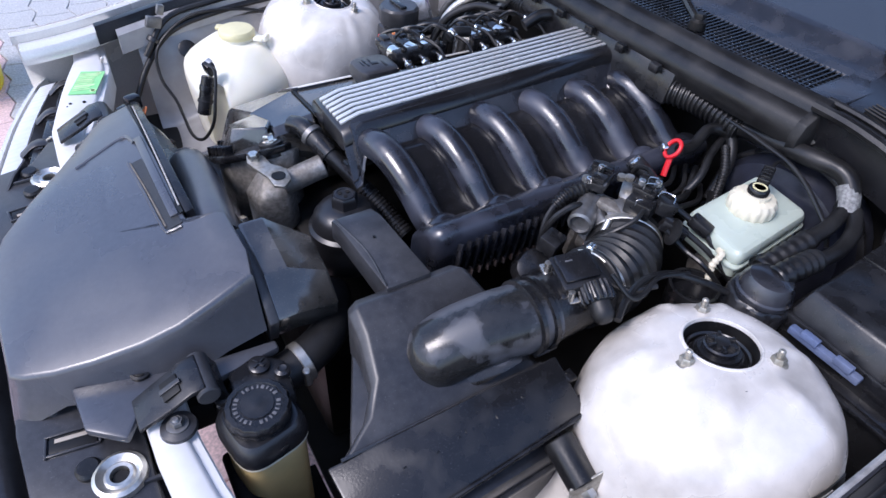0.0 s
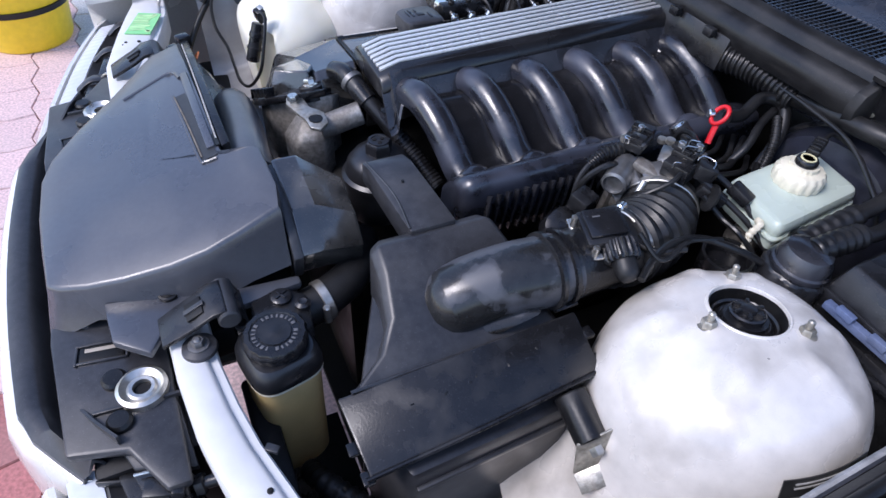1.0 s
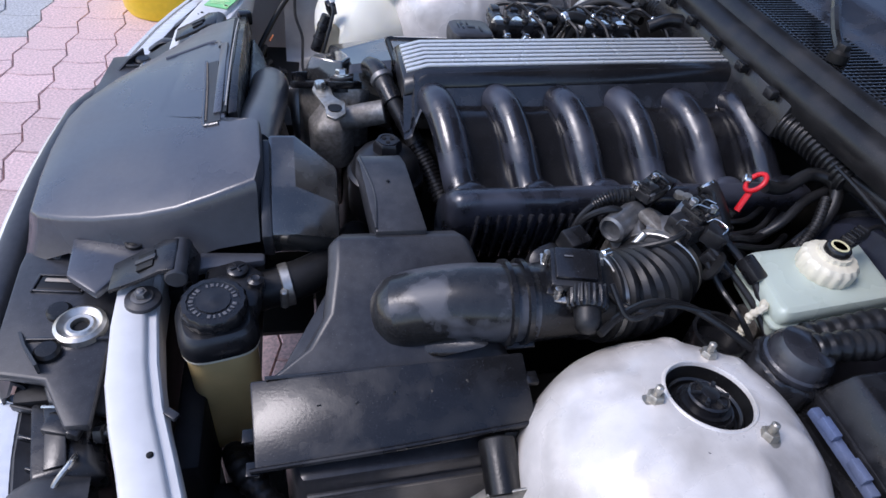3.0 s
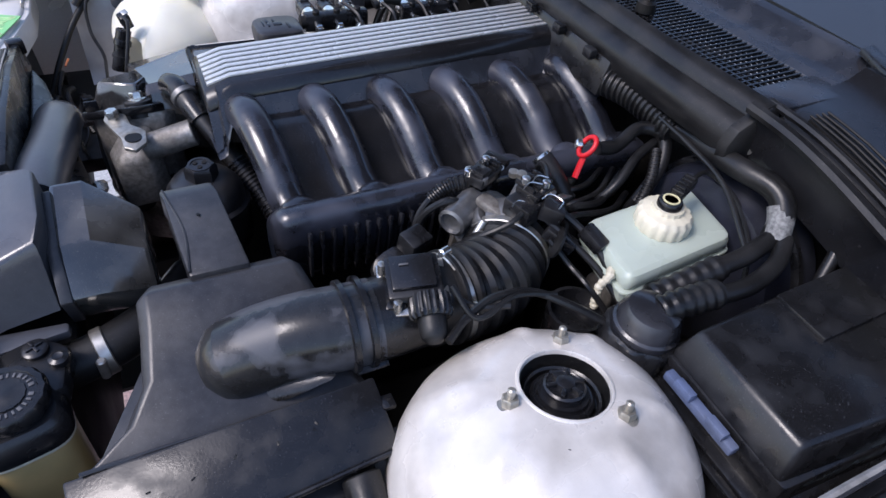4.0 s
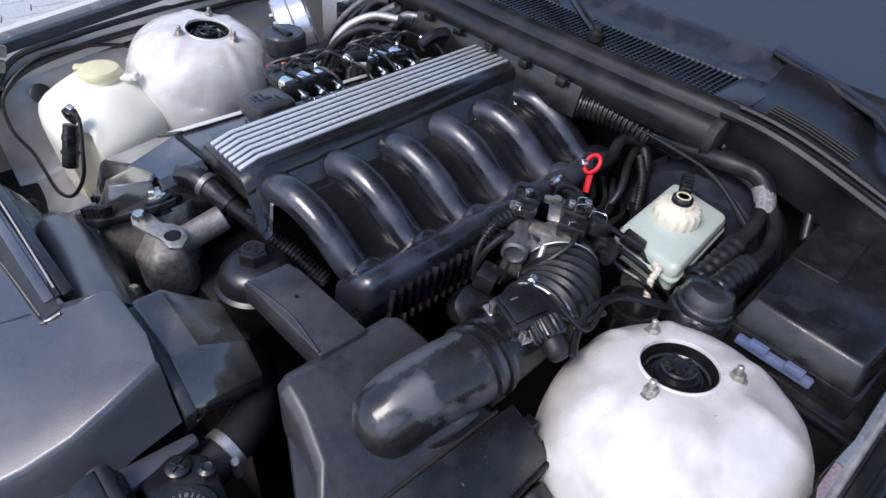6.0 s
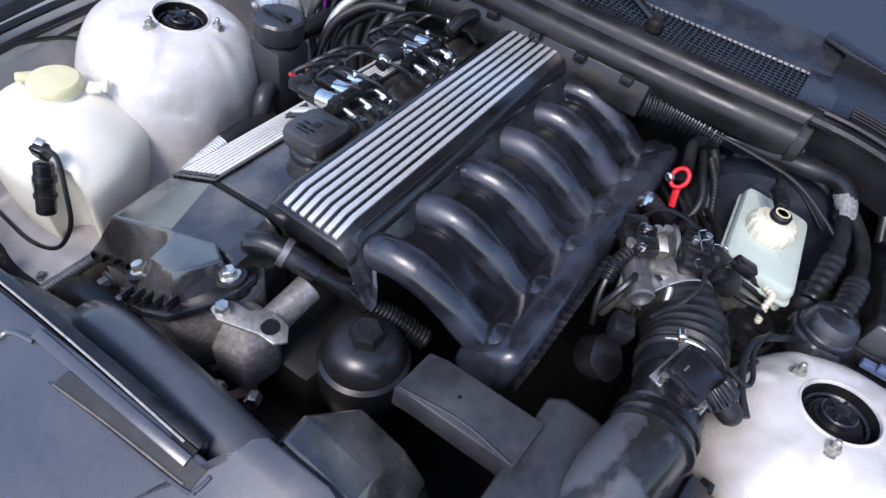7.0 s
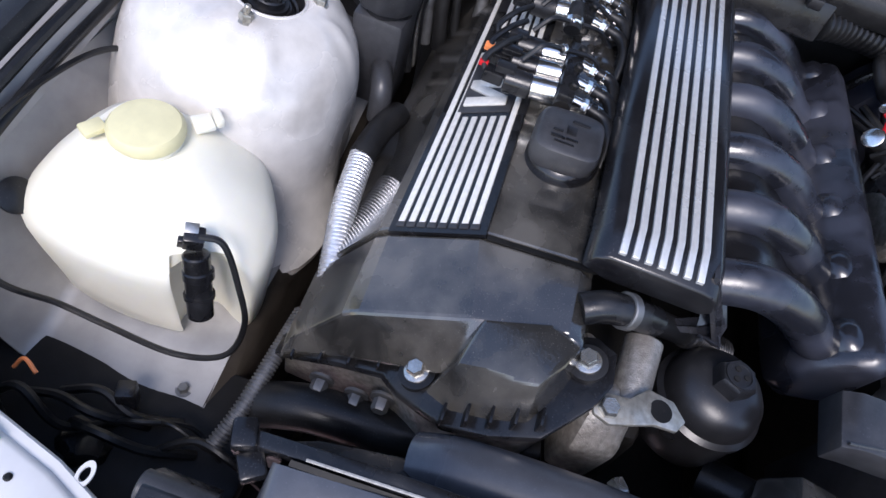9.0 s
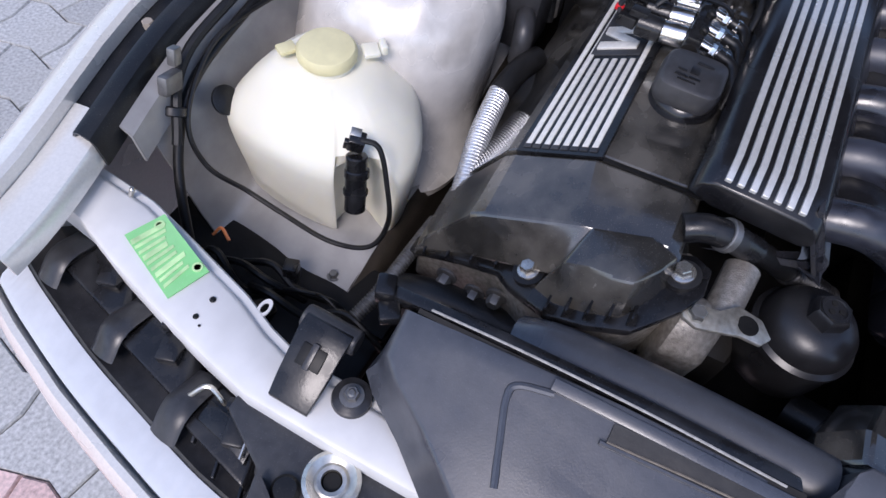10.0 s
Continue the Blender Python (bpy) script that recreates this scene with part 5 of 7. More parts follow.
TP("plug", join(box((1.035, -0.192, 0.852), (0.034, 0.026, 0.022), 0.003, (0, 0, 35)), box((1.05, -0.187, 0.864), (0.016, 0.03, 0.01), 0.002, (0, 0, 35))), PLASTIC, th, "black cable plug")
TP("clip_wire", tube([(1.015, -0.21, 0.862), (1.03, -0.215, 0.866), (1.05, -0.205, 0.866), (1.045, -0.19, 0.866)], 0.0007, 6), BRIGHT, th)
TP("lever", slab([(1.06, -0.255, 0.845), (1.09, -0.235, 0.855), (1.07, -0.21, 0.85), (1.05, -0.225, 0.84)], 0.004, 0.001), STEEL, th)
for q in ((1.01, -0.198, 0.866), (1.058, -0.215, 0.864), (1.062, -0.225, 0.868)):
    TP("screw", lathe([(0.006, -0.004), (0.006, 0.002), (0.003, 0.003), (0, 0.002)], q, (q[0], q[1], 2), 14), STEEL, th)

for i in range(4):
    TP("sensor_rib", box((1.042 + 0.009 * i, -0.262 + 0.003 * i, 0.883), (0.004, 0.026, 0.005), 0.001, (0, 0, 20)), PLASTIC, th)
TP("arm", box((1.02, -0.250, 0.846), (0.018, 0.05, 0.012), 0.003, (10, 0, 25)), ALU, th, "cast arm")
TP("bracket", slab([(1.000, -0.262, 0.842), (1.018, -0.272, 0.850), (1.035, -0.245, 0.858), (1.015, -0.232, 0.848)], 0.004, 0.001), DULL_STEEL, th)
TP("stop_screw", cyl((0.985, -0.268, 0.832), (0.998, -0.262, 0.848), 0.0045), STEEL, th)
TP("connector", box((1.062, -0.290, 0.866), (0.026, 0.022, 0.020), 0.003, (0, 15, -35)), PLASTIC, th, "black three-pin connector")
TP("spring_clip", tube([(1.052, -0.281, 0.878), (1.064, -0.279, 0.880), (1.072, -0.292, 0.878), (1.062, -0.300, 0.876)], 0.0007, 6), BRIGHT, th)
TP("cap", lathe([(0.015, -0.006), (0.0165, 0), (0.0165, 0.008), (0.011, 0.010), (0.010, 0.006), (0, 0.006)], (1.000, -0.240, 0.818), (0.985, -0.262, 0.832), 28), DULL_STEEL, th, "round metal throttle cap")
TP("idle_valve", join(lathe([(0.0, 0), (0.0165, 0.001), (0.0165, 0.05), (0.013, 0.052), (0.0125, 0.047), (0, 0.047)], (1.012, -0.214, 0.836), (0.962, -0.246, 0.834), 28)), DULL_STEEL, th, "grey cast idle valve")
TP("valve_plug", join(box((1.02, -0.212, 0.868), (0.04, 0.024, 0.012), 0.002, (0, 0, 28)), box((1.012, -0.217, 0.877), (0.016, 0.018, 0.008), 0.001, (0, 0, 28)), box((1.032, -0.206, 0.877), (0.008, 0.02, 0.008), 0.001, (0, 0, 28))), PLASTIC, th, "black valve plug")
for q, l in (((1.046, -0.27, 0.888), 0.012), ((1.06, -0.262, 0.888), 0.010), ((1.03, -0.276, 0.872), 0.010)):
    TP("clip_wire", tube([(q[0] - l, q[1], q[2]), (q[0], q[1] + 0.006, q[2] + 0.001), (q[0] + l, q[1], q[2])], 0.0007, 6), BRIGHT, th)
for q in ((1.012, -0.225, 0.872), (1.036, -0.20, 0.874), (1.07, -0.272, 0.874)):
    TP("bolt", join(lathe([(0.0055, -0.004), (0.0055, 0.003), (0.003, 0.0045), (0, 0.003)], q, (q[0], q[1], 2), 16)), DULL_STEEL, th)
TP("lead", tube([(1.075, -0.29, 0.862), (1.09, -0.31, 0.85), (1.10, -0.335, 0.838), (1.105, -0.36, 0.82)], 0.0045, 8), RUBBER, th)
TP("lead_plug", box((1.098, -0.325, 0.846), (0.018, 0.03, 0.016), 0.003, (20, 0, 20)), PLASTIC, th)
for q in ((1.000, -0.212, 0.876), (1.024, -0.206, 0.8835), (1.044, -0.258, 0.8885), (1.064, -0.268, 0.886)):
    TP("stud", join(lathe([(0.0045, -0.004), (0.0045, 0.003), (0.003, 0.004), (0, 0.004)], q, (q[0], q[1], 2), 14)), BRIGHT, th)
for i in range(5):
    TP("plug_rib", box((1.004 + 0.007 * i, -0.219 + 0.0036 * i, 0.8765), (0.0025, 0.022, 0.004), 0.0005, (0, 0, 28)), PLASTIC, th)
TP("cable_wheel", lathe([(0.020, 0), (0.024, 0.001), (0.0215, 0.005), (0.024, 0.009), (0.020, 0.010), (0.006, 0.010), (0.006, 0.0)], (1.068, -0.232, 0.842), (1.088, -0.262, 0.846), 36), DULL_STEEL, th, "throttle cable wheel")
TP("vacuum_hose", tube([(0.992, -0.222, 0.842), (0.972, -0.222, 0.850), (0.952, -0.214, 0.832), (0.945, -0.205, 0.80)], 0.0045, 8), RUBBER, th)
TP("wire", tube([(1.028, -0.285, 0.868), (1.010, -0.290, 0.862), (0.985, -0.282, 0.846), (0.965, -0.262, 0.82)], 0.003, 8), RUBBER, th)
TP("wire", tube([(1.075, -0.255, 0.88), (1.088, -0.232, 0.876), (1.10, -0.205, 0.86), (1.11, -0.19, 0.83)], 0.0035, 8), RUBBER, th)
TP("gasket", lathe([(0.050, 0), (0.0535, 0.001), (0.0535, 0.006), (0.050, 0.007)], (1.046, -0.262, 0.802), (1.06, -0.235, 0.802), 40), PLASTIC, th, "black flange ring")
bel = thing("intake_bellows", "ribbed black rubber intake bellows with steel clamps", "intake hose", (1.0, -0.3, 0.75))
part("bellows", tube([(0.958, -0.352, 0.812), (0.995, -0.348, 0.808), (1.03, -0.335, 0.806), (1.058, -0.312, 0.806)], 0.0475, 32, 8, ribs=7, rib=0.055), RUBBER, bel)
part("cuff", tube([(0.938, -0.354, 0.814), (0.965, -0.351, 0.811)], 0.045, 32, 4), RUBBER, bel)
part("cuff", tube([(1.05, -0.318, 0.806), (1.07, -0.298, 0.806)], 0.05, 32, 4), RUBBER, bel)
part("clamp", lathe([(0.0475, 0), (0.0487, 0.001), (0.0487, 0.010), (0.0475, 0.011)], (0.962, -0.352, 0.811), (0.98, -0.350, 0.810), 40), STEEL, bel, "steel worm-drive clamp")
part("clamp", lathe([(0.050, 0), (0.0512, 0.001), (0.0512, 0.009), (0.050, 0.010)], (1.054, -0.314, 0.806), (1.07, -0.298, 0.806), 40), STEEL, bel, "steel worm-drive clamp")
part("clamp_screw", cyl((0.962, -0.335, 0.858), (0.974, -0.33, 0.857), 0.005), BRIGHT, bel)

maf = thing("air_mass_meter", "black plastic air mass meter with a round plug", "air meter", (0.92, -0.352, 0.78))
part("pipe", tube([(0.875, -0.358, 0.816), (0.945, -0.354, 0.814)], 0.041, 32, 4), PLASTIC, maf)
part("block", box((0.923, -0.358, 0.860), (0.052, 0.048, 0.014), 0.003, (8, -4, -14)), PLASTIC, maf, "black sensor block")
part("lid", box((0.922, -0.357, 0.8685), (0.042, 0.038, 0.007), 0.002, (8, -4, -14)), GLOSS, maf, "glossy sensor lid with worn print")
for u, v in ((-0.006, 0.008), (0.006, -0.004), (0.008, -0.011)):
    part("print", box((0.922 + u, -0.357 + v, 0.8723 + v * 0.14), (0.009, 0.002, 0.0008), 0.0002, (8, -4, -14)), GREY_INK, maf)
part("plate", box((0.923, -0.360, 0.850), (0.066, 0.060, 0.004), 0.001, (8, -4, -14)), STEEL, maf, "thin metal gasket plate")
part("plug", lathe([(0.014, 0), (0.0195, 0.001), (0.0205, 0.006), (0.0205, 0.020), (0.018, 0.023)], (0.930, -0.378, 0.856), (0.921, -0.418, 0.838), 72, wave=36, depth=0.09), PLASTIC, maf, "knurled black plug ring")
part("boot", lathe([(0.0135, 0.020), (0.0135, 0.034), (0.012, 0.041), (0.007, 0.046), (0, 0.047)], (0.930, -0.378, 0.856), (0.921, -0.418, 0.838), 28), RUBBER, maf, "rubber plug boot")
part("plug_lead", tube([(0.940, -0.352, 0.862), (0.956, -0.375, 0.846), (0.968, -0.400, 0.848), (1.0, -0.412, 0.85)], 0.0036, 8), RUBBER, maf)
part("side_ear", join(box((0.897, -0.372, 0.851), (0.014, 0.016, 0.006), 0.002, (8, -4, -14)), box((0.950, -0.345, 0.853), (0.014, 0.016, 0.006), 0.002, (8, -4, -14))), PLASTIC, maf)
for q in ((0.90, -0.335, 0.864), (0.945, -0.345, 0.862), (0.899, -0.38, 0.858), (0.946, -0.385, 0.855)):
    part("screw", lathe([(0.004, -0.012), (0.004, 0.002), (0, 0.003)], q, (q[0], q[1], 2), 12), STEEL, maf)

# air filter box
fb = thing("air_filter_box", "dark grey plastic air filter box with scuffed lid", "air filter box", (0.73, -0.38, 0.5))


def lid_ring(y, z, x0, x1, low):
    return [(x0, y, low), (x0, y, z - 0.01), (x0 + 0.01, y, z), (x1 - 0.01, y, z), (x1, y, z - 0.01), (x1, y, low)]


part("lid", loft([lid_ring(-0.252, 0.826, 0.688, 0.832, 0.76), lid_ring(-0.268, 0.833, 0.682, 0.838, 0.755), lid_ring(-0.30, 0.822, 0.680, 0.846, 0.75), lid_ring(-0.34, 0.797, 0.672, 0.856, 0.745), lid_ring(-0.368, 0.779, 0.650, 0.862, 0.742), lid_ring(-0.392, 0.768, 0.612, 0.868, 0.74)], 0.003), GREY_PLASTIC, fb, "dark grey curved lid")
part("side", prism([(0.69, -0.255), (0.835, -0.255), (0.865, -0.40), (0.62, -0.40)], 0.56, 0.765, 0.006), GREY_PLASTIC, fb)
lower = part("filter_tray", loft([[(0.600, -0.391, 0.764), (0.866, -0.409, 0.802), (0.872, -0.47, 0.765), (0.606, -0.476, 0.742)], [(0.602, -0.388, 0.752), (0.864, -0.406, 0.788), (0.870, -0.465, 0.752), (0.608, -0.470, 0.73)]], 0.003), PLASTIC, fb, "black flap of the filter tray")
part("tray_body", prism([(0.625, -0.40), (0.858, -0.40), (0.850, -0.475), (0.645, -0.482)], 0.50, 0.728, 0.008), GREY_PLASTIC, fb)
for k in range(5):
    part("flap_wear", box((0.665 + 0.035 * k, -0.432 - 0.004 * (k % 2), 0.7745 + 0.0048 * k), (0.004, 0.002, 0.0008), 0.0002, (-25, -8, 30 * k)), DARK, fb)
part("flap_lip", tube([(0.602, -0.474, 0.7435), (0.73, -0.473, 0.7545), (0.868, -0.468, 0.7665)], 0.0026, 8), PLASTIC, fb)
part("lid_seam", tube([(0.615, -0.3925, 0.7685), (0.74, -0.3935, 0.770), (0.864, -0.394, 0.771)], 0.002, 6), GREY_PLASTIC, fb)
part("tray_rib", box((0.75, -0.481, 0.70), (0.20, 0.006, 0.008), 0.002, (0, 0, 2)), GREY_PLASTIC, fb)
for x, y, z in ((0.872, -0.43, 0.785), (0.876, -0.455, 0.768), (0.600, -0.44, 0.745), (0.604, -0.47, 0.738)):
    part("latch", box((x, y, z), (0.012, 0.014, 0.006), 0.001), PLASTIC, fb)
tb = part("outlet_pipe", tube([(0.757, -0.334, 0.786), (0.785, -0.340, 0.800), (0.82, -0.348, 0.811), (0.855, -0.356, 0.816), (0.885, -0.358, 0.817)], 0.041, 32, 8), WORN, fb, "round dark grey outlet pipe with bare worn patch")
part("pipe_blend", loft([[(0.757 - 0.030 * u + 0.115 * v, -0.334 + 0.052 * w * (1 - 0.45 * u) - 0.016 * v, 0.760 + 0.052 * v - 0.002 * u) for v, w in ((0.0, -0.8), (0.3, -1.0), (0.7, -1.0), (0.7, 1.0), (0.3, 1.0), (0.0, 0.8))] for u in (0.0, 0.5, 1.0)], 0.004), WORN, fb, "moulded saddle under the pipe")
part("pipe_end", lathe([(0.041, 0), (0.039, -0.012), (0.031, -0.024), (0.016, -0.032), (0, -0.034)], (0.757, -0.334, 0.786), (0.785, -0.340, 0.800), 32), WORN, fb)
for x in (0.853, 0.870):
    part("pipe_band", lathe([(0.042, 0), (0.0452, 0.001), (0.0452, 0.006), (0.042, 0.007)], (x, -0.357, 0.8175), (x + 0.1, -0.359, 0.819), 36), PLASTIC, fb)
part("pipe_clip", join(box((0.872, -0.385, 0.785), (0.03, 0.014, 0.01), 0.002, (30, 0, 0)), box((0.882, -0.375, 0.778), (0.02, 0.022, 0.006), 0.001, (30, 0, 0))), PLASTIC, fb, "black spring clip")
arm = thing("cold_air_duct", "flat dark grey plastic duct arm", "air duct", (0.745, -0.19, 0.8))
part("arm", loft([[(0.722, -0.130, 0.842), (0.776, -0.134, 0.846), (0.778, -0.134, 0.815), (0.722, -0.13, 0.812)], [(0.725, -0.15, 0.844), (0.780, -0.154, 0.848), (0.782, -0.154, 0.812), (0.725, -0.15, 0.81)], [(0.733, -0.262, 0.836), (0.790, -0.264, 0.838), (0.79, -0.264, 0.80), (0.733, -0.262, 0.80)]], 0.003), GREY_PLASTIC, arm)
part("edge", tube([(0.726, -0.135, 0.8455), (0.738, -0.20, 0.8405), (0.7345, -0.258, 0.837)], 0.0014, 6), GREY_PLASTIC, arm)
part("plug", lathe([(0.002, 0), (0.002, 0.001), (0, 0.0012)], (0.755, -0.185, 0.8445), (0.755, -0.185, 2), 10), DARK, arm)

# oil filter housing
of = thing("oil_filter_housing", "black domed oil filter housing with a hexagon cap", "oil filter", (0.772, -0.06, 0.6))
ax0, ax1 = (0.772, -0.060, 0.70), (0.772, -0.058, 0.80)
part("dome", lathe([(0.047, 0), (0.050, 0.004), (0.0515, 0.03), (0.050, 0.055), (0.053, 0.056), (0.053, 0.064), (0.048, 0.068), (0.045, 0.082), (0.036, 0.094), (0.022, 0.099), (0.0, 0.10)], ax0, ax1, 48), GLOSS, of)
part("hex_cap", hexagon((0.772, -0.059, 0.795), (0.772, -0.0585, 0.816), 0.0195), GLOSS, of, "hexagon nut moulded in the cap")
part("hex_disc", lathe([(0.014, 0), (0.014, 0.002), (0.011, 0.0022), (0.0105, 0.001), (0, 0.001)], (0.772, -0.0585, 0.8155), (0.772, -0.0585, 2), 24), GLOSS, of)
for a in (0.4, 2.5, 4.6):
    part("pip", lathe([(0.003, 0), (0.003, 0.0012), (0, 0.0014)], (0.772 + 0.006 * math.cos(a), -0.0585 + 0.006 * math.sin(a), 0.8165), (0.772 + 0.006 * math.cos(a), -0.0585 + 0.006 * math.sin(a), 2), 10), DARK, of)

# thermostat housing in front of the head
tsh = thing("thermostat_housing", "dirty cast aluminium thermostat housing with lifting eye", "thermostat housing", (0.70, 0.04, 0.65))
part("casting", loft([[(0.672, 0.075, 0.71), (0.676, 0.03, 0.70), (0.72, 0.02, 0.71), (0.738, 0.035, 0.71), (0.73, 0.085, 0.71)], [(0.668, 0.072, 0.768), (0.676, 0.028, 0.768), (0.72, 0.020, 0.785), (0.735, 0.035, 0.79), (0.73, 0.085, 0.79)], [(0.69, 0.07, 0.80), (0.695, 0.045, 0.80), (0.715, 0.04, 0.805), (0.725, 0.05, 0.805), (0.722, 0.075, 0.805)]], 0.006), ALU, tsh)
part("flange", box((0.715, 0.11, 0.765), (0.035, 0.10, 0.05), 0.008, (-15, 0, 0)), ALU, tsh)
part("sleeve", cyl((0.715, 0.034, 0.790), (0.778, 0.030, 0.806), 0.0175), ALU, tsh, "dull grey metal solenoid sleeve")
eye_line = [(0.680, 0.074), (0.692, 0.078), (0.702, 0.066), (0.706, 0.044), (0.722, 0.028), (0.720, 0.004), (0.706, -0.008), (0.694, 0.000), (0.692, 0.020), (0.682, 0.044), (0.676, 0.060)]
part("lifting_eye", loft([[(x, y, 0.813 + 0.1 * y) for x, y in eye_line], [(x, y, 0.818 + 0.1 * y) for x, y in eye_line]], 0.0012), OLD_ZINC, tsh, "zinc lifting eye")
part("eye_hole", lathe([(0.010, 0), (0.010, 0.001), (0.007, 0.001), (0, 0.0008)], (0.706, 0.016, 0.8195), (0.706, 0.016, 2), 20), DARK, tsh)
part("bolt", hexagon((0.688, 0.063, 0.822), (0.687, 0.064, 0.834), 0.0085), STEEL, tsh, "zinc bolt")
for q in ((0.655, 0.045, 0.735), (0.672, 0.01, 0.73)):
    part("bolt", hexagon(q, (q[0] - 0.012, q[1] - 0.006, q[2] + 0.004), 0.009), STEEL, tsh, "zinc bolt")
pipe = thing("solenoid_cable", "black plastic breather pipe with hose clip", "pipe", (0.8, 0.0, 0.8))
part("elbow", tube([(0.762, 0.104, 0.838), (0.770, 0.085, 0.843), (0.777, 0.062, 0.839), (0.79, 0.03, 0.822)], 0.0145, 16), PLASTIC, pipe)
part("hose", tube([(0.785, 0.042, 0.829), (0.805, 0.005, 0.803), (0.825, -0.03, 0.775), (0.845, -0.075, 0.745)], 0.0125, 14), RUBBER, pipe)
part("sleeve", tube([(0.818, -0.02, 0.785), (0.835, -0.05, 0.762), (0.852, -0.09, 0.735)], 0.0138, 14, ribs=16, rib=0.05), PLASTIC, pipe, "corrugated conduit")
part("clip", lathe([(0.016, 0), (0.0172, 0.001), (0.0172, 0.008), (0.016, 0.009)], (0.775, 0.068, 0.841), (0.782, 0.050, 0.834), 24), DULL_STEEL, pipe, "spring hose clip")

# ---------- things at the left of the bay ----------
br = thing("brake_fluid_reservoir", "pale green brake fluid reservoir with a cream cap", "brake reservoir", (1.22, -0.37, 0.78))
q4 = [(1.137, -0.330), (1.128, -0.428), (1.292, -0.412), (1.306, -0.315)]
ctr = (1.216, -0.371)
def shrink(k):
    return rounded([(ctr[0] + (x - ctr[0]) * k, ctr[1] + (y - ctr[1]) * k) for x, y in q4], 0.014)
part("tank", prism(shrink(0.95), 0.806, 0.828, 0.006), PALE_GREEN, br)
part("weld_seam", prism(shrink(1.02), 0.826, 0.831, 0.002), PALE_GREEN, br)
part("upper_tank", prism(shrink(0.99), 0.830, 0.851, 0.007, top=shrink(0.95)), PALE_GREEN, br)
bc = part("cap", lathe([(0.030, 0), (0.031, 0.003), (0.031, 0.016), (0.027, 0.021), (0.018, 0.023), (0.0175, 0.028), (0.0, 0.028)], (1.218, -0.367, 0.851), (1.218, -0.367, 2), 96, wave=32, depth=0.04), CAP_CREAM, br, "cream screw cap with ribs")
part("neck", lathe([(0.024, -0.004), (0.024, 0.002)], (1.218, -0.367, 0.851), (1.218, -0.367, 2), 32), CAP_CREAM, br)
part("sensor", lathe([(0.0135, 0), (0.0135, 0.007), (0.012, 0.009), (0.0, 0.009)], (1.218, -0.367, 0.878), (1.218, -0.367, 2), 28), PLASTIC, bc, "black level sensor")
part("sensor_ring", lathe([(0.0095, 0), (0.0095, 0.001), (0.0075, 0.001), (0.0075, 0)], (1.218, -0.367, 0.887), (1.218, -0.367, 2), 24), YELLOWED, bc)
part("plug", join(box((1.245, -0.355, 0.888), (0.04, 0.016, 0.013), 0.003, (0, 0, 25)), *[box((1.232 + 0.008 * i, -0.361 + 0.0037 * i, 0.8955), (0.004, 0.012, 0.004), 0.001, (0, 0, 25)) for i in range(4)]), PLASTIC, br, "black cable plug")
part("lead", tube([(1.26, -0.348, 0.888), (1.29, -0.345, 0.89), (1.31, -0.38, 0.87), (1.30, -0.43, 0.84)], 0.003, 8), RUBBER, br)
booster = thing("brake_booster", "black painted round brake booster on the bulkhead", "brake booster", (1.37, -0.36, 0.64))
part("shell", lathe([(0.10, 0), (0.12, 0.01), (0.122, 0.045), (0.112, 0.08), (0.06, 0.095), (0, 0.10)], (1.39, -0.36, 0.76), (1.26, -0.36, 0.76), 40), BOOSTER, booster, "blue-black painted shell")
part("rim", lathe([(0.123, 0), (0.128, 0.003), (0.128, 0.010), (0.123, 0.013)], (1.352, -0.36, 0.76), (1.26, -0.36, 0.76), 48), PLASTIC, booster)
part("master_cylinder", cyl((1.30, -0.365, 0.775), (1.15, -0.375, 0.775), 0.022), ALU, booster, "cast master cylinder")

fx = thing("fuse_box", "black plastic fuse box with a closed lid", "fuse box", (1.23, -0.58, 0.7))
lidp = [(1.120, -0.505), (1.117, -0.643), (1.262, -0.655), (1.272, -0.645), (1.30, -0.652), (1.352, -0.60), (1.352, -0.492)]
part("tray", prism([(1.105, -0.490), (1.105, -0.665), (1.34, -0.665), (1.36, -0.60), (1.36, -0.49)], 0.70, 0.828, 0.006), PLASTIC, fx, "black tray")
part("body", prism([(1.118, -0.500), (1.118, -0.648), (1.30, -0.656), (1.355, -0.60), (1.355, -0.492)], 0.82, 0.860, 0.004), PLASTIC, fx)
lid = part("lid", prism(lidp, 0.858, 0.893, 0.005, top=[(1.135, -0.512), (1.133, -0.634), (1.255, -0.645), (1.266, -0.632), (1.295, -0.640), (1.345, -0.595), (1.345, -0.500)]), PLASTIC, fx, "smooth black lid")
part("raised_panel", prism([(1.235, -0.507), (1.235, -0.565), (1.342, -0.562), (1.342, -0.503)], 0.891, 0.8975, 0.002), PLASTIC, lid)
part("scoop", box((1.325, -0.628, 0.872), (0.05, 0.02, 0.018), 0.006), PLASTIC, lid)
part("clip", box((1.109, -0.563, 0.853), (0.010, 0.085, 0.010), 0.002), BLUE, fx, "blue-grey plastic lid clip")
for y in (-0.545, -0.585):
    part("clip_lug", box((1.104, y, 0.862), (0.008, 0.02, 0.009), 0.001), BLUE, fx)
part("rail", box((1.098, -0.578, 0.826), (0.008, 0.17, 0.006), 0.001, (0, 0, 0)), PLASTIC, fx)

fx.location.z -= 0.022  # it sits low on the inner wing

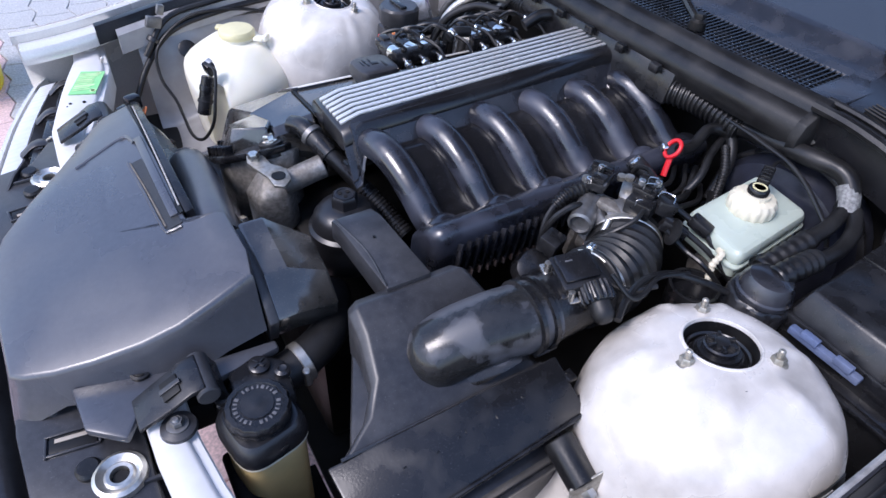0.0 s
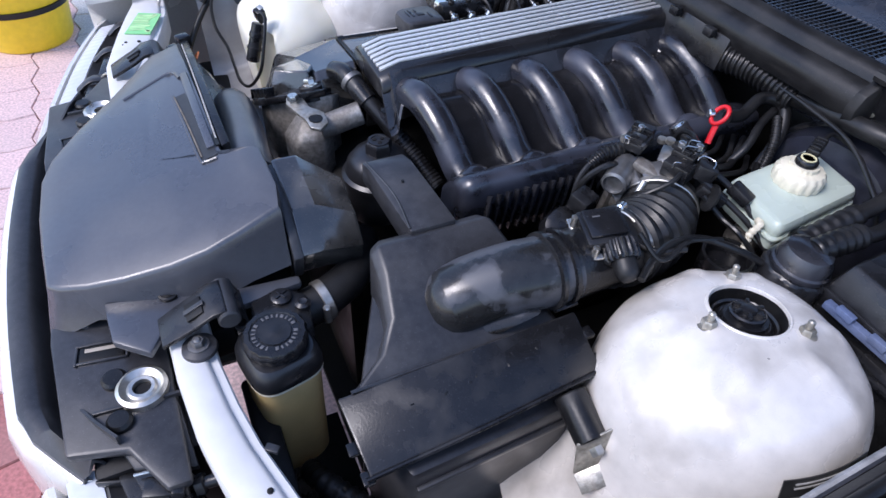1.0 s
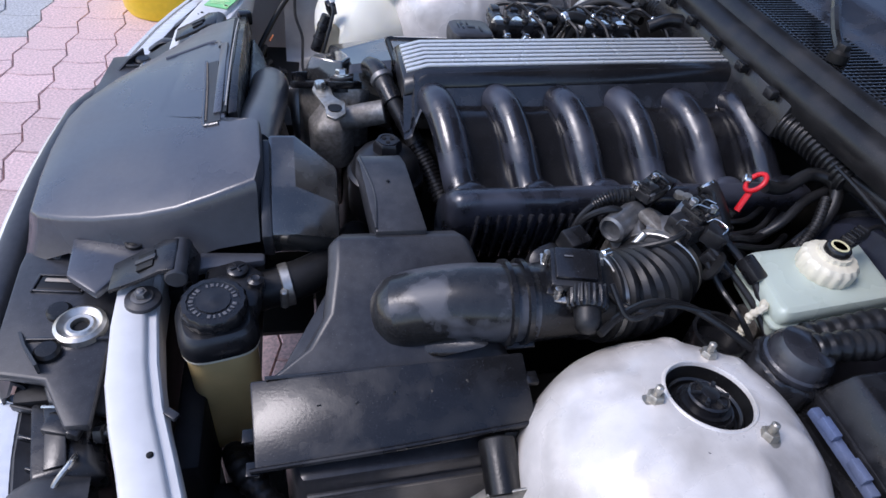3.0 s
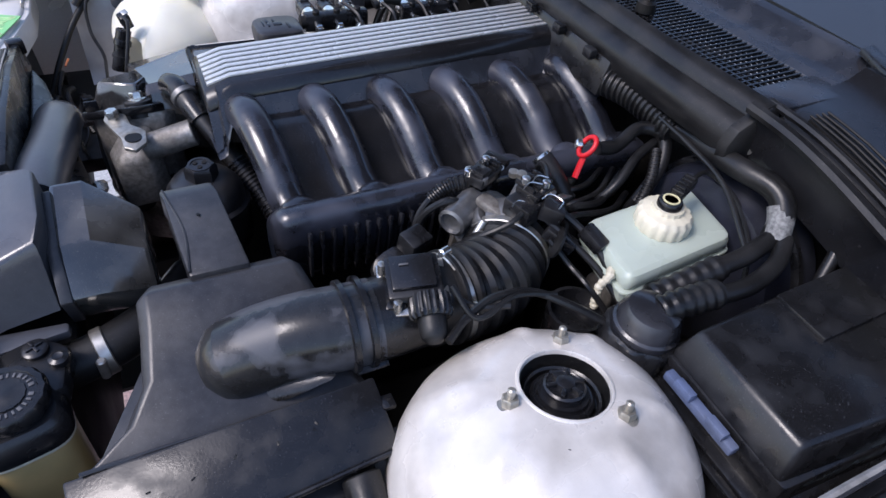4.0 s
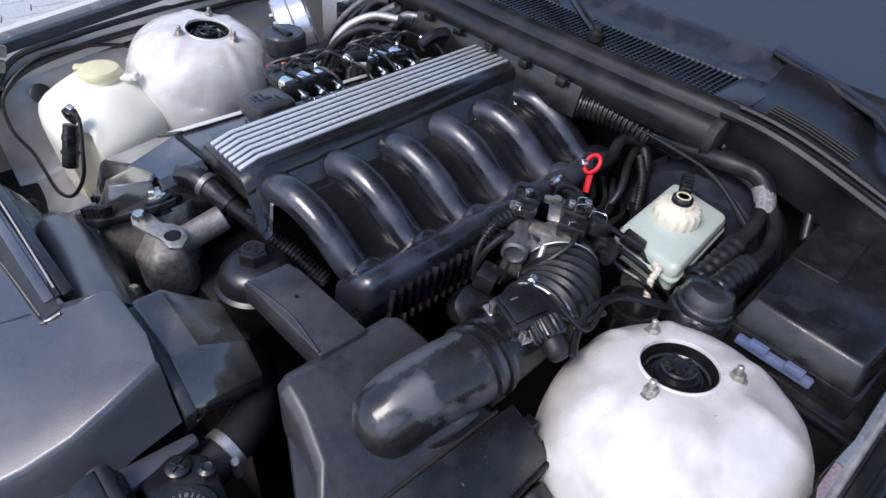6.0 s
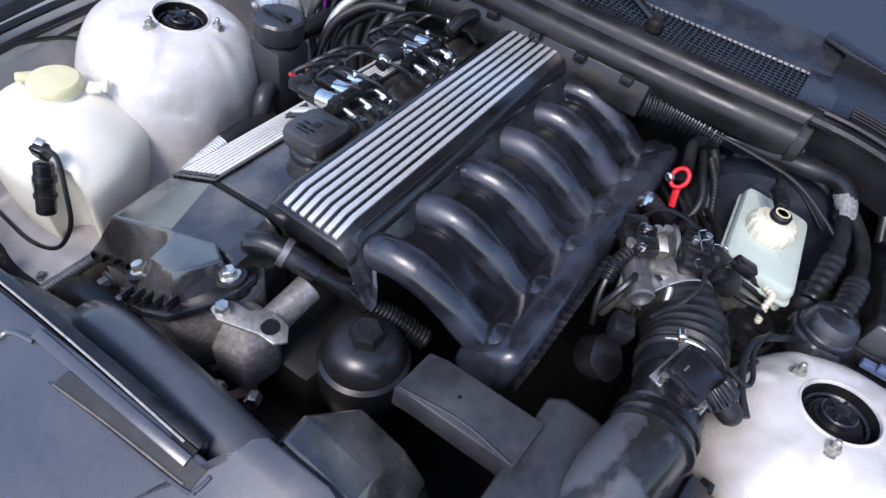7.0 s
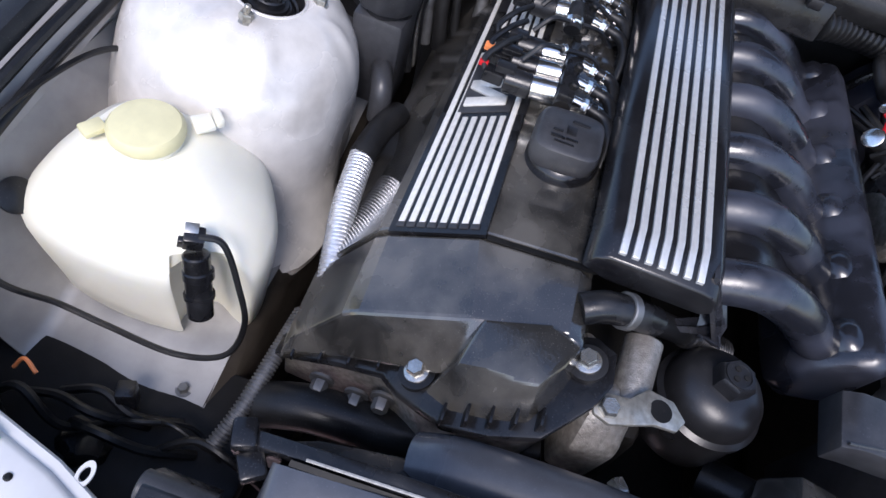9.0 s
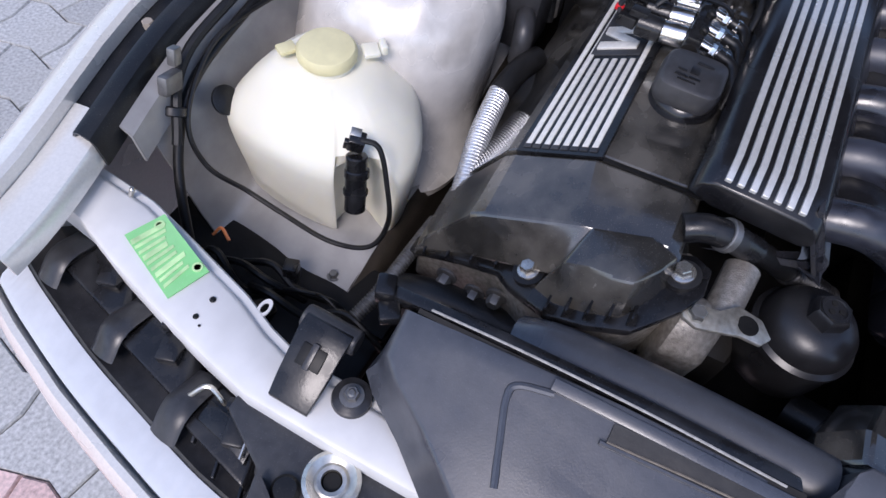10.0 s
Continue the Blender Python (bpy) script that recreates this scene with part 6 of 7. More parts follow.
plug = thing("round_connector", "large round black screw connector with ribbed cable boot", "connector", (1.115, -0.47, 0.79))
part("collar", lathe([(0.036, -0.01), (0.0385, -0.006), (0.0385, 0.022), (0.036, 0.025)], (1.116, -0.472, 0.812), (1.122, -0.474, 0.912), 48, wave=16, depth=0.05), PLASTIC, plug)
part("dome", lathe([(0.031, 0.020), (0.033, 0.024), (0.033, 0.031), (0.0305, 0.033), (0.030, 0.042), (0.025, 0.051), (0.014, 0.055), (0, 0.056)], (1.116, -0.472, 0.812), (1.122, -0.474, 0.912), 40), SKIRT, plug, "dusty black connector dome")
part("boot", tube([(1.126, -0.474, 0.858), (1.152, -0.477, 0.864), (1.19, -0.480, 0.866)], 0.0145, 16, ribs=6, rib=0.06), RUBBER, plug, "ribbed rubber boot")
part("cable", tube([(1.18, -0.478, 0.860), (1.23, -0.482, 0.862), (1.28, -0.47, 0.866), (1.31, -0.45, 0.872)], 0.0095, 12), RUBBER, plug)
plug2 = thing("cable_boot", "ribbed black rubber cable boots beside the fuse box", "cable boot", (1.2, -0.45, 0.82))
part("boot", tube([(1.15, -0.445, 0.838), (1.19, -0.448, 0.852), (1.225, -0.450, 0.862)], 0.0135, 16, ribs=6, rib=0.06), RUBBER, plug2)
part("cable", tube([(1.22, -0.450, 0.861), (1.26, -0.449, 0.866), (1.305, -0.44, 0.87)], 0.010, 12), RUBBER, plug2)
part("base", lathe([(0.024, 0), (0.026, 0.02), (0.020, 0.03), (0, 0.034)], (1.168, -0.448, 0.812), (1.165, -0.448, 1), 28), PLASTIC, plug2)
tag = thing("wiring_loom", "taped black wiring loom with a paper tag", "wiring loom", (1.3, -0.4, 0.8))
part("loom", tube([(1.305, -0.44, 0.868), (1.318, -0.428, 0.892), (1.32, -0.405, 0.905), (1.31, -0.36, 0.905), (1.325, -0.28, 0.888), (1.32, -0.235, 0.884)], 0.013, 14), RUBBER, tag)
part("tag", tube([(1.304, -0.444, 0.868), (1.314, -0.433, 0.884), (1.319, -0.423, 0.894)], 0.0138, 16), TAG, tag, "worn paper label")
part("cable", tube([(1.32, -0.24, 0.89), (1.345, -0.33, 0.90), (1.36, -0.45, 0.895), (1.355, -0.53, 0.87), (1.37, -0.6, 0.86)], 0.009, 10), RUBBER, tag)
part("cable", tube([(1.31, -0.22, 0.893), (1.30, -0.30, 0.895), (1.29, -0.37, 0.89), (1.27, -0.44, 0.86), (1.26, -0.46, 0.84)], 0.003, 8), RUBBER, tag)
part("cable", tube([(1.33, -0.25, 0.895), (1.35, -0.38, 0.905), (1.352, -0.47, 0.89), (1.32, -0.50, 0.85)], 0.007, 10), RUBBER, tag)

dip = thing("dipstick", "red plastic dipstick ring on a black tube", "dipstick", (1.2, -0.24, 0.75))
axis = Vector((-0.8, 0.17, 0.57)).normalized()
ru = axis.cross(Vector((0, 0, 1))).normalized()
rv = axis.cross(ru)
ring = [Vector((1.203, -0.236, 0.872)) + (ru * math.cos(a) * 0.0108 + rv * math.sin(a) * 0.0135) for a in [2 * math.pi * i / 24 for i in range(25)]]
part("ring", tube(ring, 0.0032, 10, 2), RED, dip)
part("stem", tube([(1.198, -0.240, 0.860), (1.194, -0.242, 0.850), (1.188, -0.246, 0.836)], 0.0048, 12, flat=0.7), RED, dip)
part("hose_clip", cyl((1.196, -0.222, 0.868), (1.204, -0.226, 0.868), 0.0065), BRIGHT, dip)
part("tube", tube([(1.187, -0.243, 0.832), (1.17, -0.25, 0.79), (1.15, -0.25, 0.72)], 0.0055, 10), DARK, dip)
vh = thing("vacuum_hose", "black rubber vacuum hose with a bright clamp", "hose", (1.18, -0.22, 0.8))
part("hose", tube([(1.155, -0.215, 0.852), (1.165, -0.235, 0.835), (1.175, -0.26, 0.805), (1.17, -0.28, 0.77)], 0.013, 14), RUBBER, vh)
part("clamp", lathe([(0.011, 0), (0.0125, 0.001), (0.0125, 0.007), (0.0105, 0.008)], (1.153, -0.212, 0.853), (1.157, -0.22, 0.847), 20), BRIGHT, vh, "bright hose clamp")
part("line", tube([(1.22, -0.235, 0.865), (1.25, -0.235, 0.862), (1.29, -0.225, 0.875), (1.315, -0.245, 0.87), (1.30, -0.27, 0.84), (1.25, -0.29, 0.80)], 0.0085, 12), RUBBER, vh)
part("line", tube([(1.20, -0.27, 0.80), (1.23, -0.275, 0.835), (1.27, -0.255, 0.855), (1.31, -0.24, 0.86)], 0.006, 10), RUBBER, vh)
part("line", tube([(1.25, -0.30, 0.80), (1.28, -0.28, 0.835), (1.30, -0.255, 0.86)], 0.0065, 10, ribs=18, rib=0.08), RUBBER, vh, "corrugated conduit")

brk = thing("filter_bracket", "bare metal bracket with bolt and rubber bush", "bracket", (0.835, -0.52, 0.68))
part("plate", slab([(0.812, -0.520, 0.735), (0.852, -0.528, 0.758), (0.850, -0.538, 0.712), (0.812, -0.53, 0.690)], 0.003, 0.001), OLD_ZINC, brk)
part("foot", slab([(0.812, -0.53, 0.690), (0.850, -0.538, 0.712), (0.85, -0.56, 0.70), (0.812, -0.55, 0.68)], 0.003, 0.001), OLD_ZINC, brk)
part("bush", cyl((0.832, -0.47, 0.748), (0.832, -0.520, 0.730), 0.018), RUBBER, brk, "black rubber bush")
part("bolt", hexagon((0.832, -0.526, 0.728), (0.832, -0.535, 0.725), 0.008), STEEL, brk)

def label_sheet(h0, h1, a0, a1, lift):
    """A patch that follows the outer flank of the strut tower."""
    rows = []
    for k in range(4):
        h = h0 + (h1 - h0) * k / 3
        r = 0.1165 + (0.120 - 0.1165) * (h + 0.08) / -0.025
        row = []
        for i in range(9):
            a = radians(a0 + (a1 - a0) * i / 8)
            q = r * (1 + 0.24 * max(0, -math.cos(a)) ** 1.5 + 0.20 * math.sin(a) ** 2) + lift
            row.append((q * math.cos(a), q * math.sin(a), h * (1 - 0.28 * math.sin(a) ** 3)))
        rows.append(row)
    return mirror_y(place(sheet(rows, 0.0012), TOWER_POSE))


tl = thing("tower_label", "black printed label stuck on the strut tower", "label", (1.0, -0.64, 0.77))
part("foil", label_sheet(-0.078, -0.104, 82, 118, 0.008), LABEL_BLACK, tl)
for k, (a0, a1) in enumerate(((92, 114), (96, 114), (104, 106))):
    part("print", label_sheet(-0.083 - 0.006 * k, -0.0845 - 0.006 * k, a0, a1, 0.0094), PAPER, tl, "pale print")
cab = thing("sensor_cable", "thin black cable lying over the strut tower", "cable", (1.0, -0.43, 0.83))
part("cable", tube([(0.93, -0.425, 0.842), (0.955, -0.41, 0.847), (0.99, -0.40, 0.853), (1.03, -0.405, 0.85), (1.06, -0.43, 0.845), (1.09, -0.45, 0.83)], 0.0042, 8), RUBBER, cab)
part("cable", tube([(0.95, -0.385, 0.868), (0.96, -0.41, 0.85), (0.975, -0.415, 0.85), (1.01, -0.405, 0.853), (1.05, -0.415, 0.85)], 0.003, 8), RUBBER, cab)

# ---------- things at the right of the bay ----------
wb = thing("washer_bottle", "milky white washer fluid bottle with a yellowed cap", "washer bottle", (0.78, 0.51, 0.62))
prof = [(0.0, 0.80, 0.598), (0.01, 0.865, 0.602), (0.02, 0.885, 0.610), (0.3, 0.93, 0.655), (0.32, 0.935, 0.658), (0.6, 0.965, 0.685), (0.8, 0.985, 0.712), (0.84, 0.98, 0.724), (0.88, 0.95, 0.735), (0.92, 0.88, 0.747), (0.95, 0.76, 0.760), (0.97, 0.62, 0.773), (1.0, 0.45, 0.787)]
base = [(0.694, 0.462), (0.706, 0.470), (0.736, 0.464), (0.752, 0.440), (0.738, 0.408), (0.735, 0.388), (0.765, 0.384), (0.81, 0.396), (0.865, 0.43), (0.884, 0.455), (0.89, 0.52), (0.878, 0.595), (0.85, 0.628), (0.79, 0.645), (0.735, 0.645), (0.705, 0.625), (0.692, 0.58), (0.688, 0.52)]
def smooth_loop(pts, n=4):
    out = []
    m = len(pts)
    for i in range(m):
        a, b, c, d = (Vector((*pts[(i + k) % m], 0)) for k in (-1, 0, 1, 2))
        for j in range(n):
            t = j / n
            v = 0.5 * ((2 * b) + (c - a) * t + (2 * a - 5 * b + 4 * c - d) * t * t + (3 * b - a - 3 * c + d) * t ** 3)
            out.append((v.x, v.y))
    return out
loop = smooth_loop(base)
cx, cy = 0.785, 0.52
plain = smooth_loop([(0.694, 0.462), (0.700, 0.448), (0.706, 0.430), (0.714, 0.412), (0.724, 0.398)] + base[5:])
part("tank", loft([[(cx + (x - cx) * k * 0.95 + 0.022 * step(0.73, 0.785, z), cy + (y - cy) * k * 0.95 + 0.017 * step(0.73, 0.785, z), z) for x, y in [(a[0] + (b[0] - a[0]) * step(0.715, 0.760, z), a[1] + (b[1] - a[1]) * step(0.715, 0.760, z)) for a, b in zip(loop, plain)]] for _, k, z in prof], 0), BOTTLE, wb, "milky plastic tank")
part("neck", lathe([(0.032, -0.006), (0.032, 0.012)], (0.807, 0.537, 0.784), (0.807, 0.537, 2), 32), BOTTLE, wb)
wc = part("cap", lathe([(0.034, 0), (0.0355, 0.003), (0.0355, 0.010), (0.032, 0.0145), (0.02, 0.0165), (0.0, 0.017)], (0.807, 0.537, 0.794), (0.807, 0.537, 2), 40), YELLOWED, wb, "yellowed snap cap")
part("tab", join(box((0.84, 0.498, 0.798), (0.02, 0.022, 0.006), 0.002, (0, 0, -45)), box((0.85, 0.487, 0.802), (0.008, 0.018, 0.012), 0.002, (0, 0, -45))), BOTTLE, wc)
part("tab", box((0.788, 0.58, 0.797), (0.022, 0.018, 0.006), 0.002, (0, 0, -30)), YELLOWED, wc)
pump = thing("washer_pump", "black washer pump plugged into the bottle", "pump", (0.70, 0.43, 0.68))
part("body", join(cyl((0.718, 0.441, 0.768), (0.694, 0.430, 0.700), 0.0125), cyl((0.713, 0.438, 0.752), (0.709, 0.436, 0.742), 0.0145)), PLASTIC, pump)
part("ring", lathe([(0.0145, 0), (0.0145, 0.004)], (0.703, 0.434, 0.726), (0.694, 0.430, 0.700), 20), PLASTIC, pump)
part("plug", join(box((0.724, 0.445, 0.782), (0.016, 0.018, 0.026), 0.002, (12, -16, 20)), box((0.718, 0.452, 0.780), (0.006, 0.010, 0.018), 0.001, (12, -16, 20))), PLASTIC, pump, "black cable plug")
part("plug_face", box((0.7255, 0.446, 0.7955), (0.010, 0.012, 0.002), 0.0005, (12, -16, 20)), STEEL, pump, "bright metal plug face")
part("lead", tube([(0.722, 0.438, 0.792), (0.727, 0.418, 0.785), (0.715, 0.400, 0.745), (0.70, 0.388, 0.70), (0.678, 0.400, 0.665), (0.667, 0.45, 0.650), (0.668, 0.52, 0.655), (0.668, 0.57, 0.665), (0.655, 0.612, 0.70), (0.668, 0.634, 0.755), (0.74, 0.648, 0.80), (0.83, 0.642, 0.805), (0.90, 0.63, 0.79), (0.925, 0.60, 0.76)], 0.0032, 8, 10), RUBBER, pump)

ps = thing("fluid_reservoir", "black fluid reservoir with a round ribbed cap", "reservoir", (1.1, 0.39, 0.68))
part("body", box((1.10, 0.40, 0.755), (0.07, 0.065, 0.13), 0.008), GREY_PLASTIC, ps)
part("neck", cyl((1.10, 0.40, 0.815), (1.10, 0.40, 0.835), 0.032), PLASTIC, ps)
part("cap", lathe([(0.038, 0), (0.040, 0.003), (0.040, 0.03), (0.036, 0.034), (0.0, 0.034)], (1.10, 0.40, 0.828), (1.10, 0.40, 2), 40, wave=20, depth=0.03), GREY_PLASTIC, ps, "ribbed black screw cap")
part("cap_bar", box((1.098, 0.40, 0.864), (0.014, 0.05, 0.006), 0.002), PLASTIC, ps)
part("elbow", tube([(1.065, 0.385, 0.755), (1.045, 0.378, 0.757), (1.03, 0.372, 0.745), (1.025, 0.37, 0.71)], 0.014, 16), GREY_PLASTIC, ps, "grey rubber elbow hose")
lpg = thing("gas_reducer", "round cast aluminium gas reducer with brass bolts", "gas reducer", (1.2, 0.51, 0.72))
part("body", lathe([(0.052, 0), (0.056, 0.004), (0.056, 0.03), (0.053, 0.034), (0.053, 0.062), (0.046, 0.068), (0, 0.068)], (1.165, 0.525, 0.805), (1.22, 0.50, 0.825), 40, (1.15, 1.15)), FOIL, lpg)
for i in range(6):
    a = math.pi / 3 * i + 0.3
    c = Vector((1.165, 0.525, 0.795))
    ax = (Vector((1.22, 0.50, 0.815)) - c).normalized()
    u = ax.cross(Vector((0, 0, 1))).normalized()
    v = ax.cross(u)
    p = c + (u * math.cos(a) + v * math.sin(a)) * 0.044
    part("bolt", hexagon(p + ax * 0.002, p - ax * 0.006, 0.005), STEEL, lpg)
part("hose", tube([(1.22, 0.54, 0.79), (1.26, 0.58, 0.80), (1.27, 0.62, 0.79)], 0.012, 12), RUBBER, lpg)
ecu = thing("control_unit", "grey metal gas control unit box", "control unit", (1.31, 0.52, 0.75))
part("box", box((1.315, 0.525, 0.80), (0.03, 0.10, 0.14), 0.004), FOIL, ecu)
part("plug", box((1.29, 0.468, 0.80), (0.03, 0.03, 0.12), 0.003), PLASTIC, ecu, "black multi-pin plug")
part("stripe", box((1.2735, 0.462, 0.80), (0.003, 0.006, 0.08), 0.001), PURPLE, ecu)
foil = thing("heat_sleeve_hose", "ribbed silver foil sleeved hose", "hose", (0.86, 0.36, 0.7))
part("sleeve", tube([(0.765, 0.328, 0.685), (0.814, 0.340, 0.70), (0.872, 0.353, 0.712), (0.945, 0.361, 0.722)], 0.015, 18, ribs=40, rib=0.035), FOIL, foil)
part("end", tube([(0.94, 0.361, 0.722), (0.985, 0.355, 0.73), (1.03, 0.345, 0.725)], 0.0165, 16), RUBBER, foil)
uh = thing("radiator_hose", "black rubber radiator hose across the engine front", "hose", (0.67, 0.2, 0.6))
part("hose", tube([(0.655, 0.36, 0.63), (0.662, 0.30, 0.655), (0.668, 0.22, 0.655), (0.68, 0.14, 0.66), (0.69, 0.07, 0.69)], 0.024, 16), RUBBER, uh)
part("clamp", lathe([(0.0245, 0), (0.0256, 0.001), (0.0256, 0.009), (0.0245, 0.01)], (0.677, 0.155, 0.659), (0.68, 0.14, 0.66), 28), STEEL, uh)
dg = thing("spring_conduit", "wire-wrapped line beside the radiator", "pipe", (0.7, 0.36, 0.6))
part("line", tube([(0.60, 0.372, 0.64), (0.64, 0.362, 0.65), (0.70, 0.355, 0.66), (0.755, 0.35, 0.665)], 0.0085, 12, ribs=40, rib=0.1), DULL_STEEL, dg)

# gas injector rail
gi = thing("gas_injector_rail", "gas injector rail with nickel bodies and black coils", "injector rail", (1.1, 0.19, 0.85))
for blk in range(2):
    x0 = 0.985 + blk * 0.155
    for i in range(3):
        x = x0 + i * 0.032
        inj = part("injector", cyl((x, 0.208, 0.868), (x, 0.180, 0.872), 0.0125), BRIGHT, gi, "bright nickel injector body")
        part("coil", join(cyl((x, 0.236, 0.866), (x, 0.207, 0.868), 0.0135), box((x, 0.248, 0.866), (0.016, 0.022, 0.014), 0.002)), PLASTIC, inj, "black coil")
        part("nozzle", join(cyl((x, 0.165, 0.872), (x, 0.140, 0.868), 0.0055), hexagon((x, 0.152, 0.870), (x, 0.145, 0.869), 0.0075)), BRIGHT, inj, "nickel hose tail")
        part("clip", lathe([(0.0075, 0), (0.0085, 0.001), (0.0085, 0.006), (0.0075, 0.007)], (x, 0.137, 0.867), (x, 0.130, 0.865), 16), BRIGHT, inj)
        part("hose", tube([(x, 0.142, 0.868), (x - 0.008, 0.122, 0.866), (x - 0.03 - 0.01 * i, 0.113, 0.858), (x - 0.05, 0.112, 0.84)], 0.0068, 10), RUBBER, inj)
        part("lead", tube([(x, 0.258, 0.868), (x + 0.01, 0.262, 0.876), (x + 0.03, 0.25, 0.884), (x + 0.06, 0.235, 0.88)], 0.0035, 8), RUBBER, inj)
        part("plug", box((x, 0.238, 0.879), (0.013, 0.02, 0.008), 0.001), PLASTIC, inj)
    part("manifold", box((x0 + 0.032, 0.172, 0.873), (0.098, 0.018, 0.026), 0.003), PLASTIC, gi, "black rail block")
    for i in range(3):
        part("allen_screw", cyl((x0 + i * 0.032, 0.168, 0.884), (x0 + i * 0.032, 0.166, 0.892), 0.005), DARK, gi)
part("inlet", tube([(0.972, 0.172, 0.873), (0.962, 0.172, 0.873)], 0.0095, 16), DARK, gi)
part("link_hose", tube([(1.082, 0.185, 0.885), (1.10, 0.186, 0.892), (1.125, 0.186, 0.888)], 0.0095, 12), RUBBER, gi)
part("link_clamp", cyl((1.088, 0.185, 0.887), (1.096, 0.186, 0.89), 0.0115), BRIGHT, gi)
part("tail_hose", tube([(1.24, 0.175, 0.885), (1.27, 0.17, 0.90), (1.30, 0.16, 0.90), (1.32, 0.18, 0.88)], 0.011, 12), RUBBER, gi)
for k in range(5):
    random.seed(140 + k)
    x = 1.0 + 0.055 * k
    part("loop", tube([(x, 0.225, 0.885), (x + 0.012, 0.21, 0.897 + random.uniform(0, 0.006)), (x + 0.03, 0.19, 0.893), (x + 0.045, 0.165 + random.uniform(-0.01, 0.01), 0.886), (x + 0.05, 0.14, 0.87)], 0.0028, 6), RUBBER, gi)
    part("tie", lathe([(0.0048, 0), (0.0055, 0.001), (0.0055, 0.004), (0.0048, 0.005)], (x + 0.03, 0.19, 0.893), (x + 0.05, 0.17, 0.89), 14), BRIGHT, gi)
part("red_cap", box((0.99, 0.262, 0.872), (0.006, 0.01, 0.006), 0.001), RED, gi)
part("orange_cap", box((1.02, 0.263, 0.872), (0.01, 0.01, 0.006), 0.001), ORANGE, gi)

# cable duct along the bulkhead
duct = thing("cable_duct", "dark grey plastic cable duct along the bulkhead", "cable duct", (1.3, 0.05, 0.85))
part("channel", box((1.300, 0.055, 0.892), (0.026, 0.375, 0.052), 0.004, (0, 12, 1.5)), PLASTIC, duct)
for i in range(5):
    part("latch", box((1.286, -0.10 + 0.077 * i, 0.918), (0.012, 0.018, 0.014), 0.002), PLASTIC, duct)
part("conduit", tube([(1.305, -0.13, 0.888), (1.318, -0.17, 0.888), (1.322, -0.215, 0.885), (1.322, -0.255, 0.882)], 0.0195, 18, ribs=14, rib=0.09), RUBBER, duct, "thick corrugated conduit")
part("conduit", tube([(1.30, 0.24, 0.885), (1.30, 0.28, 0.882), (1.295, 0.34, 0.86)], 0.018, 18, ribs=12, rib=0.09), RUBBER, duct, "thick corrugated conduit")
for i, (dx, dz) in enumerate(((0.0, 0.0), (-0.02, 0.01), (-0.035, -0.01), (-0.01, -0.03))):
    part("cable", tube([(1.29 + dx, 0.27, 0.885 + dz), (1.27 + dx, 0.33, 0.875 + dz), (1.23 + dx, 0.37, 0.84 + dz), (1.20 + dx, 0.38, 0.78 + dz), (1.18 + dx, 0.37, 0.70)], 0.008, 10), RUBBER if i != 1 else STEEL, duct)

rag = thing("cloth", "crumpled pale blue microfibre cloth", "cloth", (1.46, -0.60, 0.93))
rr = []
for i in range(41):
    a = math.pi * i / 40
    row = []
    for j in range(61):
        b = 2 * math.pi * j / 60
        c = Vector((math.sin(a) * math.cos(b), math.sin(a) * math.sin(b), math.cos(a)))
        fold = abs(noise.noise(Vector((c.x * 2.2, c.y * 2.2, c.z * 0.9)) + Vector((3, 1, 7))))
        k = 0.86 + 0.30 * noise.noise(c * 1.2 + Vector((1, 5, 2))) + 0.34 * fold + 0.02 * noise.noise(c * 16)
        row.append((1.478 + 0.046 * c.x * k, -0.588 + 0.052 * c.y * k + 0.022 * c.z, 0.992 + 0.066 * c.z * k))
    rr.append(row)
part("fabric", sheet(rr, 0.003), CLOTH, rag, "", 179)

# looms and small clutter at the right
lm = thing("side_loom", "black taped wiring loom along the wing", "wiring loom", (0.8, 0.65, 0.78))
part("loom", tube([(0.55, 0.56, 0.58), (0.59, 0.60, 0.65), (0.64, 0.635, 0.72), (0.70, 0.648, 0.775), (0.80, 0.652, 0.80), (0.95, 0.655, 0.815), (1.12, 0.655, 0.83), (1.25, 0.63, 0.84)], 0.006, 10), RUBBER, lm)
part("loom", tube([(0.64, 0.63, 0.74), (0.70, 0.655, 0.80), (0.80, 0.662, 0.82), (1.0, 0.664, 0.84), (1.2, 0.66, 0.85)], 0.006, 8), RUBBER, lm)
part("tie", cyl((0.66, 0.645, 0.76), (0.667, 0.648, 0.768), 0.014), PLASTIC, lm)
part("clip", join(box((0.672, 0.647, 0.80), (0.03, 0.012, 0.022), 0.002, (0, 20, 10)), box((0.69, 0.65, 0.822), (0.014, 0.010, 0.02), 0.002, (0, 20, 10))), DULL_STEEL, lm, "bright metal clip")
gro = whole("rubber_grommet", lathe([(0.018, 0), (0.018, 0.004), (0.014, 0.006), (0, 0.006)], (0.722, 0.628, 0.742), (0.72, 0.55, 0.80), 24), RUBBER, "round black rubber grommet", "grommet")
lw = thing("lamp_wiring", "tangled black lamp wiring with plugs", "wiring", (0.6, 0.5, 0.58))
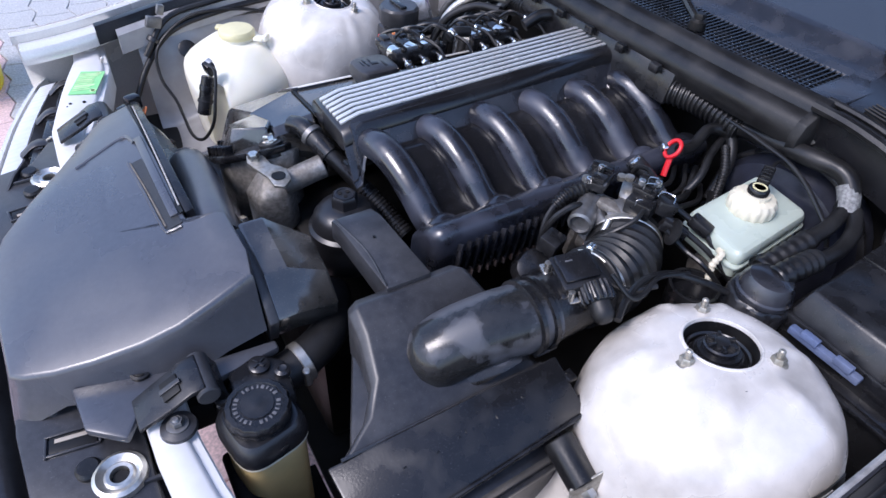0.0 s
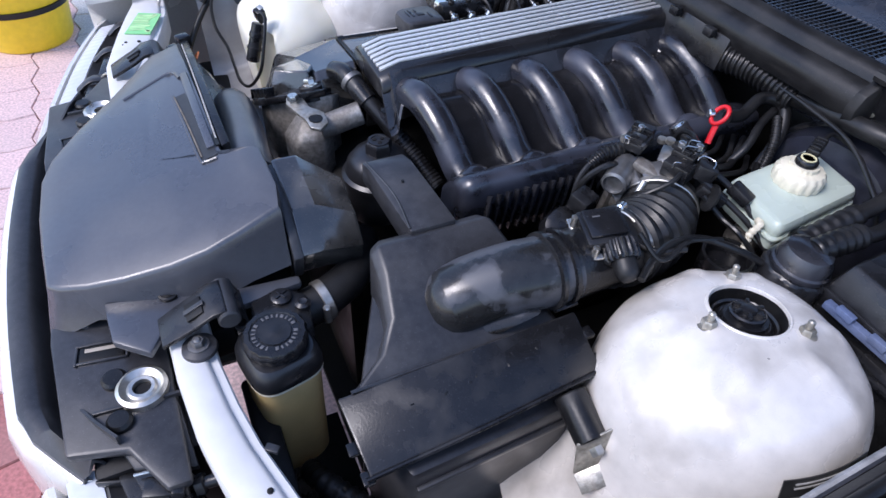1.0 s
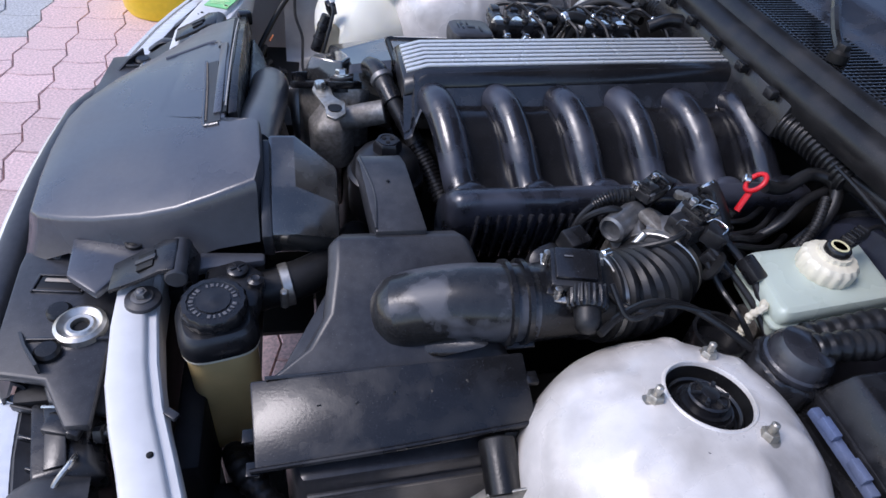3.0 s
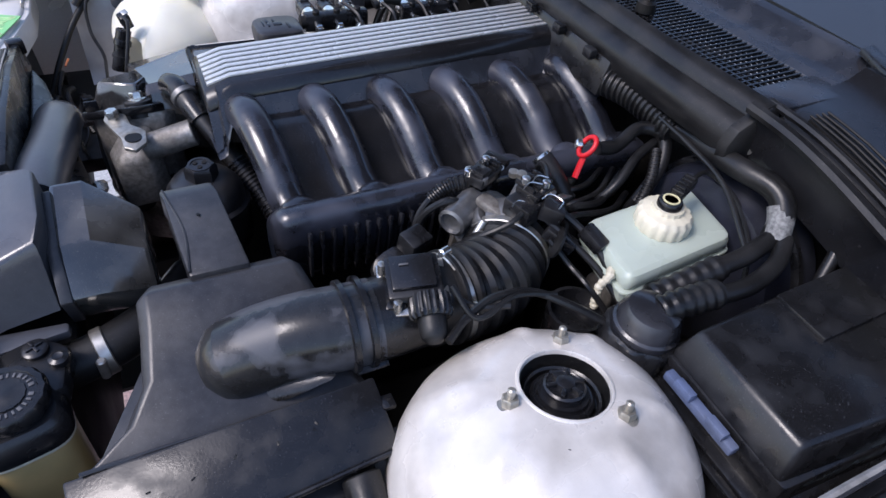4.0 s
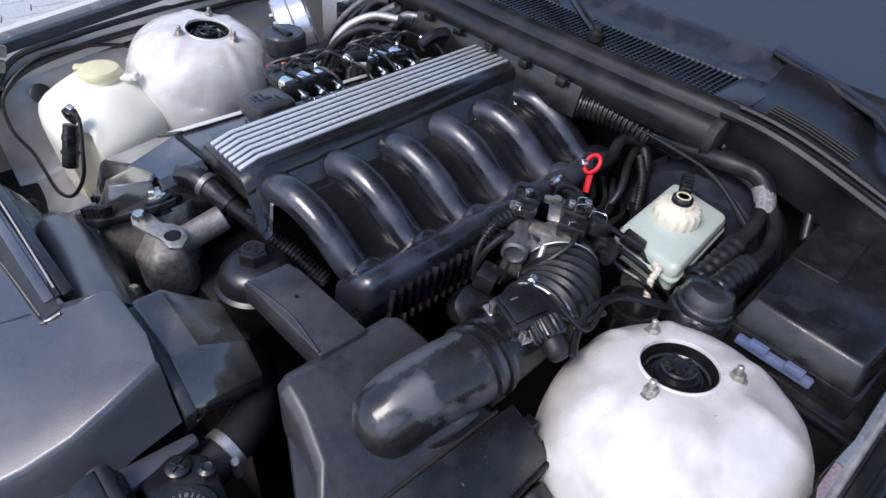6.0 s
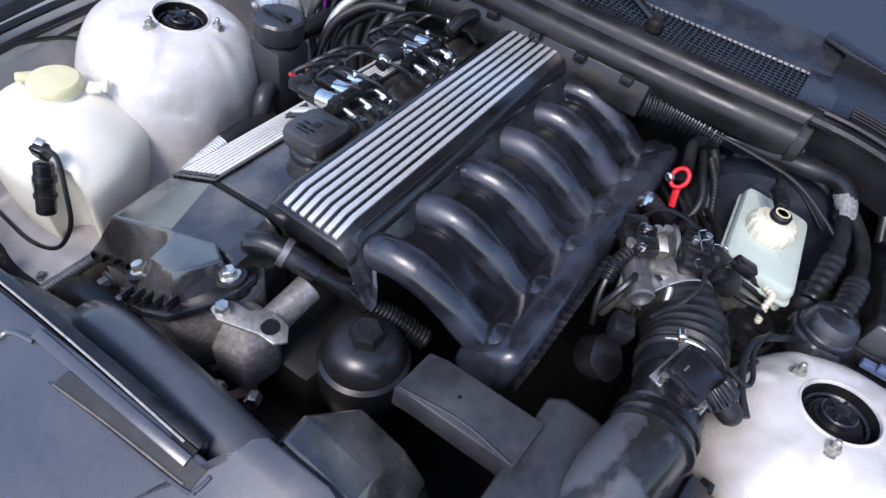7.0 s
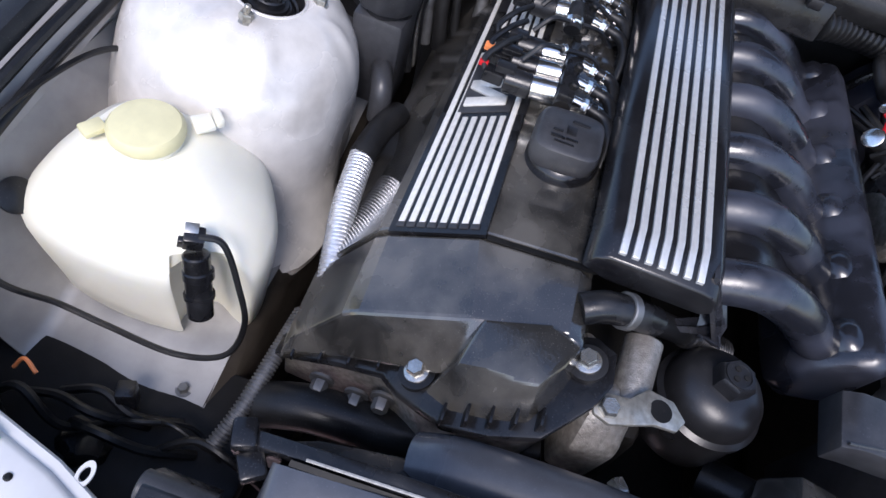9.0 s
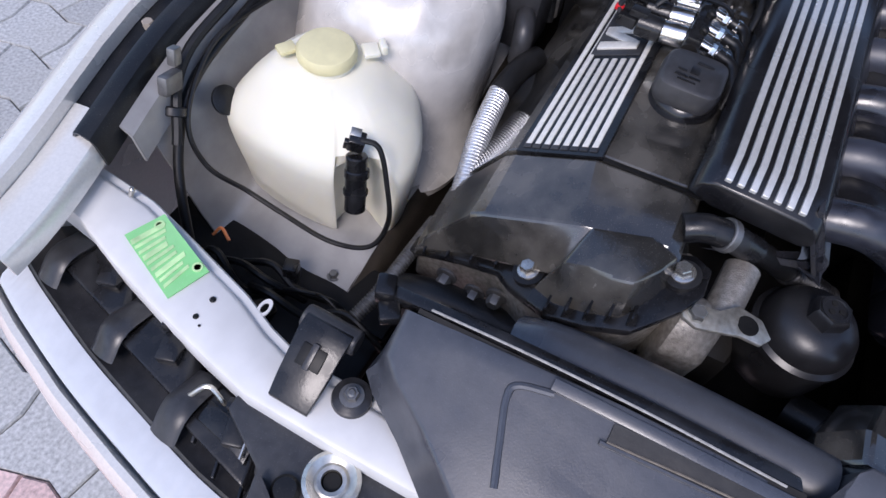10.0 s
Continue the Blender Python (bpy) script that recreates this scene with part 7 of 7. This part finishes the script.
for k in range(7):
    random.seed(40 + k)
    x, y = 0.585 + 0.012 * (k % 3), 0.60 - 0.028 * k
    part("wire", tube([(x, y, 0.60), (x + random.uniform(-0.01, 0.02), y - 0.04, 0.625 + random.uniform(-0.01, 0.02)), (x + random.uniform(-0.01, 0.025), y - 0.08, 0.60 + random.uniform(0, 0.03)), (x + random.uniform(0, 0.02), y - 0.12, 0.585)], random.uniform(0.0025, 0.006), 8), RUBBER, lw)
part("plug", box((0.622, 0.478, 0.615), (0.02, 0.018, 0.03), 0.002, (0, 10, 20)), PLASTIC, lw, "black plug")
part("lamp_back", lathe([(0.03, 0), (0.032, 0.01), (0.028, 0.018), (0.012, 0.020), (0, 0.024)], (0.575, 0.50, 0.572), (0.60, 0.49, 0.62), 28, wave=14, depth=0.1), PLASTIC, lw, "ribbed black lamp cap")
part("wire", tube([(0.60, 0.57, 0.655), (0.607, 0.56, 0.668), (0.60, 0.545, 0.662)], 0.002, 6), ORANGE, lw)
ab = whole("apron_bolt", join(lathe([(0.009, 0), (0.009, 0.003)], (0.657, 0.441, 0.583), (0.657, 0.441, 2), 18), hexagon((0.657, 0.441, 0.585), (0.657, 0.441, 0.594), 0.006)), DULL_STEEL, "dull steel bolt on the inner wing", "bolt")
# hoses and pipes behind the gas rail
bp = thing("heater_pipes", "bundle of black hoses and grey pipes by the bulkhead", "hoses", (1.27, 0.35, 0.8))
for k in range(7):
    random.seed(70 + k)
    y0 = 0.28 + 0.022 * k
    part("hose" if k % 3 else "pipe", tube([(1.30, y0 - 0.03, 0.90), (1.285, y0, 0.885 + random.uniform(-0.015, 0.01)), (1.26, y0 + 0.025, 0.845), (1.235, y0 + 0.03 + random.uniform(-0.02, 0.02), 0.79), (1.22, y0 + 0.02, 0.70)], random.uniform(0.006, 0.011), 10), RUBBER if k % 3 else DULL_STEEL, bp)
part("hose", tube([(1.36, 0.42, 0.80), (1.28, 0.42, 0.80), (1.20, 0.44, 0.785), (1.14, 0.46, 0.77)], 0.017, 14), RUBBER, bp)
part("tape", tube([(1.272, 0.325, 0.866), (1.262, 0.335, 0.848)], 0.0118, 10), PAPER, bp)
# sensor plug and black connectors by the air meter
sp2 = thing("idle_plug", "pair of black sensor plugs under the air meter", "connector", (0.97, -0.27, 0.78))
part("plug", box((0.962, -0.275, 0.822), (0.03, 0.026, 0.024), 0.003, (10, 0, 20)), PLASTIC, sp2)
part("body", lathe([(0.026, 0), (0.028, 0.004), (0.028, 0.03), (0.020, 0.034), (0, 0.034)], (0.945, -0.262, 0.765), (0.94, -0.29, 0.80), 30, wave=10, depth=0.05), PLASTIC, sp2)
part("lead", tube([(1.04, -0.24, 0.853), (1.01, -0.232, 0.848), (0.985, -0.235, 0.825), (0.972, -0.245, 0.79)], 0.004, 8), RUBBER, sp2)
part("boot", tube([(1.05, -0.238, 0.857), (1.02, -0.232, 0.852), (0.998, -0.232, 0.838)], 0.0085, 12, ribs=9, rib=0.12), RUBBER, sp2, "ribbed cable boot")
gap = thing("gap_wiring", "thin black wires and cable ties between engine and bulkhead", "wiring", (1.1, -0.3, 0.78))
for k in range(6):
    random.seed(110 + k)
    y = -0.235 - 0.018 * k
    part("wire", tube([(1.13 + 0.02 * k, y, 0.80), (1.16 + random.uniform(-0.02, 0.02), y - 0.02, 0.825 + random.uniform(-0.01, 0.015)), (1.20 + random.uniform(-0.02, 0.02), y - 0.01, 0.82), (1.27, y + 0.03, 0.80 + random.uniform(0, 0.03))], random.uniform(0.0025, 0.0055), 8), RUBBER, gap)
part("bracket", box((1.165, -0.262, 0.80), (0.03, 0.012, 0.05), 0.003, (0, 15, 20)), DULL_STEEL, gap, "dull steel bracket")
lo = thing("bellows_wiring", "twisted wires with pale sleeves beside the reservoir", "wiring", (1.11, -0.37, 0.8))
part("sleeve", tube([(1.135, -0.395, 0.835), (1.125, -0.405, 0.838), (1.115, -0.405, 0.825), (1.113, -0.41, 0.80)], 0.0045, 8, ribs=10, rib=0.12), CAP_CREAM, lo, "pale spiral sleeve")
part("wire", tube([(1.085, -0.345, 0.85), (1.10, -0.37, 0.83), (1.105, -0.40, 0.825), (1.12, -0.425, 0.80), (1.11, -0.44, 0.79)], 0.0035, 8), RUBBER, lo)
part("wire", tube([(1.09, -0.325, 0.862), (1.105, -0.35, 0.85), (1.13, -0.39, 0.825), (1.14, -0.43, 0.80)], 0.004, 8), RUBBER, lo)
part("plug", box((1.10, -0.345, 0.846), (0.036, 0.016, 0.016), 0.002, (0, 20, -50)), PLASTIC, lo)
part("disc", lathe([(0.017, 0), (0.018, 0.003), (0.010, 0.005), (0, 0.005)], (1.093, -0.352, 0.848), (1.06, -0.33, 0.86), 24), RUBBER, lo)
part("cup", lathe([(0.030, -0.05), (0.032, 0), (0.028, 0.0), (0.027, -0.02)], (1.095, -0.405, 0.80), (1.095, -0.405, 2), 28), PLASTIC, lo)
# lower pipes in front of the filter box
lp = thing("brake_duct_hose", "corrugated black hose low in front of the filter box", "hose", (0.58, -0.4, 0.6))
part("hose", tube([(0.565, -0.36, 0.58), (0.58, -0.40, 0.60), (0.615, -0.44, 0.59), (0.68, -0.48, 0.55)], 0.014, 14, ribs=16, rib=0.06), RUBBER, lp)

wiper = thing("wiper_arm", "black wiper arm on its spindle", "wiper", (1.37, -0.09, 0.96))
part("spindle", join(lathe([(0.014, 0), (0.013, 0.012), (0.008, 0.016)], (1.372, -0.088, 0.962), (1.372, -0.088, 2), 24), hexagon((1.372, -0.088, 0.975), (1.372, -0.088, 0.986), 0.009)), DARK, wiper)
part("arm", tube([(1.372, -0.088, 0.972), (1.40, -0.03, 0.985), (1.46, 0.06, 1.0), (1.60, 0.25, 1.03)], 0.007, 8), PLASTIC, wiper)
yb = thing("yellow_tub", "yellow plastic tub with a black band standing on the paving", "tub", (0.07, 2.24, 0))
part("shell", lathe([(0.16, 0), (0.17, 0.02), (0.21, 0.32), (0.222, 0.325), (0.222, 0.34), (0.205, 0.34), (0.165, 0.04), (0, 0.03)], (0.07, 2.24, 0), (0.07, 2.24, 1), 40), YELLOW, yb)
part("band", lathe([(0.192, 0.155), (0.1955, 0.156), (0.1985, 0.178), (0.195, 0.179)], (0.07, 2.24, 0), (0.07, 2.24, 1), 40), RUBBER, yb, "black rubber band")

# ---------- surroundings ----------
wall = thing("boundary_wall", "grey rendered wall with a dark groove above its plinth", "wall", (3.0, -2.0, 0), kind="structure")
m = pose(2.27, -1.03, 0, 0, 0, -56)
part("plinth", place(box((2.2, 0.16, 0.075), (4.64, 0.3, 0.15), 0.005), m), WALL, wall)
part("groove", place(box((2.2, 0.2, 0.17), (4.64, 0.3, 0.045), 0.002), m), DARK, wall)
part("face", place(box((2.2, 0.17, 0.85), (4.64, 0.3, 1.32), 0.005), m), WALL, wall)

rod = whole("metal_rod", cyl((-0.7, 1.05, 0.008), (0.02, 0.55, 0.008), 0.008), DULL_STEEL, "thin grey metal rod lying on the paving", "rod")

# interlocking paving blocks, nearest ones piece by piece
def paver():
    """One zigzag block, 20 by 16 cm, with worn edges."""
    a, b, t = 0.0985, 0.0805, 0.014
    top = [(-a, -b), (-a * 0.5, -b + t), (0, -b), (a * 0.5, -b - t), (a, -b), (a - t, 0), (a, b), (a * 0.5, b + t * -1 + 2 * t * 0), (0, b), (-a * 0.5, b + t), (-a, b), (-a - t, 0)]
    top[7], top[9] = (a * 0.5, b + t), (-a * 0.5, b - t)
    top = [(y, x) for x, y in top]
    bm = loft([[(x, y, -0.06) for x, y in top], [(x, y, -0.006) for x, y in top], [(x * 0.97, y * 0.965, 0.0) for x, y in top]], 0)
    return bm


paving = thing("pavement", "interlocking red and grey block paving", "paving", (0, 0, 0), kind="structure")
pav_red, pav_grey, pav_deep = (mesh_of("paver", paver(), k) for k in (PAVE_RED, PAVE_GREY, PAVE_DEEP))


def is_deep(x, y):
    # second range lies under the car: its shade is put into the block colour
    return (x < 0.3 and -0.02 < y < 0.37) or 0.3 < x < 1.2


def is_red(x, y):
    return (-0.45 < x or y < 1.85) and (x < 0.18 and y > -0.05) or (1.6 < x < 1.95 and y < -0.7) or (0.3 < x < 1.1 and -0.6 < y < 0.6)


rest = {True: [], False: []}
count = 0
for i in range(-18, 42):
    for j in range(-16, 26):
        x, y = i * 0.164, j * 0.2 + (0.0 if i % 2 else 0.1)
        z = 0.003 * noise.noise(Vector((x * 3.1, y * 3.1, 0)))
        red = is_red(x, y)
        near = (-0.65 < x < 0.3 and -0.9 < y < 1.6) or (0.45 < x < 0.95 and -0.45 < y < -0.1) or (1.4 < x < 2.3 and -1.4 < y < -0.75) or (0.6 < x < 1.5 and 1.0 < y < 1.9)
        if near and count < 300:
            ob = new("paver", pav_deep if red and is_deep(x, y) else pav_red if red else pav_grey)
            ob.parent = paving
            ob.location = (x, y, z)
            ob.rotation_euler = (random.uniform(-0.012, 0.012), random.uniform(-0.012, 0.012), random.uniform(-0.01, 0.01))
            count += 1
        elif -3 < x < 7:
            rest[red].append((x, y, z))
base_bm = paver()
base_v = [tuple(v.co) for v in base_bm.verts]
base_f = [tuple(v.index for v in f.verts) for f in base_bm.faces]
base_bm.free()
for red, spots in rest.items():
    vs, fs = [], []
    for x, y, z in spots:
        k = len(vs)
        vs += [(a + x, b + y, c + z) for a, b, c in base_v]
        fs += [tuple(q + k for q in f) for f in base_f]
    me = bpy.data.meshes.new("far_paving")
    me.from_pydata(vs, [], fs)
    me.materials.append(PAVE_RED if red else PAVE_GREY)
    ob = new("far_paving", me)
    ob.parent = paving
    tagged(ob, kind="stuff")
